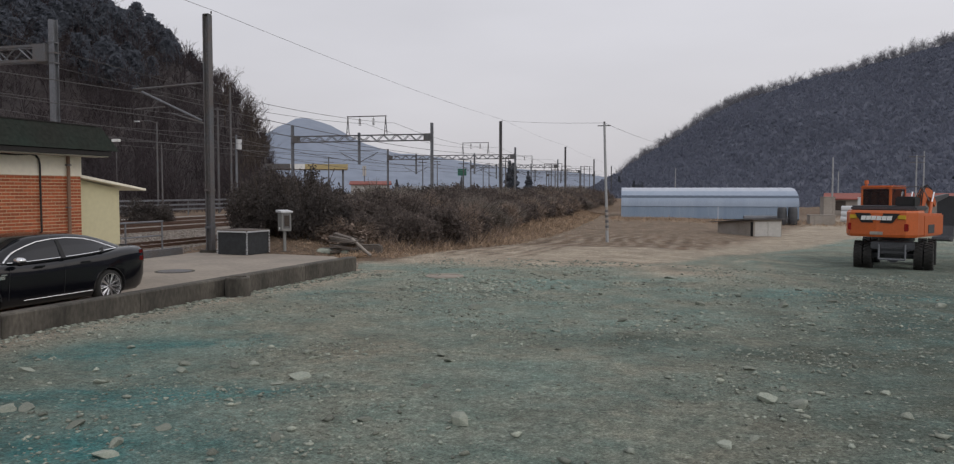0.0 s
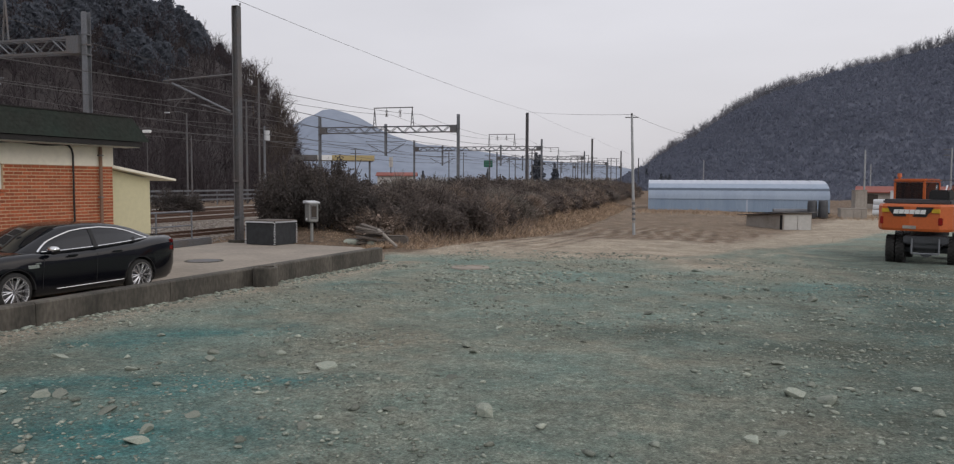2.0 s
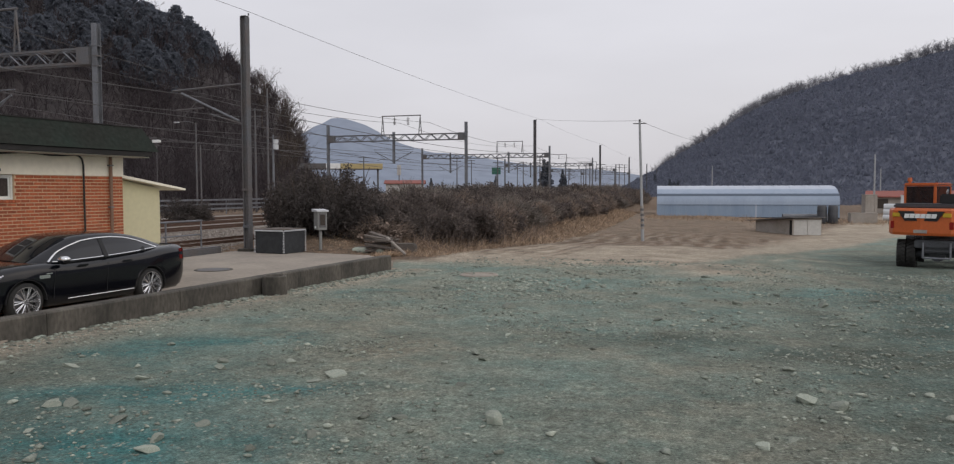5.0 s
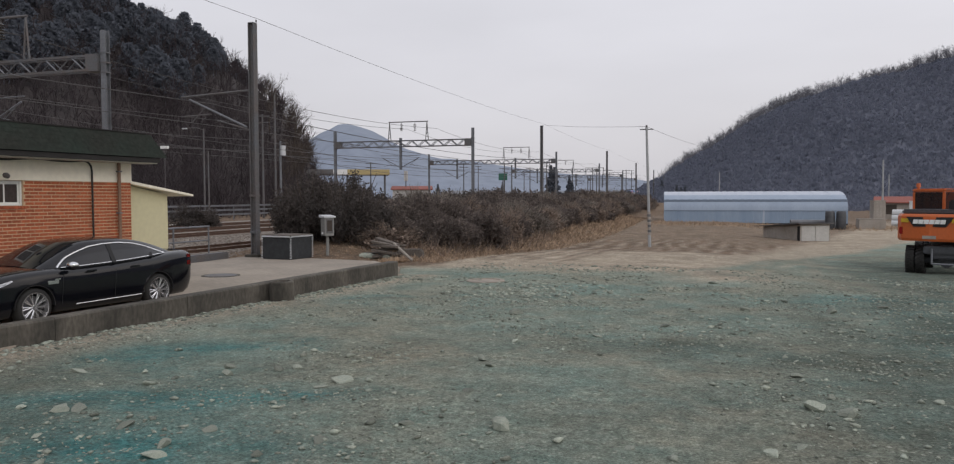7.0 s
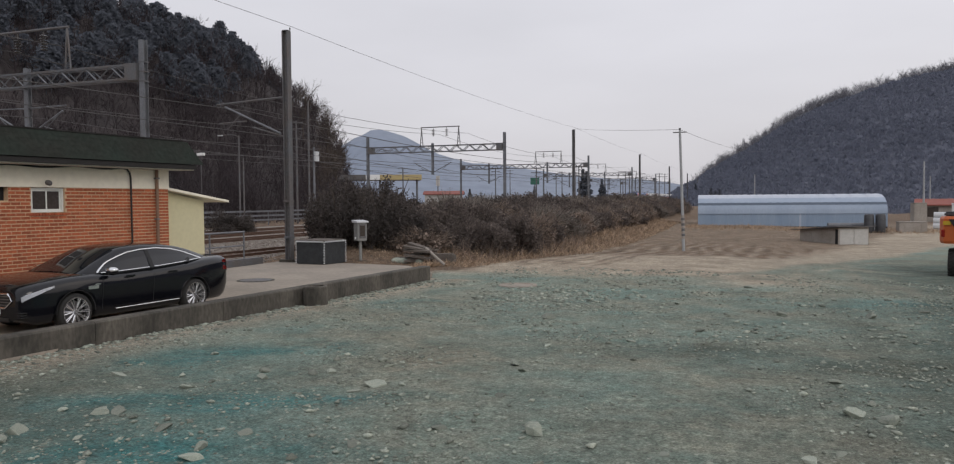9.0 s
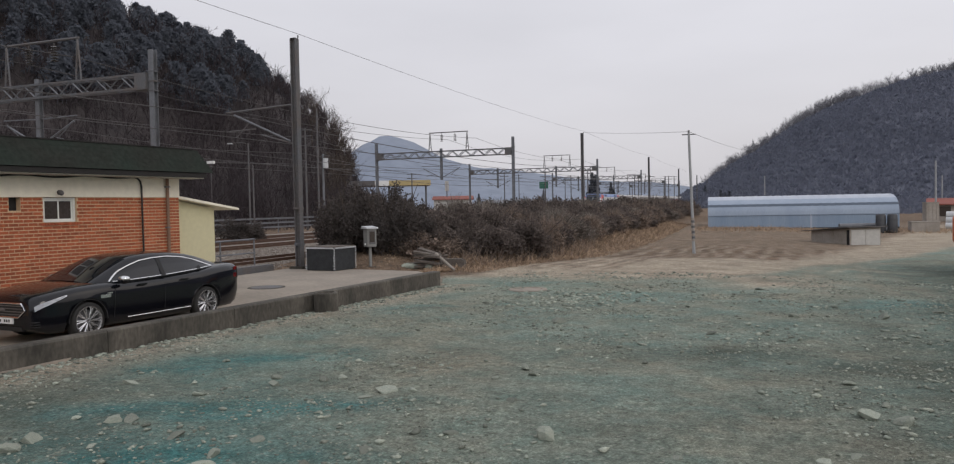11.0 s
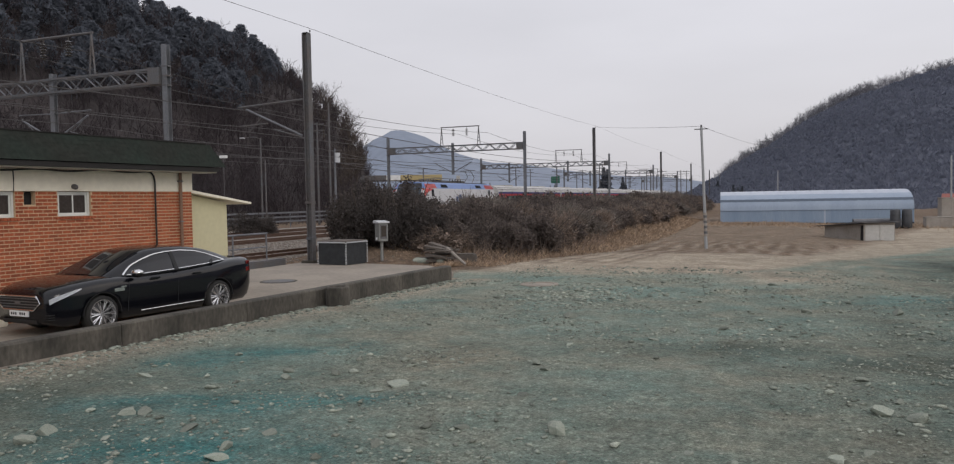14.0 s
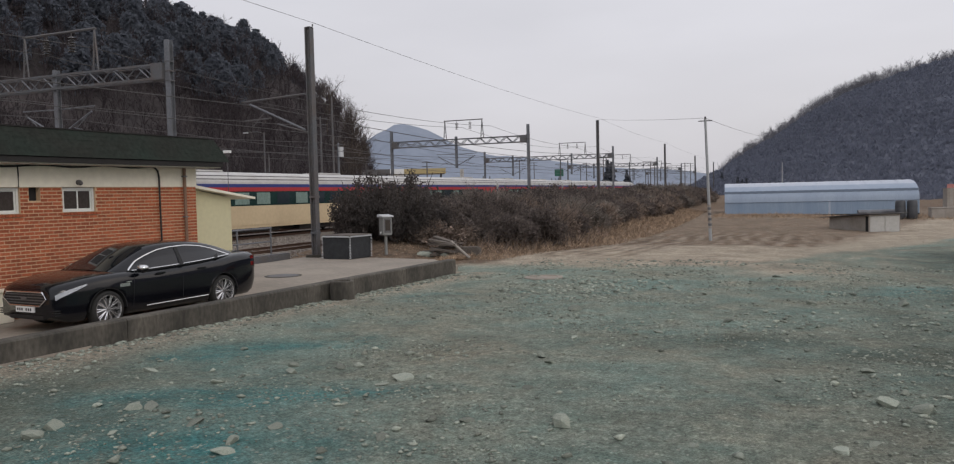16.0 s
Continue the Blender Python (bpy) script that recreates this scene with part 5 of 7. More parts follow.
        prism(b, [(y - .062, 1.78), (y + .092, 1.78), (y + .062, 1.93), (y - .092, 1.93)], -2.145, -2.11, axis="x")
        part("block_shape", b, M["white"], pl)
    for s in (-1, 1):
        b = B()
        box(b, -2.045, -1.90, s * .95 - .07, s * .95 + .07, 1.40, 1.66, 0.02)
        part("tail_lamp", b, M["lamp_red"], up)
        b = B()
        box(b, -2.075, -1.95, s * .82 - .13, s * .82 + .13, 1.82, 1.96, 0.01)
        part("hazard_mark", b, M["yellow_paint"], up)
    b = B()
    box(b, -2.13, -2.08, -0.22, 0.22, 1.25, 1.37, 0.01)
    part("rear_plate", b, M["board"], up, "small dirty pale plate")
    for s in (-1, 1):
        b = B()
        box(b, -0.94, 1.3, min(s * .55, s * 1.22), max(s * .55, s * 1.22), 1.17, 1.98 if s < 0 else 1.45, 0.05)
        part("side_housing", b, M["orange"], up)
    b = B()
    box(b, -0.5, 0.2, -1.235, -1.215, 1.28, 1.6, 0.01)
    part("side_grille", b, M["machine_grey"], up)
    b = B()
    box(b, -1.55, -0.2, -1.12, 1.12, 2.10, 2.28, 0.05)
    part("engine_hood", b, M["machine_grey"], up, "dark grey engine hood")
    b = B()
    box(b, -1.2, -0.55, -0.95, -0.30, 2.25, 2.62, 0.05)
    part("air_box", b, M["black"], up)
    # cab: posts, roof and panes
    cab = new("cab", None)
    cab.parent = up
    x0, x1, y0, y1, z0, z1 = -0.35, 1.30, 0.10, 1.20, 1.45, 3.03
    b = B()
    for x in (x0, x1 - .1):
        for y in (y0, y1 - .09):
            box(b, x, x + .10, y, y + .09, z0, z1 - .12, 0.02)
    box(b, x0, x1, y0 + .1, y1 - .1, z0, z0 + 0.75, 0.03)
    part("cab_frame", b, M["orange"], cab)
    b = B()
    box(b, x0 - .04, x1 + .05, y0 - .02, y1 + .02, z1 - .13, z1, 0.05)
    part("cab_roof", b, M["orange"], cab)
    b = B()
    box(b, x0 + .02, x0 + .04, y0 + .085, y1 - .085, z0 + .75, z1 - .14)
    box(b, x1 - .06, x1 - .04, y0 + .085, y1 - .085, z0 + .75, z1 - .14)
    box(b, x0 + .11, x1 - .11, y1 - .05, y1 - .03, z0 + .2, z1 - .14)
    box(b, x0 + .11, x1 - .11, y0 + .02, y0 + .04, z0 + .75, z1 - .14)
    part("cab_glass", b, M["car_glass"], cab, "dark tinted cab glass")
    b = B()
    rod(b, (x0 + .15, y1 - .15, z1), (x0 + .15, y1 - .15, z1 + .06), 0.05, 10)
    rod(b, (x0 + .15, y1 - .15, z1 + .06), (x0 + .15, y1 - .15, z1 + .2), 0.085, 12, 0.07)
    part("beacon", b, M["orange"], cab, "orange beacon")
    b = B()
    rod(b, (-0.2, 0.1, 2.98), (-0.2, -0.9, 2.98), 0.018, 6)
    rod(b, (-0.2, -0.9, 2.98), (-0.2, -1.15, 2.45), 0.018, 6)
    part("hand_rail", b, M["steel_dark"], up)
    # boom and arm
    b = B()
    prof = [(0.8, 1.75), (1.15, 2.65), (1.6, 2.95), (2.2, 2.85), (2.75, 2.35), (2.62, 2.2), (2.1, 2.55), (1.72, 2.62), (1.45, 2.4), (1.1, 1.6)]
    prism(b, prof, -0.56, -0.30)
    part("boom", b, M["orange"], up, "curved orange boom")
    for y in (-0.80, -0.06):
        b = B()
        rod(b, (0.9, y, 1.5), (1.3, y, 2.4), 0.06, 10)
        part("boom_cylinder", b, M["orange"], up)
        b = B()
        rod(b, (1.3, y, 2.4), (1.55, y, 2.78), 0.035, 8)
        part("piston_rod", b, M["chrome"], up)
    b = B()
    prism(b, [(2.55, 2.62), (2.85, 2.60), (4.6, 2.72), (4.6, 2.60), (2.9, 2.36), (2.6, 2.25)], -0.50, -0.34)
    part("dipper_arm", b, M["machine_grey"], up, "dark folded dipper arm")
    b = B()
    prism(b, [(4.5, 2.62), (4.7, 2.55), (4.75, 1.2), (4.4, .75), (3.9, 0.85), (3.95, 0.95), (4.3, 1.0), (4.5, 1.4)], -0.75, -0.1)
    part("bucket", b, M["machine_grey"], up, "worn steel bucket")
    b = B()
    for k in range(4):
        y = -0.32 - .07 * k
        tube(b, [(0.9, y, 1.9), (1.1, y, 2.6 + .04 * k), (1.6, y, 2.95 + .04 * k), (2.2, y, 2.9)], 0.022, 5)
    part("hydraulic_hose", b, M["black"], up)
    return c


build_excavator()


def build_greenhouse():
    A, C = Vector((-7.4, 87.0)), Vector((10.8, 88.5))
    L = (C - A).length
    g = thing("greenhouse", "long plastic film greenhouse with a rounded roof in the field", "greenhouse", (A.x, A.y, -0.90), math.degrees(math.atan2(C.y - A.y, C.x - A.x)))
    W = 8.2
    shape = [(0.0, 0.33), (0.0, 0.7), (0.0, 1.15), (0.0, 1.62), (0.03, 1.98), (0.12, 2.28), (0.28, 2.55), (0.55, 2.80), (0.9, 3.02), (1.5, 3.27), (2.6, 3.53), (4.1, 3.66)]
    full = shape + [(W - y, z) for y, z in shape[-2::-1]]

    def strip(name, i0, i1, m, out=0.0, label=""):
        b, n, rows = B(), 48, []
        for k in range(n + 1):
            x = L * k / n
            slack = .012 if k % 2 else -.012
            rows.append([b.verts.new((x, y - out + slack, z + slack * .8)) for y, z in full[i0:i1 + 1]])
        for r0, r1 in zip(rows, rows[1:]):
            for j in range(len(r0) - 1):
                b.faces.new((r0[j], r1[j], r1[j + 1], r0[j + 1]))
        part(name, b, M[m], g, label, smooth=True)
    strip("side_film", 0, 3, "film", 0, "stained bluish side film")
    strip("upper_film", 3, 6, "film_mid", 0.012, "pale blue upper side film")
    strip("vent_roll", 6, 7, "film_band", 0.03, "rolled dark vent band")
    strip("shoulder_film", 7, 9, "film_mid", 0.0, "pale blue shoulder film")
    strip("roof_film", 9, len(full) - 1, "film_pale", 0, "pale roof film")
    for x in (0.0, L):
        b = B()
        b.faces.new([b.verts.new((x, y, z)) for y, z in full])
        part("end_film", b, M["film_mid"], g)
    for k in range(13):
        b = B()
        x = L * k / 12
        tube(b, [(x, y - (.006 if y < 4 else -.006), z + .006) for y, z in full], 0.012, 4)
        part("hoop", b, M["film_mid"], g)
    for z in (1.62, 2.30):
        b = B()
        rod(b, (0, -0.05 if z < 2 else .22, z), (L, -0.05 if z < 2 else .22, z), 0.02, 5)
        part("clip_rail", b, M["film_band"], g)
    b = B()
    box(b, 0, L, 0.02, 0.12, 0.0, 0.36)
    part("dark_base", b, M["black"], g, "dark gap along the foot")
    b = B()
    box(b, 0.55 * L, 0.56 * L, -0.03, 0.0, 0.3, 1.7)
    part("patch_strip", b, M["film_pale"], g)


build_greenhouse()


def build_hut():
    x, y = 4.0, 56.0
    h = thing("storage_hut", "low grey board hut with a thin sloping roof sheet", "hut", (x, y, ground_z(x, y) - .08), 34)
    # the near corner stands at the origin; one side runs along y, the doors along x
    b = B()
    prism(b, [(0, 0), (3.9, 0), (3.9, 0.90), (0, 1.16)], 0.0, 2.3, axis="x")
    part("wall", b, M["board"], h)
    for k in range(3):
        b = B()
        box(b, -0.025, -0.003, .30 + 1.2 * k, 1.48 + 1.2 * k, 0.03, 1.06 - .08 * k)
        part("wall_panel", b, M["board"], h)
    b = B()
    box(b, -0.012, -.002, 0.03, 0.27, 0.05, 1.05)
    part("opening", b, M["black"], h, "dark gap beside the corner")
    for k in range(2):
        b = B()
        box(b, 0.10 + 1.08 * k, 1.14 + 1.08 * k, -0.03, -.003, 0.03, 1.05)
        part("door", b, M["house_pale"], h, "pale plain door")
    b = B()
    prism(b, [(-.32, 1.22), (4.5, 0.88), (4.5, 0.925), (-.32, 1.265)], -0.35, 2.6, axis="x")
    part("roof", b, M["steel_dark"], h, "thin dark roof sheet")


build_hut()


def pipe_stack(x, y, rz, n, length, r, m, label):
    p = thing("pipe_stack", label, "pipe stack", (x, y, ground_z(x, y)), rz)
    k = 0
    for row in range(3):
        for i in range(n - row):
            b = B()
            yy, zz = (i + row * .5) * 2.02 * r, r + row * 1.76 * r
            seg = 16
            loft(b, [[(xx, yy + rr * math.cos(q * math.tau / seg), zz + rr * math.sin(q * math.tau / seg)) for q in range(seg)] for xx, rr in ((0, r * .86), (0, r), (length, r), (length, r * .86))], cap=False)
            part("pipe", b, m, p)
            k += 1


pipe_stack(14.4, 86.0, -15, 4, 6.0, 0.30, M["pvc"], "stack of pale grey plastic pipes on the ground")
pipe_stack(4.7, 77.0, 12, 2, 4.6, 0.22, M["steel"], "stack of grey drainage pipes beside the greenhouse")


def crate(name, x, y, rz, sx, sy, sz, m, label, cat, lift=0.0):
    b = B()
    t = thing(name, label, cat, (x, y, ground_z(x, y) + lift), rz)
    box(b, -sx / 2, sx / 2, -sy / 2, sy / 2, 0, sz, 0.03)
    part("body", b, m, t)
    b = B()
    box(b, -sx / 2 - .04, sx / 2 + .04, -sy / 2 - .04, sy / 2 + .04, sz, sz + .06, 0.01)
    part("lid", b, m, t)
    for k in (-.3, 0, .3):
        b = B()
        box(b, sx * k - .03, sx * k + .03, -sy / 2 - .03, -sy / 2, 0.03, sz - .03)
        part("batten", b, m, t)
    return t


crate("bale", 17.2, 86.1, -15, 2.4, 1.2, 0.8, M["pvc"], "white wrapped bale on the pipe stack", "bale", 1.62)
crate("storage_box", 13.0, 85.0, 10, 1.1, 1.1, 2.5, M["board"], "tall weathered grey storage box", "storage box")
for bx_ in (7.9, 8.8):
    t_ = thing("plastic_barrel", "dark upright plastic barrel beside the pipes", "barrel", (bx_, 76.5, ground_z(bx_, 76.5)), group="dark barrels")
    b = B()
    loft(b, [[(r * math.cos(k * math.tau / 16), r * math.sin(k * math.tau / 16), z) for k in range(16)] for r, z in ((.34, 0), (.40, .12), (.42, .6), (.40, 1.5), (.34, 1.62), (.30, 1.62))])
    part("drum", b, M["machine_grey"], t_, smooth=True)
    for z in (.5, 1.1):
        b = B()
        rod(b, (0, 0, z), (0, 0, z + .05), .435, 16)
        part("hoop", b, M["machine_grey"], t_)
crate("rubble_box", 11.4, 78.0, 5, 2.2, 1.2, 0.9, M["board"], "low grey concrete box", "box")


def far_shed(x, y, rz, L, W, H, wall, roof, label):
    s = thing("farm_shed", label, "shed", (x, y, -0.9), rz, group="farm sheds")
    b = B()
    box(b, 0, L, 0, W, 0, H)
    part("wall", b, wall, s)
    b = B()
    prism(b, [(-.4, H), (W / 2, H + .7), (W + .4, H), (W + .4, H + .12), (W / 2, H + .85), (-.4, H + .12)], -.4, L + .4, axis="x")
    part("roof", b, roof, s)
    for k in range(3):
        b = B()
        box(b, L * (.12 + .3 * k), L * (.12 + .3 * k) + 1.2, -.03, 0, 0.8, 2.0)
        part("window", b, M["pane"], s)


M["roof_red"] = mat("rusty red roof sheet", (0.26, 0.075, 0.055), 0.7, 0.15, 0.5, 0.1)
far_shed(17, 112, -10, 9, 5, 2.2, M["board"], M["roof_red"], "low grey shed with a red roof")
far_shed(28, 122, -15, 12, 6, 2.2, M["board"], M["roof_red"], "pale shed with a red sheet roof")


# ---- vegetation ----
M["evergreen"] = mat("dark evergreen leaves", (0.086, 0.076, 0.072), 0.9, 0.2, 0.5, 0.0, second=(0.105, 0.087, 0.077), amount=0.8, island=0.4)
M["twig"] = mat("bare brown twigs", (0.225, 0.172, 0.138), 0.95, 0.25, 0.5, 0.0, second=(0.14, 0.106, 0.088), amount=0.8, island=0.5)
M["twig_grey"] = mat("grey bare twigs", (0.205, 0.180, 0.158), 0.95, 0.25, 0.5, 0.0, second=(0.125, 0.104, 0.09), amount=0.8, island=0.5)
M["thicket"] = mat("matted brown thicket", (0.168, 0.138, 0.123), 0.95, 0.25, 0.9, 0.0, second=(0.098, 0.082, 0.075), amount=0.9, island=0.4)
M["straw"] = mat("dry straw grass", (0.385, 0.280, 0.192), 0.95, 0.25, 0.4, 0.0, second=(0.235, 0.168, 0.118), amount=0.8, island=0.45)
# Needle colour is lifted and blued to hold the haze over the slope.
M["pine"] = mat("pine needles, bluish haze in colour", (0.134, 0.147, 0.174), 0.95, 0.06, 0.1, 0.0, second=(0.120, 0.132, 0.158), amount=0.7, island=0.03)
M["bark"] = mat("grey brown bark", (0.075, 0.058, 0.048), 0.95, 0.25, 1.0, 0.2, island=0.4)
M["bark_far"] = mat("distant bare branches", (0.066, 0.054, 0.058), 0.95, 0.2, 0.2, 0.0, island=0.35)
# Crowns and crest branches are paled and blued: haze painted into both colours.
M["canopy_hazed"] = mat("bare winter crowns, haze in colour", (0.162, 0.176, 0.224), 0.95, 0.06, 0.02, 0.0, second=(0.142, 0.155, 0.199), amount=0.8, island=0.04)
M["ridge_bark_hazed"] = mat("bare ridge branches, haze in colour", (0.215, 0.215, 0.235), 0.95, 0.06, 0.03, 0.0, island=0.05)
rng = np.random.default_rng(11)


def let_light_through(m, share):
    """Thin leaves and needles pass part of the light on."""
    n, l = m.node_tree.nodes, m.node_tree.links
    b, out = n["Principled BSDF"], n["Material Output"]
    tr, mx = n.new("ShaderNodeBsdfTranslucent"), n.new("ShaderNodeMixShader")
    l.new(b.inputs["Base Color"].links[0].from_socket, tr.inputs[0])
    mx.inputs[0].default_value = share
    l.new(b.outputs[0], mx.inputs[1])
    l.new(tr.outputs[0], mx.inputs[2])
    l.new(mx.outputs[0], out.inputs[0])


for k_ in ("pine", "evergreen", "thicket", "canopy_hazed", "ridge_bark_hazed", "bark_far"):
    let_light_through(M[k_], 0.5)


def cards(points, size, aspect=1.0, up=0.0, r=rng, flat=1.0):
    """Small quads, randomly turned, at points. up: how far their long side stands upright."""
    n = len(points)
    a = r.normal(size=(n, 3))
    a[:, 2] += up * 3 * np.sign(a[:, 2] + 1e-9) if up else 0
    a[:, 2] *= flat
    a /= np.linalg.norm(a, axis=1)[:, None]
    c = np.cross(a, r.normal(size=(n, 3)) * (1, 1, 1 / flat))
    c /= np.linalg.norm(c, axis=1)[:, None]
    s = size * r.uniform(0.6, 1.3, n)[:, None]
    a, c = a * s * aspect * .5, c * s * .5
    v = np.stack([points - a * 1.0, points + c, points + a, points - c], 1).reshape(-1, 3)
    f = np.arange(4 * n).reshape(n, 4)
    return v, f


def strands(base, tip, width, r=rng):
    """Thin tapering slivers from base to tip."""
    n = len(base)
    d = tip - base
    side = np.cross(d, r.normal(size=(n, 3)))
    side /= np.linalg.norm(side, axis=1)[:, None] + 1e-9
    w = np.asarray(width).reshape(-1, 1) * .5
    v = np.stack([base - side * w, base + side * w, tip + side * w * .25, tip - side * w * .25], 1).reshape(-1, 3)
    return v, np.arange(4 * n).reshape(n, 4)


def join(*sets):
    vs, fs, o = [], [], 0
    for v, f in sets:
        vs.append(v), fs.append(f + o)
        o += len(v)
    return np.concatenate(vs), np.concatenate(fs)


def quick_mesh(name, v, f, material):
    me = bpy.data.meshes.new(name)
    me.vertices.add(len(v))
    me.vertices.foreach_set("co", np.asarray(v, dtype=np.float32).ravel())
    me.loops.add(f.size)
    me.loops.foreach_set("vertex_index", f.ravel().astype(np.int32))
    me.polygons.add(len(f))
    me.polygons.foreach_set("loop_start", (np.arange(len(f)) * f.shape[1]).astype(np.int32))
    me.update(calc_edges=True)
    me.materials.append(material)
    return me


def blob(n, r, seed, flat=1.0):
    """Points in uneven clumps that fill a rounded crown of radius 1 and height 1 from the ground up."""
    centres = r.normal(size=(26, 3))
    centres /= np.linalg.norm(centres, axis=1)[:, None]
    centres *= r.uniform(0.45, 0.85, (26, 1))
    centres[:, 2] = np.abs(centres[:, 2]) * 0.75 + 0.08
    pick = centres[r.integers(0, 26, n)]
    off = r.normal(size=(n, 3))
    off /= np.linalg.norm(off, axis=1)[:, None]
    return pick + off * (r.uniform(0.0, 1.0, (n, 1)) ** 0.4) * r.uniform(0.16, 0.30, (n, 1))


def shrub(name, seed, kind, w, h, label):
    """One shrub: stems and a crown. w: half width, h: height in metres."""
    r = np.random.default_rng(seed)
    t = thing(name, label, "shrub", group="shrubs on the bank")
    n = 14
    base = np.column_stack([r.normal(0, .12 * w, n), r.normal(0, .12 * w, n), np.full(n, -0.15)])
    tip = np.column_stack([r.normal(0, .45 * w, n), r.normal(0, .45 * w, n), r.uniform(.5, .85, n) * h])
    b = B()
    for p, q in zip(base, tip):
        rod(b, p, q, 0.035, 5, 0.012)
    part("stem_clump", b, M["bark"], t)
    if kind == "leafy":
        p = blob(3200, r, seed) * (w, w, h)
        crown = join(cards(p, 0.110, 1.7, r=r))
        m = M["evergreen"]
    elif kind == "thicket":
        p = blob(3800, r, seed) * (w, w, h)
        twig = blob(700, r, seed + 3) * (w, w, h)
        up = twig + r.normal(0, .22, twig.shape) + (0, 0, .18)
        crown = join(cards(p, 0.098, 1.9, r=r), strands(twig, up, r.uniform(.012, .024, len(twig)), r))
        m = M["thicket"]
    elif kind == "fine":
        p = blob(9000, r, seed) * (w, w, h)
        crown = join(cards(p, 0.066, 1.8, r=r))
        m = M["evergreen"]
    else:
        p = blob(2200, r, seed) * (w, w, h)
        out = p / (w, w, h) * (.5, .5, .3) + r.normal(0, .35, p.shape) + (0, 0, .35)
        ln = r.uniform(.25, .7, (len(p), 1))
        q = p + out / np.linalg.norm(out, axis=1)[:, None] * ln
        extra = blob(1300, r, seed + 5) * (w * .95, w * .95, h * .92)
        crown = join(strands(p, q, r.uniform(.016, .034, len(p)), r), cards(extra, 0.13, 1.6, r=r))
        m = M["twig"] if kind == "twiggy" else M["twig_grey"]
    ob = new("crown", quick_mesh("crown", *crown, m))
    ob.parent = t
    return t


SHRUBS = {
    "fine": [shrub("evergreen_shrub", 61 + k, "fine", 1.7, 2.6, "dense dark evergreen shrub beside the yard") for k in range(2)],
    "leafy": [shrub("evergreen_shrub", 1 + k, "leafy", 1.7, 2.6, "dense dark evergreen shrub on the railway bank") for k in range(3)],
    "thicket": [shrub("vine_thicket", 80 + k, "thicket", 1.7, 2.4, "dense dark brown thicket matted with dead vines") for k in range(4)],
    "twiggy": [shrub("bare_shrub", 20 + k, "twiggy", 1.6, 2.2, "tangled brown bare shrub on the railway bank") for k in range(4)],
    "grey": [shrub("vine_shrub", 40 + k, "grey", 1.5, 2.0, "grey shrub matted with dead vines") for k in range(2)],
}


def place_shrubs():
    r = random.Random(5)
    spots = [(-17.2, 30.0, 3.45, "fine"), (-15.9, 29.6, 3.0, "fine"), (-16.6, 31.6, 3.4, "fine"), (-15.2, 30.4, 2.7, "fine"), (-18.5, 31.2, 3.1, "fine"),
             (-16.9, 33.4, 3.1, "fine"), (-18.0, 34.4, 2.9, "fine"), (-14.6, 31.4, 1.9, "thicket"), (-13.7, 31.0, 1.4, "thicket"), (-13.9, 30.0, 1.3, "twiggy")]

    def crest(x, y):
        """Height of the hedge's uneven top above the rail level: a notch beyond the evergreens, then lower and longer."""
        a = math.degrees(math.atan2(-x, y))
        return 3.25 + 0.15 * smooth01(25.2, 27.5, a) - 0.95 * math.exp(-((a - 24.6) / 0.9) ** 2) + 0.30 * smooth01(60, 110, y) + 0.30 * noise.noise(Vector((y * .21, x * .3, 3.0)))
    y = 33.0
    while y < 135:
        e = bank_x(y)
        for x, low, kinds in ((-18.3, 0.0, ("thicket", "thicket", "leafy", "leafy")), (-16.3, 0.12, ("thicket", "thicket", "leafy", "grey")),
                              (-14.6, 0.55, ("thicket", "thicket", "thicket", "twiggy")), (e - 2.3 - 1.2 * smooth01(34, 46, y), 1.25, ("thicket", "thicket", "twiggy", "grey"))):
            xx, yy = x + r.uniform(-.5, .5), y + r.uniform(-.4, .8)
            if xx > e - 1.0:
                continue
            spots.append((xx, yy, max(.7, crest(xx, yy) - low + r.uniform(-.35, .12) - ground_z(xx, yy)), r.choice(kinds)))
        y += r.uniform(1.6, 2.2) * (1 if y < 70 else 1.6)
    used = {k: 0 for k in SHRUBS}
    for x, y, h, k in spots:
        v = SHRUBS[k]
        i = used[k]
        used[k] += 1
        hh = {"leafy": 2.6, "fine": 2.6, "thicket": 2.4, "twiggy": 2.2, "grey": 2.0}[k]
        s = h / hh
        w = r.uniform(.8, 1.05) * max(1.0, s ** .5) * (1.0 if y < 70 else 1.25)
        m = Matrix.LocRotScale((x, y, ground_z(x, y) - .05), Euler((0, 0, r.uniform(0, 6.28))), None)
        ob = v[i] if i < len(v) else copy_thing(v[i % len(v)], m)
        ob.matrix_basis = m @ Matrix.Diagonal((w, w, s, 1))
    k = copy_thing(SHRUBS["fine"][0], pose(-39.0, 50.2, 0))
    k.matrix_basis = pose(-39.0, 50.2, 0, 0, 0, 40) @ Matrix.Diagonal((1.5, 1.3, .80, 1))
    tagged(k, "low clipped dark shrub among the tracks", "shrub", "shrubs among the tracks")


place_shrubs()


def stuff(name, v, f, m, label, cat):
    return tagged(new(name, quick_mesh(name, v, f, m)), label, cat, kind="stuff")


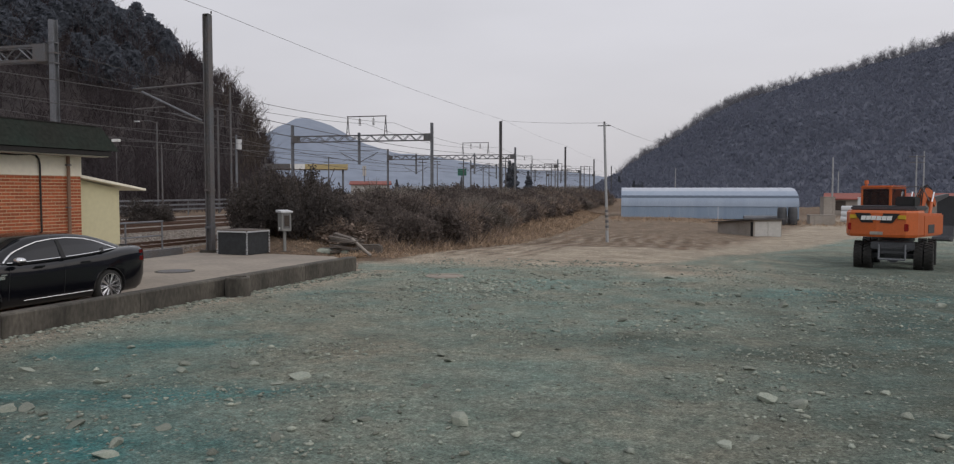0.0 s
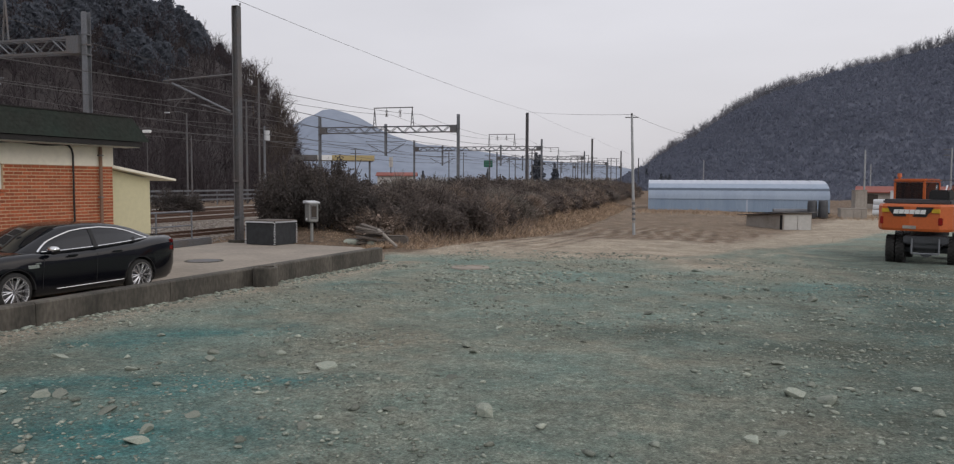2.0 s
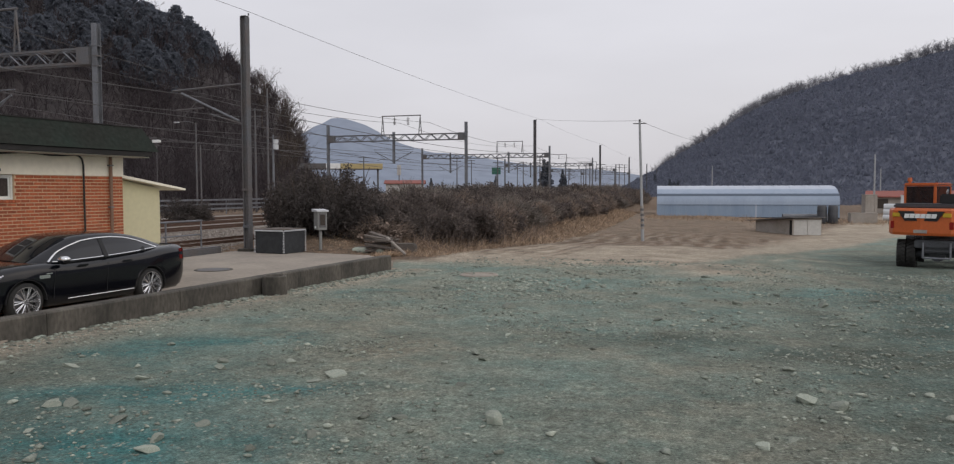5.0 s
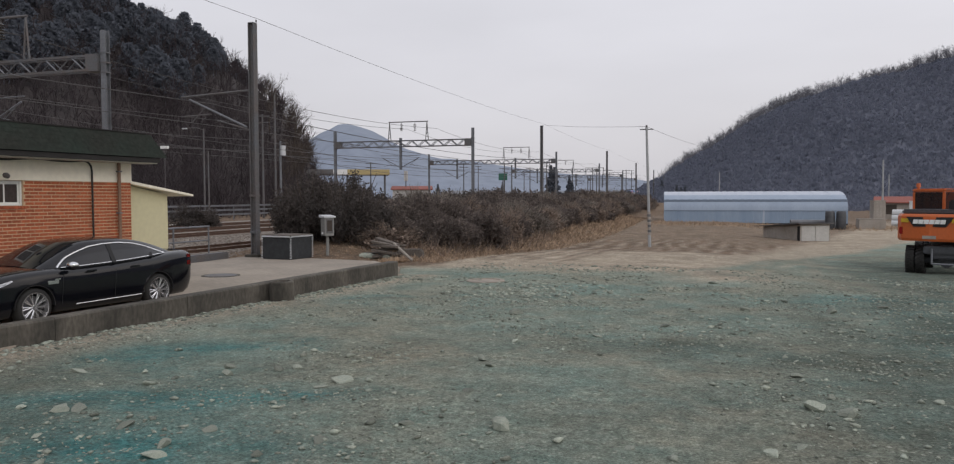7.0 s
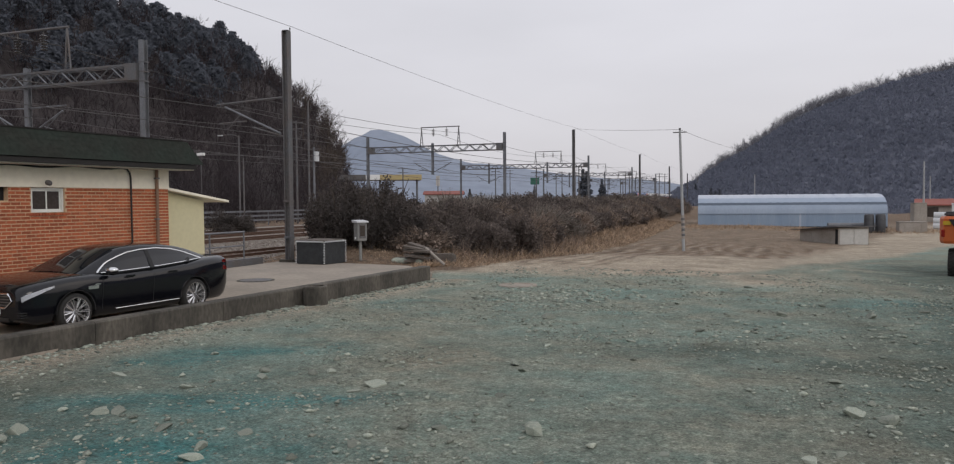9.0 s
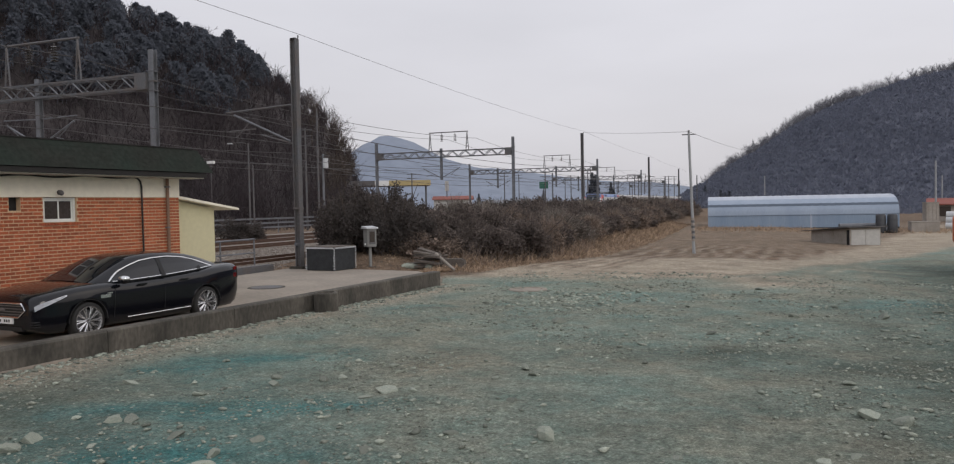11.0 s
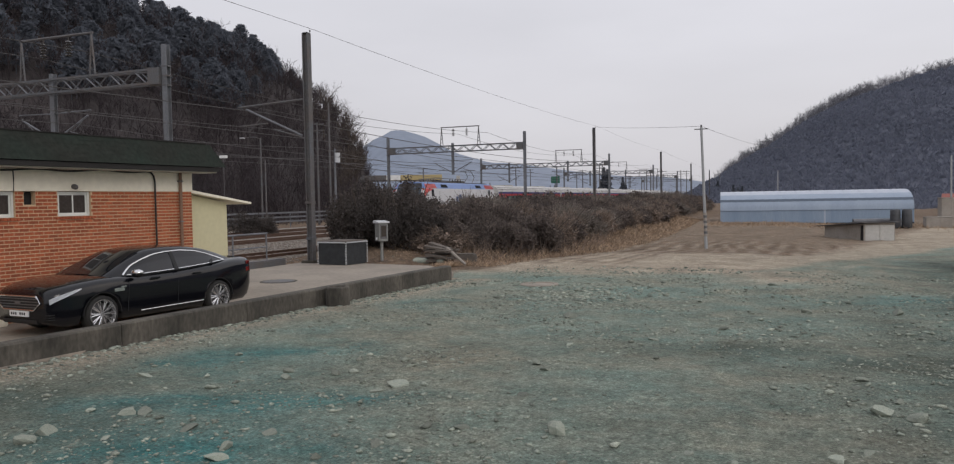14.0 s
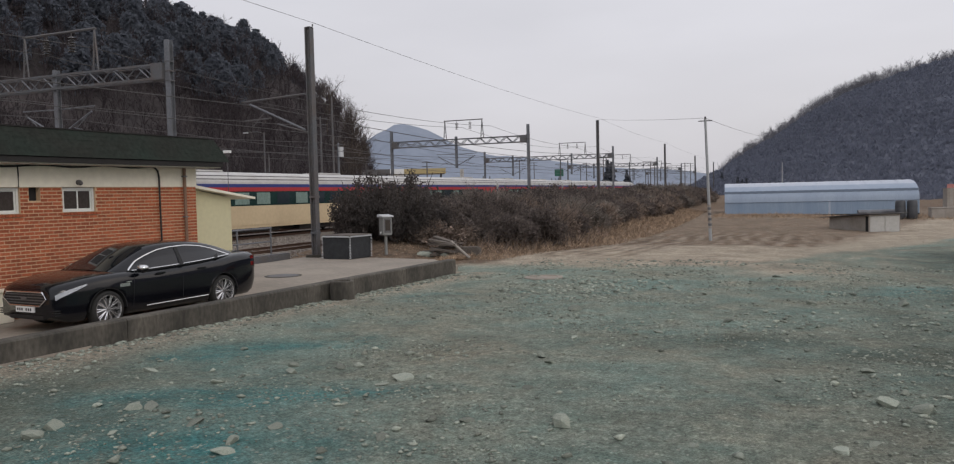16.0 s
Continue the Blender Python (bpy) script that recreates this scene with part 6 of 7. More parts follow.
def dry_grass():
    r = np.random.default_rng(3)
    pts = []
    def scatter(n, fx):
        k = 0
        while k < n:
            x, y, z = fx()
            pts.append((x, y, ground_z(x, y) - .02, z))
            k += 1
    def bank():
        y = 25.5 + 70 * r.random() ** 1.5
        x = bank_x(y) + 0.25 - abs(r.normal(0, 2.6))
        if y < 27.5:
            x = min(x, -11.9)
        tall = 0.2 if (x < -12.3 and y < 29.3) else 1.0
        return x, y, tall * (r.uniform(.05, .24) + min(.22, .08 * max(0, bank_x(y) - x)))
    scatter(17000, bank)
    def corner():
        x = -12.0 - 4.2 * r.random()
        return x, 27.7 + 1.4 * r.random(), r.uniform(.04, .12)
    scatter(600, corner)
    def field():
        y = 43 + 45 * r.random()
        return -9 + 16 * r.random(), y, r.uniform(.03, .10)
    scatter(1500, field)
    def edge():
        return -8 + 22 * r.random(), 80 + r.normal(0, 3.2), r.uniform(.15, .45)
    scatter(3000, edge)
    p = np.array(pts)
    # clumping
    base = p[:, :3]
    lean = r.normal(0, .7, (len(p), 3)) * (1, 1, .25) + (0.1, -0.12, 0.75)
    tip = base + lean / np.linalg.norm(lean, axis=1)[:, None] * p[:, 3:4]
    v, f = strands(base, tip, r.uniform(.012, .03, len(p)) * (1 + p[:, 1] / 60), r)
    stuff("dry_grass", v, f, M["straw"], "dry straw-coloured grass along bank and field", "grass")
    # brush of dead stems over the bank
    n = 4500
    y = 26 + 90 * r.random(n) ** 1.7
    x = np.array([bank_x(q) for q in y]) - 0.8 - 3.6 * r.random(n) - 1.7 * np.clip((y - 38) / 12, 0, 1)
    base = np.column_stack([x, y, [ground_z(a, c) for a, c in zip(x, y)]])
    keep = (y > 29.5)
    base = base[keep]
    tip = base + np.column_stack([r.normal(.15, .3, len(base)), r.normal(-.1, .3, len(base)), r.uniform(.25, .8, len(base))])
    v, f = strands(base, tip, r.uniform(.015, .035, len(base)), r)
    stuff("dead_stems", v, f, M["twig"], "brown dead stems on the railway bank", "brush")


dry_grass()


def bare_tree_template(seed, levels=4, kids=(5, 4, 4), h=1.0, spread=0.55):
    """Segments (base, tip, width) of a bare tree of height 1."""
    r = np.random.default_rng(seed)
    seg = []
    def grow(p, d, ln, w, lv):
        q = p + d * ln
        seg.append((p, q, w))
        if lv >= levels:
            return
        for k in range(kids[min(lv - 1, len(kids) - 1)]):
            t = r.uniform(.35, 1.0)
            dd = d + r.normal(0, spread, 3) + np.array([0, 0, .25])
            dd /= np.linalg.norm(dd)
            grow(p + d * ln * t, dd, ln * r.uniform(.45, .7), w * .5, lv + 1)
    grow(np.array([0, 0, -.03]), np.array([r.normal(0, .04), r.normal(0, .04), 1.0]), 0.5, 0.03, 1)
    a, b, w = (np.array(x) for x in zip(*seg))
    top = b[:, 2].max()
    return a / top, b / top, w / top


def forest(name, spots, make, material, label):
    """spots: x, y, z, height, turn. One object of many trees."""
    sets = []
    for i, (x, y, z, h, a) in enumerate(spots):
        v, f = make(i)
        c, s = math.cos(a), math.sin(a)
        w = np.column_stack([(v[:, 0] * c - v[:, 1] * s) * h + x, (v[:, 0] * s + v[:, 1] * c) * h + y, v[:, 2] * h + z])
        sets.append((w, f))
    v, f = join(*sets)
    return stuff(name, v, f, material, label, "woodland")


def hill_woods():
    r = np.random.default_rng(77)
    bare = []
    for k in range(5):
        a, b, w = bare_tree_template(k, 4, (7, 4, 3), spread=.5)
        bare.append(strands(a, b, np.maximum(w * 1.2, 0.010), r))
    far = []
    for k in range(5):
        a, b, w = bare_tree_template(30 + k, 3, (9, 5), spread=.55)
        far.append(strands(a, b, np.maximum(w * 1.2, 0.013), r))
    pines = []
    for k in range(4):
        n = 620
        t = r.uniform(0.3, 1.0, n)
        rad = np.sqrt(1.02 - t) * 0.40 + 0.05
        ang = r.uniform(0, 6.28, n)
        rr = rad * np.sqrt(r.random(n)) * (0.7 + 0.3 * np.sin(ang * 3 + t * 14))
        p = np.column_stack([rr * np.cos(ang), rr * np.sin(ang), t])
        tr = strands(np.array([[0, 0, -.05], [0, 0, -.05]]), np.array([[0, 0, .95], [0, 0, .9]]), [.03, .03], r)
        pines.append(join(cards(p, 0.056, 1.7, r=r), tr))
    # left hillside: bare trees low down, pines on the upper slope
    low, high = [], []
    while len(low) < 1700:
        x, y = -56 - 110 * r.random() ** 1.15, -10 + 300 * r.random()
        if y > -1.80 * x + 6:
            continue
        low.append((x, y, left_hill(x, y) - .3, r.uniform(5, 9), r.uniform(0, 6.28)))
    while len(high) < 620:
        x, y = -100 - 75 * r.random(), 40 + 250 * r.random()
        if y > -1.80 * x - 52 or left_hill(x, y) < 13:
            continue
        high.append((x, y, left_hill(x, y) - .3, r.uniform(5.5, 8.5), r.uniform(0, 6.28)))
    forest("hill_bare_trees", low, lambda i: bare[i % 5], M["bark_far"], "bare brown winter trees on the steep hillside")
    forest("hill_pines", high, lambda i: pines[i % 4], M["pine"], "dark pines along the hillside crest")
    # undergrowth on the near slope
    n = 34000
    x, y = -54 - 90 * r.random(n) ** 1.4, 10 + 150 * r.random(n)
    keep = y < -1.80 * x + 4
    x, y = x[keep], y[keep]
    base = np.column_stack([x, y, [left_hill(a, c) - .2 for a, c in zip(x, y)]])
    tip = base + np.column_stack([r.normal(0, .6, len(x)), r.normal(0, .6, len(x)), r.uniform(.8, 2.6, len(x))])
    v, f = strands(base, tip, r.uniform(.05, .12, len(x)), r)
    stuff("hill_undergrowth", v, f, M["bark_far"], "brown undergrowth at the foot of the hillside", "brush")
    # right hillside
    right = []
    while len(right) < 500:
        x = -50 + 230 * r.random()
        y = 405 + 25 * r.random()
        z = right_hill(x, y)
        if z < 2:
            continue
        right.append((x, y, z - .5, r.uniform(5, 9), r.uniform(0, 6.28)))
    n = 90000
    fx, fy = -48 + 260 * r.random(n), 152 + 262 * r.random(n) ** .8
    p = np.column_stack([fx, fy, [right_hill(a, c) + .3 for a, c in zip(fx, fy)]])
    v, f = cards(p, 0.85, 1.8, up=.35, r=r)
    stuff("ridge_canopy", v, f, M["canopy_hazed"], "bare crowns of winter woodland over the long ridge", "woodland")
    crest = []
    for k in range(620):
        x = -45 + 190 * k / 620 + r.normal(0, .5)
        y = 420 + r.normal(0, 9)
        crest.append((x, y, right_hill(x, y) - .5, r.uniform(5.5, 9.0), r.uniform(0, 6.28)))
    forest("ridge_trees", right + crest, lambda i: far[i % 5], M["ridge_bark_hazed"], "bare winter trees covering the long ridge")


hill_woods()


def big_bare_trees():
    t = thing("bare_tree", "tall bare winter tree at the foot of the hillside", "tree", group="bare trees")
    a, b, w = bare_tree_template(91, 5, (7, 5, 4, 3), spread=.48)
    thick = w > 0.018
    bm = B()
    for p, q, ww in zip(a[thick], b[thick], w[thick]):
        rod(bm, p, q, ww * .5, 6, ww * .3)
    part("trunk", bm, M["bark"], t)
    r = np.random.default_rng(2)
    ob = new("crown", quick_mesh("crown", *strands(a[~thick], b[~thick], np.maximum(w[~thick], .0045), r), M["bark"]))
    ob.parent = t
    first = True
    for x, y, h, k in ((-78, 128, 13, 0), (-74, 122, 11, 1.3), (-83, 139, 14, 2.2), (-88, 147, 13, 3.0), (-70, 113, 9, 4.1), (-94, 158, 14, 5.0), (-99, 168, 13, .7), (-66, 106, 8, 2.9), (-106, 176, 13, 1.9), (-112, 186, 13, 3.7), (-118, 197, 12, 5.5), (-124, 206, 12, .2), (-131, 216, 12, 2.6), (-138, 226, 11, 4.4), (-103, 160, 12, 3.1), (-116, 180, 12, 1.1), (-128, 200, 12, 5.9)):
        m = pose(x, y, max(-.5, left_hill(x, y) - .5), 0, 0, math.degrees(k))
        o = t if first else copy_thing(t, m)
        o.matrix_basis = m @ Matrix.Diagonal((h, h, h, 1))
        first = False


big_bare_trees()


# ---- yard furniture ----
M["old_wood"] = mat("rotten grey wood", (0.13, 0.11, 0.095), 0.95, 0.25, 2, 0.4)
M["net"] = mat("dark netting over a crate", (0.022, 0.024, 0.027), 0.8, 0.3, 6, 0.4, second=(0.042, 0.046, 0.05), amount=0.6)
M["pole_grey"] = mat("pale weathered pole", (0.34, 0.35, 0.36), 0.7, 0.12, 1.0, 0.1)
M["meter_grey"] = mat("grey painted sheet steel", (0.24, 0.24, 0.23), 0.55, 0.1, 2, 0.05, 0.1)


def build_meter():
    m = thing("meter_cabinet", "small grey steel meter cabinet on a post", "meter cabinet", (-14.9, 27.0, 0.0), -38)
    b = B()
    rod(b, (0, 0, -.1), (0, 0, 0.82), 0.06, 10)
    part("post", b, M["meter_grey"], m)
    b = B()
    box(b, -0.20, 0.20, -0.19, 0.19, 0.80, 1.50, 0.015)
    part("cabinet", b, M["meter_grey"], m)
    b = B()
    prism(b, [(-0.26, 1.50), (0.26, 1.50), (0.26, 1.55), (-0.26, 1.60)], -0.24, 0.24)
    part("hood", b, M["pvc"], m, "pale sloping hood")
    b = B()
    box(b, 0.20, 0.215, -0.14, 0.14, 0.90, 1.44, 0.005)
    d = part("door", b, M["steel_dark"], m)
    b = B()
    box(b, 0.215, 0.222, -0.10, 0.10, 0.98, 1.39)
    part("door_window", b, M["pane"], d)
    b = B()
    rod(b, (0.0, -.19, 0.90), (0.0, -.22, 0.90), 0.045, 10)
    part("lock", b, M["white"], m)
    b = B()
    box(b, -0.2, 0.2, -0.2, 0.2, -.1, 0.04, 0.02)
    part("footing", b, M["concrete"], m)


build_meter()


def build_crate():
    c = thing("netted_crate", "dark netted crate laced with white cord at its edges", "crate", (-15.95, 25.85, 0.0), -8)
    sx, sy, sz = 0.66, 0.62, 0.86
    b = B()
    box(b, -sx, sx, -sy, sy, 0, sz, 0.02)
    part("body", b, M["net"], c)
    b = B()
    box(b, -sx - .03, sx + .03, -sy - .03, sy + .03, sz, sz + .04, 0.01)
    part("top_board", b, M["old_wood"], c)
    r = random.Random(3)
    for k in range(22):
        t = -1 + 2 * (k + .5) / 22
        for pos in ((t * sx, -sy - .035, sz - .01), (sx + .035, t * sy, sz - .01)):
            b = B()
            box(b, pos[0] - .022, pos[0] + .022, pos[1] - .01, pos[1] + .01, pos[2] - .035, pos[2] + .02)
            part("lacing", b, M["pvc"], c)
    for k in range(14):
        for x, y in ((sx + .01, -sy - .01), (sx + .01, sy + .01), (-sx - .01, -sy - .01)):
            b = B()
            z = .04 + k * .058
            box(b, x - .02 + r.uniform(-.02, .02), x + .02, y - .02, y + .02, z, z + .028)
            part("lacing", b, M["pvc"], c)


build_crate()


def build_fence():
    f = thing("pipe_railing", "grey galvanised pipe railing beside the tracks", "railing", (-18.35, 16.8, 0.0))
    for y in (0, 1.9, 3.8, 5.7, 7.6):
        b = B()
        rod(b, (0, y, -.1), (0, y, 1.22), 0.032, 8)
        part("post", b, M["steel"], f)
    for z, r_ in ((1.22, .036), (0.72, .026)):
        b = B()
        rod(b, (0, -0.1, z), (0, 7.65, z), r_, 8)
        part("rail", b, M["steel"], f)


build_fence()
b = B()
box(b, -18.35, -18.02, 16.6, 21.9, -.2, 0.16, 0.03)
solid("kerb_1", b, M["concrete"], "weathered concrete kerb", "kerb", "structure")
b = B()
box(b, -18.4, -18.05, 22.0, 25.2, -.2, 0.24, 0.04)
solid("kerb_2", b, M["steel_dark"], "dark stained kerb beam", "kerb", "structure")


def build_debris():
    d = thing("debris_pile", "heap of old boards and stones at the hedge foot", "debris pile", (-12.75, 27.6, ground_z(-12.75, 27.6)), 10)
    r = random.Random(6)
    for k in range(9):
        b = B()
        m = pose(r.uniform(-.7, .4), r.uniform(-.4, .5), .08 + .075 * k, r.uniform(-8, 8), r.uniform(-12, 12), r.uniform(-30, 30))
        box(b, -.55, .55, -.11, .11, -.035, .035, m=m)
        part("board", b, M["old_wood"], d)
    for k in range(7):
        b = B()
        bmesh.ops.create_icosphere(b, subdivisions=2, radius=r.uniform(.12, .24), matrix=Matrix.Translation((r.uniform(-.9, .8), r.uniform(-.5, .4), .1)) @ Matrix.Diagonal((1.2, 1, .7, 1)))
        for v in b.verts:
            v.co += v.normal * .05 * noise.noise(v.co * 5)
        part("stone", b, M["rock"], d)
    b = B()
    rod(b, (0.35, -.1, .62), (1.15, -.45, .02), 0.055, 10)
    part("pale_post", b, M["board"], d, "pale leaning post")


build_debris()
b = B()
t_ = thing("concrete_block", "weathered brown concrete block half sunk in dry grass", "concrete block", (-12.3, 29.0, ground_z(-12.3, 29.0)), 15)
box(b, -.5, .5, -.35, .35, -.15, .28, 0.04)
part("block", b, M["old_wood"], t_)
b = B()
box(b, -.42, .42, -.28, .28, .28, .32, 0.02)
part("capping", b, M["old_wood"], t_)


def build_small():
    m = thing("manhole", "pale concrete manhole ring set in the earth", "manhole", (-6.74, 21.3, ground_z(-6.74, 21.3)))
    b = B()
    n = 28
    loft(b, [[(r * math.cos(k * math.tau / n), r * math.sin(k * math.tau / n), z) for k in range(n)] for r, z in ((.55, -.2), (.55, .02), (.52, .035), (.42, .035), (.42, -.1))], cap=False)
    part("ring", b, M["pave"], m)
    b = B()
    rod(b, (0, 0, -.1), (0, 0, 0.02), 0.415, 24)
    part("cover", b, M["pave"], m)
    c = thing("concrete_stub", "short round concrete stub against the low wall", "concrete stub", (-9.88, 15.75, ground_z(-9.88, 15.75)))
    b = B()
    loft(b, [[(r * math.cos(k * math.tau / n), r * math.sin(k * math.tau / n), z) for k in range(n)] for r, z in ((.28, -.2), (.28, .41), (.26, .44), (.20, .44), (.20, .1))], cap=False)
    part("pipe_wall", b, M["concrete"], c)
    b = B()
    rod(b, (0, 0, 0), (0, 0, .12), .20, 20)
    part("fill", b, M["steel_dark"], c)
    y = thing("yard_cover", "dark round steel cover set in the paved yard", "manhole cover", (-14.3, 19.55, 0.0))
    b = B()
    loft(b, [[(r * math.cos(k * math.tau / n), r * math.sin(k * math.tau / n), z) for k in range(n)] for r, z in ((.46, -.05), (.46, .012), (.44, .018))])
    part("cover", b, M["steel_dark"], y)
    b = B()
    loft(b, [[(r * math.cos(k * math.tau / n), r * math.sin(k * math.tau / n), z) for k in range(n)] for r, z in ((.465, -.05), (.465, .010), (.55, .010), (.55, -.05))], cap=False)
    part("rim", b, M["concrete"], y)
    f = thing("floodlight", "small white floodlight on a bracket", "floodlight", (-19.8, 23.9, 0))
    b = B()
    rod(b, (0, 0, 0), (0, 0, 4.05), .012, 8)
    part("pole", b, M["steel_dark"], f)
    b = B()
    box(b, -.15, .15, -.06, .06, 4.05, 4.15, 0.01)
    part("lamp_head", b, M["white"], f)
    p = thing("leaning_pole", "tall leaning grey utility pole with striped foot", "utility pole", (-4.37, 42.9, ground_z(-4.37, 42.9)), 0)
    b = B()
    lean = Vector((-.22, 0, 6.35))
    rod(b, (0, 0, -.3), lean, 0.085, 12, 0.06)
    part("pole", b, M["pole_grey"], p)
    for k in range(9):
        b = B()
        f0, f1 = .10 + .022 * k, .10 + .022 * (k + 1) - .002
        rod(b, lean * f0, lean * f1, 0.090, 12)
        part("stripe", b, M["steel_dark"] if k % 2 else M["board"], p)
    b = B()
    rod(b, lean + Vector((-.35, 0, -.1)), lean + Vector((.35, 0, -.1)), 0.03, 6)
    rod(b, lean, lean + Vector((0, 0, .12)), 0.05, 8)
    part("cross_arm", b, M["steel_dark"], p)


build_small()


def service_pole(x, y, h, r, arm, m, label, z0=None):
    z0 = ground_z(x, y) if z0 is None else z0
    p = thing("service_pole", label, "utility pole", (x, y, z0), group="service poles")
    b = B()
    rod(b, (0, 0, -.3), (0, 0, h), r, 10, r * .7)
    part("pole", b, m, p)
    if arm == "lamp":
        b = B()
        tube(b, [(0, 0, h - .1), (-.6, -.3, h + .1), (-1.5, -.7, h + .05)], .04, 6)
        part("lamp_arm", b, m, p)
        b = B()
        box(b, -1.9, -1.4, -.85, -.6, h - .05, h + .06, 0.02)
        part("lamp_head", b, M["pvc"], p)
    if arm == "transformer":
        b = B()
        rod(b, (.35, 0, h - 1.6), (.35, 0, h - .5), .3, 12)
        part("transformer", b, M["pvc"], p)
    if arm in ("cross", "transformer"):
        for dz in (.2, .9):
            b = B()
            box(b, -.9, .9, -.05, .05, h - dz - .05, h - dz + .05)
            part("cross_arm", b, M["steel_dark"], p)


service_pole(-50, 66, 9.0, .10, "lamp", M["steel_dark"], "slim dark lamp post beyond the tracks", 0)
service_pole(-46.5, 62, 6.5, .08, "", M["steel_dark"], "slim dark post beyond the tracks", 0)
service_pole(-50.5, 77, 11.5, .13, "cross", M["steel_dark"], "tall utility pole with cross arms beyond the tracks", 0)
service_pole(-47, 74, 13.2, .12, "", M["steel_dark"], "tall slim pole beyond the tracks", 0)
service_pole(-49.5, 79, 8.6, .16, "transformer", M["steel"], "utility pole carrying a pale transformer", 0)
service_pole(17.2, 109, 7.4, .13, "", M["pole_grey"], "pale utility pole beyond the greenhouse")
service_pole(27.0, 110, 7.6, .11, "cross", M["pole_grey"], "pale utility pole beyond the field")
service_pole(28.6, 113, 8.3, .11, "", M["pole_grey"], "tall pale pole beyond the field")
service_pole(20.5, 125, 6.0, .10, "", M["pole_grey"], "short pale pole beyond the field")
service_pole(-2.5, 125, 6.4, .10, "", M["pole_grey"], "thin pole behind the greenhouse")
for px_, py_, ph_ in ((-27, 205, 9), (-30, 240, 10), (-36, 262, 9), (-41, 300, 10), (-24, 155, 7.5), (-46, 180, 9), (-52, 150, 9), (-54, 205, 9), (-58, 120, 8), (-38, 131, 8), (-35, 150, 9), (-40, 168, 8.5), (-33, 190, 9), (-62, 190, 10), (-47, 240, 9), (-38, 215, 8), (-29, 172, 8)):
    service_pole(px_, py_, ph_, .13, "cross", M["steel_dark"], "far steel pole of the railway yard", 0)


# ---- railside clutter beyond the tracks ----
def far_fence():
    f = thing("trackside_fence", "pale trackside guard fence below the hillside", "fence", (-49.5, 38, 0))
    for k in range(20):
        b = B()
        rod(b, (0, k * 4.0, -.1), (0, k * 4.0, 1.5), .06, 6)
        part("post", b, M["steel"], f)
    for z in (.5, .95, 1.4):
        b = B()
        box(b, -.03, .03, -1, 77, z - .09, z + .09)
        part("rail", b, M["steel"], f)


far_fence()


# ---- overhead wires ----
def wire(pts, r, label="thin overhead line wire"):
    b = B()
    path = []
    for (p, q, d) in pts:
        s = sag(p, q, d, 12)
        path += s if not path else s[1:]
    tube(b, path, r, 5)
    return solid("overhead_wire", b, M["wire"], label, "wire", group="overhead wires")


spans = [-60, 28.2, 80.3, 128.2, 178.4, 228, 278, 330]
for x, z, d, r in ((-32.0, 6.3, .55, .018), (-32.0, 5.35, .03, .015), (-36.4, 6.3, .55, .018), (-36.4, 5.35, .03, .015), (-21.0, 6.2, .5, .018), (-21.0, 5.3, .03, .015), (-31.0, 9.65, .8, .018), (-34.4, 9.65, .8, .018)):
    wire([((x, a, z), (x, c, z), d) for a, c in zip(spans, spans[1:])], r, "sagging catenary wire over the tracks")
tops = [(-14.6, -30, 8.6), (-17.25, 26.1, 9.0), (-19.15, 80.8, 9.8), (-19.95, 129.7, 9.8), (-21.25, 179.9, 9.8), (-22.2, 230, 9.8)]
wire([(a, c, 0.25) for a, c in zip(tops, tops[1:])], .008, "earth wire along the mast tops")
wire([((-19.15, 80.8, 9.7), (-4.6, 42.9, ground_z(-4.37, 42.9) + 6.4), .10), ((-4.6, 42.9, ground_z(-4.37, 42.9) + 6.4), (-1.0, 118, 9.0), .5)], .009, "service wire to the leaning pole")
for z in (8.6, 10.4, 7.4):
    wire([((-51, -20, z + 1), (-50.5, 77, z), 1.2), ((-50.5, 77, z), (-52, 150, z - 1), 1.0)], .03, "service wire along the hillside foot")


# ---- far village ----
M["sign_yellow"] = mat("yellow canopy edge", (0.44, 0.35, 0.17), 0.5, 0.05, 1, 0)
M["sign_green"] = mat("green road sign", (0.025, 0.12, 0.085), 0.5, 0.05, 1, 0)


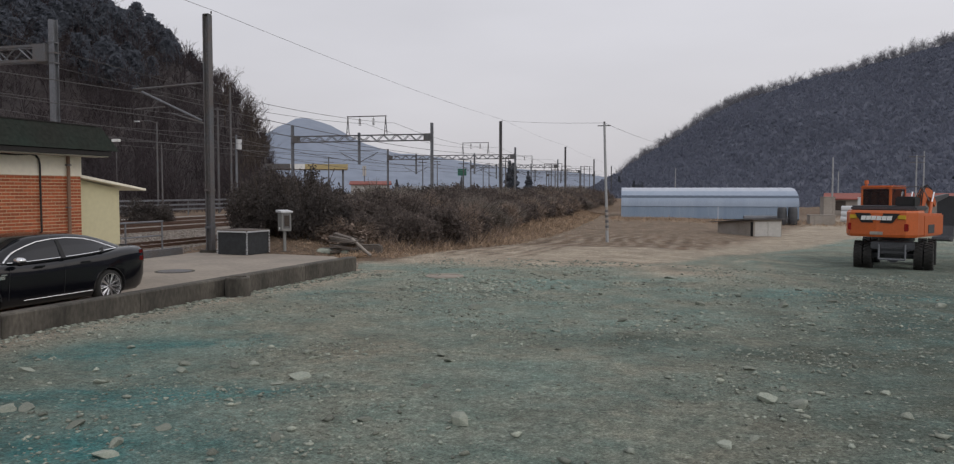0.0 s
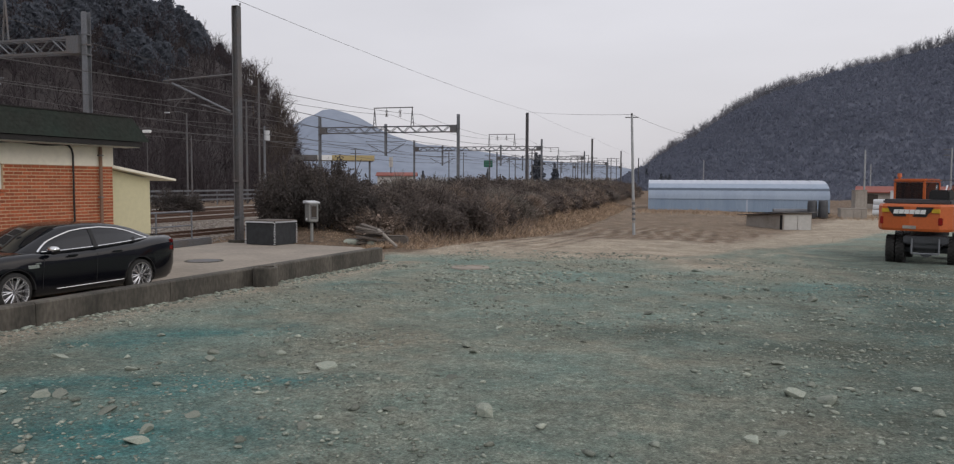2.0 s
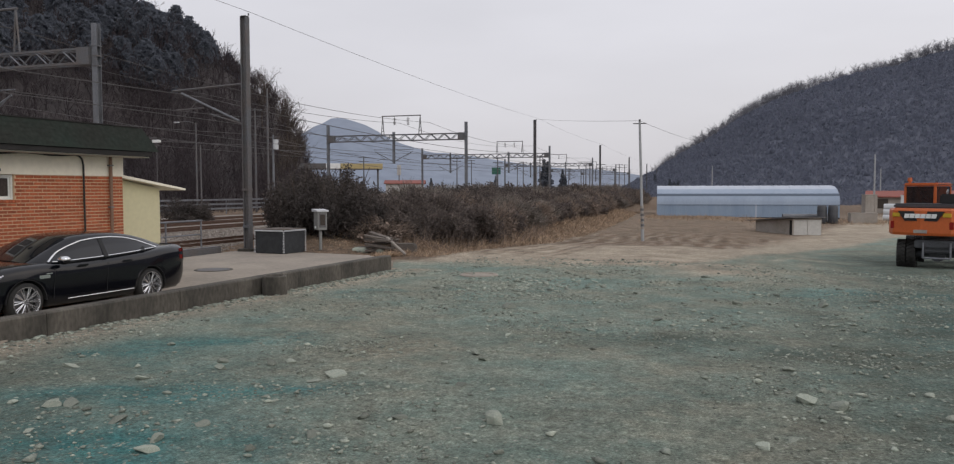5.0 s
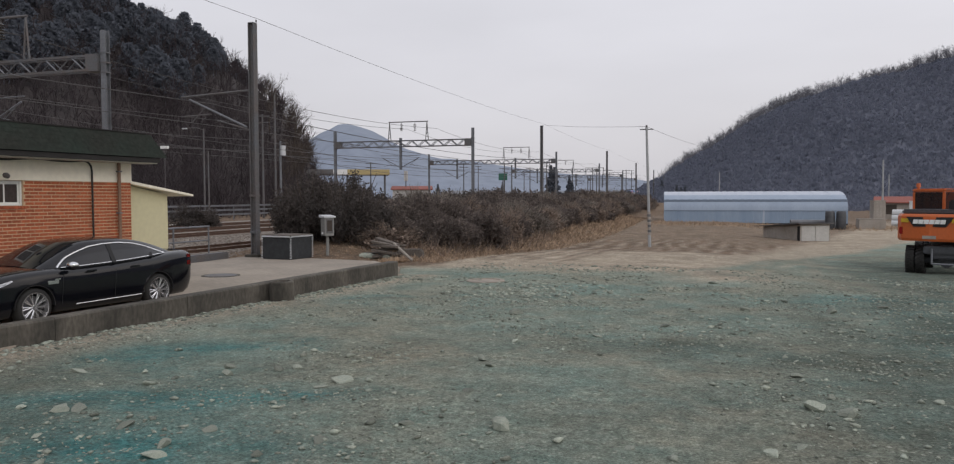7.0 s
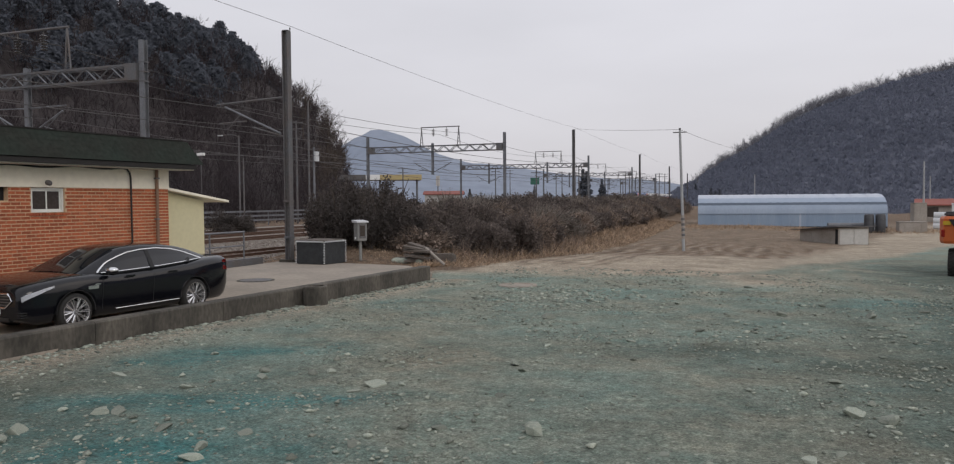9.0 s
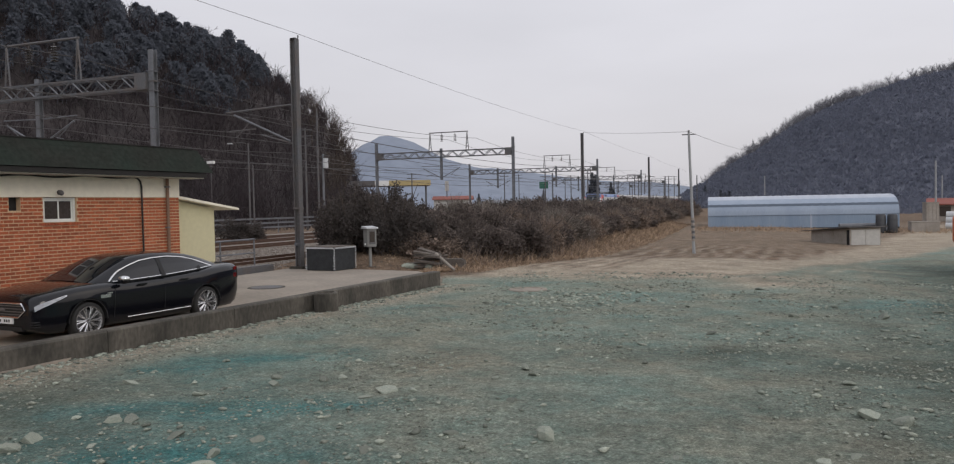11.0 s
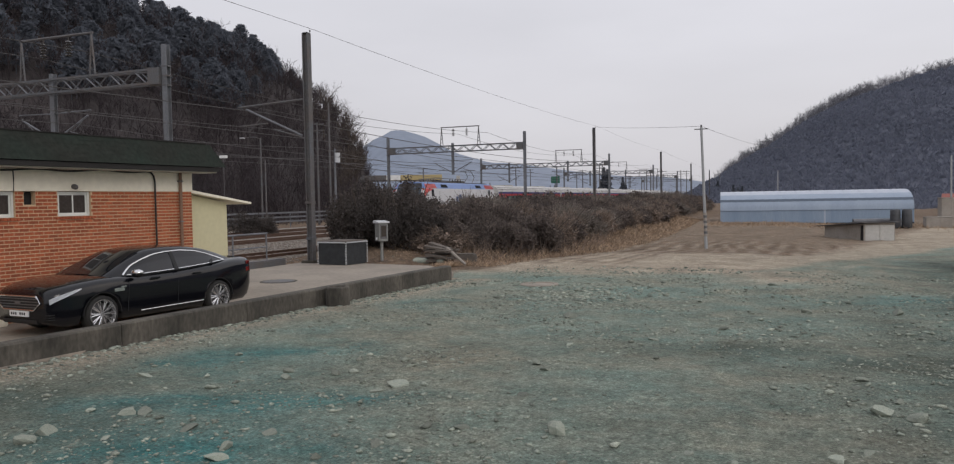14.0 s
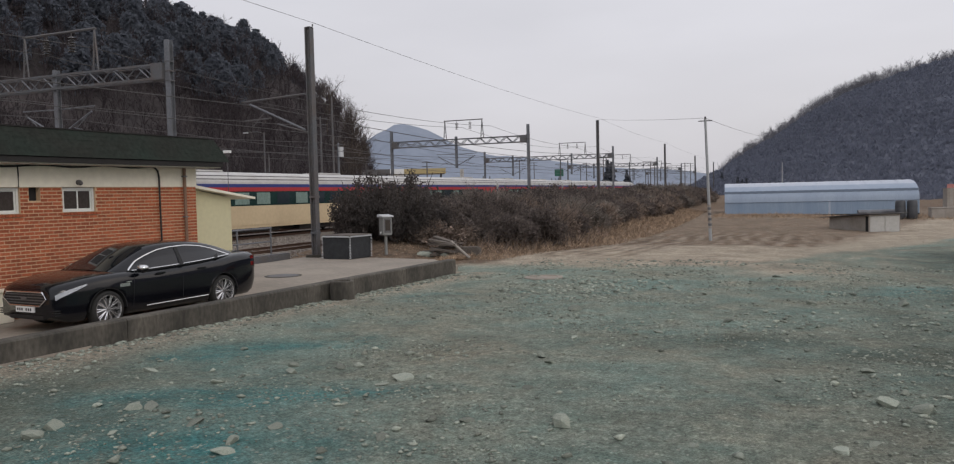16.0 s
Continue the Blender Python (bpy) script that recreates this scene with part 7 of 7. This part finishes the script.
def build_village():
    c = thing("filling_station", "filling station with a yellow edged canopy", "filling station", (-87.3, 148.5, 2.0), 26)
    b = B()
    box(b, 0, 18, 0, 9, 5.0, 5.9, 0.05)
    part("canopy", b, M["house_pale"], c)
    for x0, x1, m in ((0, 6.0, "steel_dark"), (6.05, 9.0, "white"), (9.05, 18.0, "sign_yellow")):
        b = B()
        box(b, x0, x1, -.12, 0, 5.0, 6.1)
        part("canopy_edge", b, M[m], c)
    for x in (1, 9, 17):
        b = B()
        rod(b, (x, 1.5, -3.2), (x, 1.5, 5.0), .22, 8)
        part("column", b, M["steel"], c)
    b = B()
    rod(b, (21.5, 0, -3.2), (21.5, 0, 5.5), .12, 8)
    part("sign_post", b, M["steel"], c)
    b = B()
    box(b, 21.1, 21.9, -.1, .1, 3.6, 5.8, 0.05)
    part("sign_board", b, M["house_pale"], c, "pale totem sign")
    far_shed(-69.6, 154.5, 20, 8, 7, 4.6, M["house_pale"], M["roof_red"], "pale house with a coral red roof")
    far_shed(-62, 165, 15, 9, 6, 3.6, M["house_pale"], M["steel"], "pale house with a grey roof")
    far_shed(-56, 190, 10, 12, 7, 3.2, M["house_pale"], M["steel_dark"], "grey roofed house beyond the yard")
    far_shed(-95, 150, 25, 8, 6, 4.0, M["house_pale"], M["steel_dark"], "flat grey house beside the filling station")
    far_shed(-44, 300, 10, 14, 8, 4.5, M["house_pale"], M["steel"], "distant pale house in the valley")
    far_shed(-28, 330, 0, 12, 8, 4.5, M["house_pale"], M["roof_red"], "distant house with a red roof")
    far_shed(-64, 260, 10, 14, 8, 4.0, M["house_pale"], M["steel"], "distant low building in the valley")
    s = thing("road_sign", "green overhead road sign on a post", "road sign", (-55.8, 191, 1.3), 15)
    b = B()
    box(b, -1.1, 1.1, -.08, .08, 5.0, 6.7, 0.04)
    part("sign_panel", b, M["sign_green"], s)
    b = B()
    rod(b, (0, .2, -2.4), (0, .2, 6.5), .14, 8)
    part("sign_post", b, M["steel"], s)
    # conifers in the valley
    r = np.random.default_rng(5)
    t = thing("conifer", "dark conifer beyond the railway yard", "tree", group="valley conifers")
    bm = B()
    rod(bm, (0, 0, -.05), (0, 0, .95), .02, 6, .004)
    part("trunk", bm, M["bark"], t)
    n = 1600
    h = r.uniform(.12, 1, n)
    a = r.uniform(0, 6.28, n)
    q = (1.02 - h) * .32 * np.sqrt(r.random(n)) * (.75 + .25 * np.sin(h * 40))
    ob = new("crown", quick_mesh("crown", *cards(np.column_stack([q * np.cos(a), q * np.sin(a), h]), .045, 1.6, r=r), M["pine"]))
    ob.parent = t
    spots = [(-48, 215, 11), (-45, 221, 9), (-51, 224, 12), (-42, 210, 7), (-66, 172, 6), (-60, 205, 7), (-22, 250, 8), (-14, 200, 6), (-11, 170, 5), (-26, 290, 9), (-9, 150, 5)]
    for i, (x, y, hh) in enumerate(spots):
        m = pose(x, y, -1.0, 0, 0, 37 * i)
        o = t if i == 0 else copy_thing(t, m)
        o.matrix_basis = m @ Matrix.Diagonal((hh, hh, hh, 1))


build_village()


# ---- loose stones ----
def stone_mesh(seed, sub, m):
    b = B()
    bmesh.ops.create_icosphere(b, subdivisions=sub, radius=1.0)
    r = random.Random(seed)
    sq = Vector((r.uniform(.8, 1.25), r.uniform(.7, 1.0), r.uniform(.5, .85)))
    off = Vector((seed * 3.1, 0, 0))
    for v in b.verts:
        v.co *= 1 + .35 * noise.noise(v.co * 1.1 + off)
    for _ in range(9):
        n = Vector((r.gauss(0, 1), r.gauss(0, 1), r.gauss(0, 1))).normalized()
        d = r.uniform(.28, .62)
        for v in b.verts:
            h = v.co.dot(n) - d
            if h > 0:
                v.co -= n * h
    for v in b.verts:
        v.co = Vector((v.co.x * sq.x, v.co.y * sq.y, v.co.z * sq.z)) * 1.5
    return mesh_of(b, "stone", m)


def build_stones():
    r = np.random.default_rng(9)
    # the larger rocks are things of their own
    near = [(-2.23, 7.54, 0.105), (-4.79, 8.95, 0.120), (-4.84, 8.58, 0.062), (-5.87, 9.26, 0.086), (-6.33, 8.79, 0.094), (-6.64, 9.18, 0.071), (-5.81, 6.35, 0.075),
            (-5.03, 5.95, 0.094), (-4.88, 5.68, 0.084), (-4.96, 6.53, 0.066), (-6.78, 6.75, 0.091), (-6.93, 6.59, 0.098), (-7.11, 5.74, 0.109), (-7.09, 5.44, 0.092),
            (-3.74, 6.56, 0.067), (-4.06, 6.06, 0.059), (-3.18, 7.37, 0.064), (-6.90, 8.00, 0.075), (-8.30, 8.26, 0.083), (-8.12, 10.06, 0.066), (-7.52, 8.60, 0.063), (-5.69, 9.49, 0.061)]
    beyond = [(-2.28, 7.34, 0.043), (-3.45, 10.74, 0.106), (-3.19, 10.34, 0.060), (-3.04, 8.87, 0.060), (-2.20, 13.22, 0.073), (0.78, 10.88, 0.086), (0.84, 9.18, 0.124),
              (1.13, 8.99, 0.094), (0.59, 7.72, 0.050), (1.08, 9.80, 0.070), (0.33, 7.42, 0.060), (-0.91, 7.24, 0.041), (3.02, 19.01, 0.119), (-4.26, 15.40, 0.162),
              (1.85, 17.50, 0.137), (0.14, 17.51, 0.095), (-0.60, 23.25, 0.126), (-2.02, 14.43, 0.068), (-1.24, 14.74, 0.081), (0.65, 10.39, 0.049), (-5.09, 9.99, 0.062), (5.2, 19.0, 0.15)]
    big = near + beyond
    for k in range(40):
        y = 5.5 + 20 * r.random()
        big.append((-9.3 + 15 * r.random(), y, r.uniform(.035, .065)))
    meshes = [stone_mesh(k, 2, M["rock"]) for k in range(8)]
    # one upright broken block among the flatter stones
    b, q = B(), random.Random(17)
    for z, w in ((-.55, 1.0), (.35, .92), (.75, .55)):
        for a in (20, 105, 160, 205, 290, 335):
            t = math.radians(a + q.uniform(-9, 9))
            b.verts.new((w * math.cos(t) * q.uniform(.85, 1.1), .85 * w * math.sin(t) * q.uniform(.85, 1.1), z + q.uniform(-.08, .08) + .18 * math.cos(t)))
    bmesh.ops.convex_hull(b, input=b.verts[:])
    meshes.append(mesh_of(b, "stone", M["rock"]))
    for i, (x, y, s) in enumerate(big):
        ob = new("rock", meshes[8] if i == 0 else meshes[i % 8])
        ob.matrix_basis = pose(x, y, ground_z(x, y) + (s * .40 if i == 0 else s * .22), r.uniform(-9, 9), r.uniform(-9, 9), r.uniform(0, 360)) @ Matrix.Diagonal((s * (1.55 if i == 0 else 1), s * (1.2 if i == 0 else 1), s * (.85 if i == 0 else .75), 1))
        tagged(ob, "angular grey green rock lying on the earth" if s > .07 else "small angular grey green stone on the earth", "rock", "loose rocks")
    # gravel
    small = [stone_mesh(50 + k, 1, M["rock"]) for k in range(6)]
    temp = []
    for me in small:
        v = np.empty(len(me.vertices) * 3, dtype=np.float32)
        me.vertices.foreach_get("co", v)
        f = np.array([p.vertices[:] for p in me.polygons])
        temp.append((v.reshape(-1, 3), f))
        bpy.data.meshes.remove(me)
    sets = []
    n = 0
    while n < 19000:
        y = 4.2 + 24 * r.random() ** 1.35
        x = -10.6 + 18.5 * r.random()
        if x < wall_x(y) + .15:
            continue
        d = fbm(x, y, .45, 55)
        if r.random() > .35 + 1.1 * d:
            continue
        s = min(.07, (.008 + .0092 * r.exponential()) * (.75 + y / 40))
        v, f = temp[n % 6]
        a = r.uniform(0, 6.28)
        w = np.column_stack([(v[:, 0] * math.cos(a) - v[:, 1] * math.sin(a)) * s + x, (v[:, 0] * math.sin(a) + v[:, 1] * math.cos(a)) * s + y, v[:, 2] * s * .68 + ground_z(x, y) + s * .22])
        sets.append((w, f))
        n += 1
    # crumbled earth and stone along the wall's foot
    for k in range(800):
        y = 4.5 + 18 * r.random()
        x = wall_x(y) + .02 + abs(r.normal(0, .28))
        s = r.uniform(.015, .055)
        v, f = temp[k % 6]
        w = v * (s * 1.2, s, s * .7) + (x, y, ground_z(x, y) + s * .1)
        sets.append((w, f))
    for k in range(420):
        x, y = -4.9 + r.normal(0, 1.1), 19.6 + r.normal(0, 1.3)
        s = r.uniform(.02, .075)
        v, f = temp[k % 6]
        sets.append((v * (s, s, s * .6) + (x, y, ground_z(x, y) + s * .1), f))
    v, f = join(*sets)
    stuff("gravel", v, f, M["rock"], "scattered grey green gravel on the graded earth", "gravel")
    # ballast stones beside the nearest track
    sets = []
    for k in range(5000):
        x, y = -18.3 - 10.5 * r.random(), 17 + 26 * r.random()
        s = r.uniform(.03, .06)
        v, f = temp[k % 6]
        sets.append((v * s + (x, y, .03 + s * .1), f))
    v, f = join(*sets)
    stuff("ballast_stones", v, f, M["ballast"], "loose grey brown ballast stones", "ballast")


build_stones()


# ---- bricks of the station wall ----
def build_bricks():
    full = mesh_of(box(B(), -0.10, 0.0, 0, BRICK_L, 0, BRICK_H), "brick", M["brick"])
    holes = [(-3.72, -2.92, 2.05, 2.70), (-5.50, -4.66, 2.05, 2.70), (-4.47, -4.22, 2.36, 2.70), (-7.4, -6.6, 2.05, 2.70)]
    rest = B()
    pitch = BRICK_L + 0.014
    z, row = 0.02, 0
    while z + BRICK_H < 2.67:
        y = -0.004 - (0 if row % 2 else pitch / 2)
        if row % 2 == 0:
            box(rest, -0.10, 0, y + .014, -0.004, z, z + BRICK_H)
        while y - BRICK_L > -9.5:
            y0, y1 = y - BRICK_L, y
            cut = [q for q in holes if y0 < q[1] and y1 > q[0] and z + BRICK_H > q[2] and z < q[3]]
            segs = [(y0, y1)]
            for q in cut:
                segs = [s for a, c in segs for s in ((a, min(c, q[0] - .006)), (max(a, q[1] + .006), c)) if s[1] - s[0] > .03]
            for a, c in segs:
                if not cut and y1 > -2.6 and z > 0.85:
                    ob = new("brick", full)
                    ob.parent = house
                    ob.matrix_basis = pose(random.uniform(-.002, .003), a, z)
                else:
                    box(rest, -0.10, 0, a, c, z, z + BRICK_H)
            y -= pitch
        z += COURSE
        row += 1
    tagged(part("brick_rest", rest, M["brick"], house, "red bricks in running bond"), kind="stuff")


build_bricks()


def motions():
    """The train runs along its straight track at a steady speed towards the yard's side."""
    offsets = [(loco, 9.45)] + [(k, 18.5 + 11.9 + i * 23.75) for i, k in enumerate(coaches)]
    for ob, back in offsets:
        walk(ob, [(t, pose(TRACK_X, NOSE_Y - SPEED * (t - NOSE_AT) + back, RAIL, 0, 0, -90)) for t in range(0, 17)])


motions()
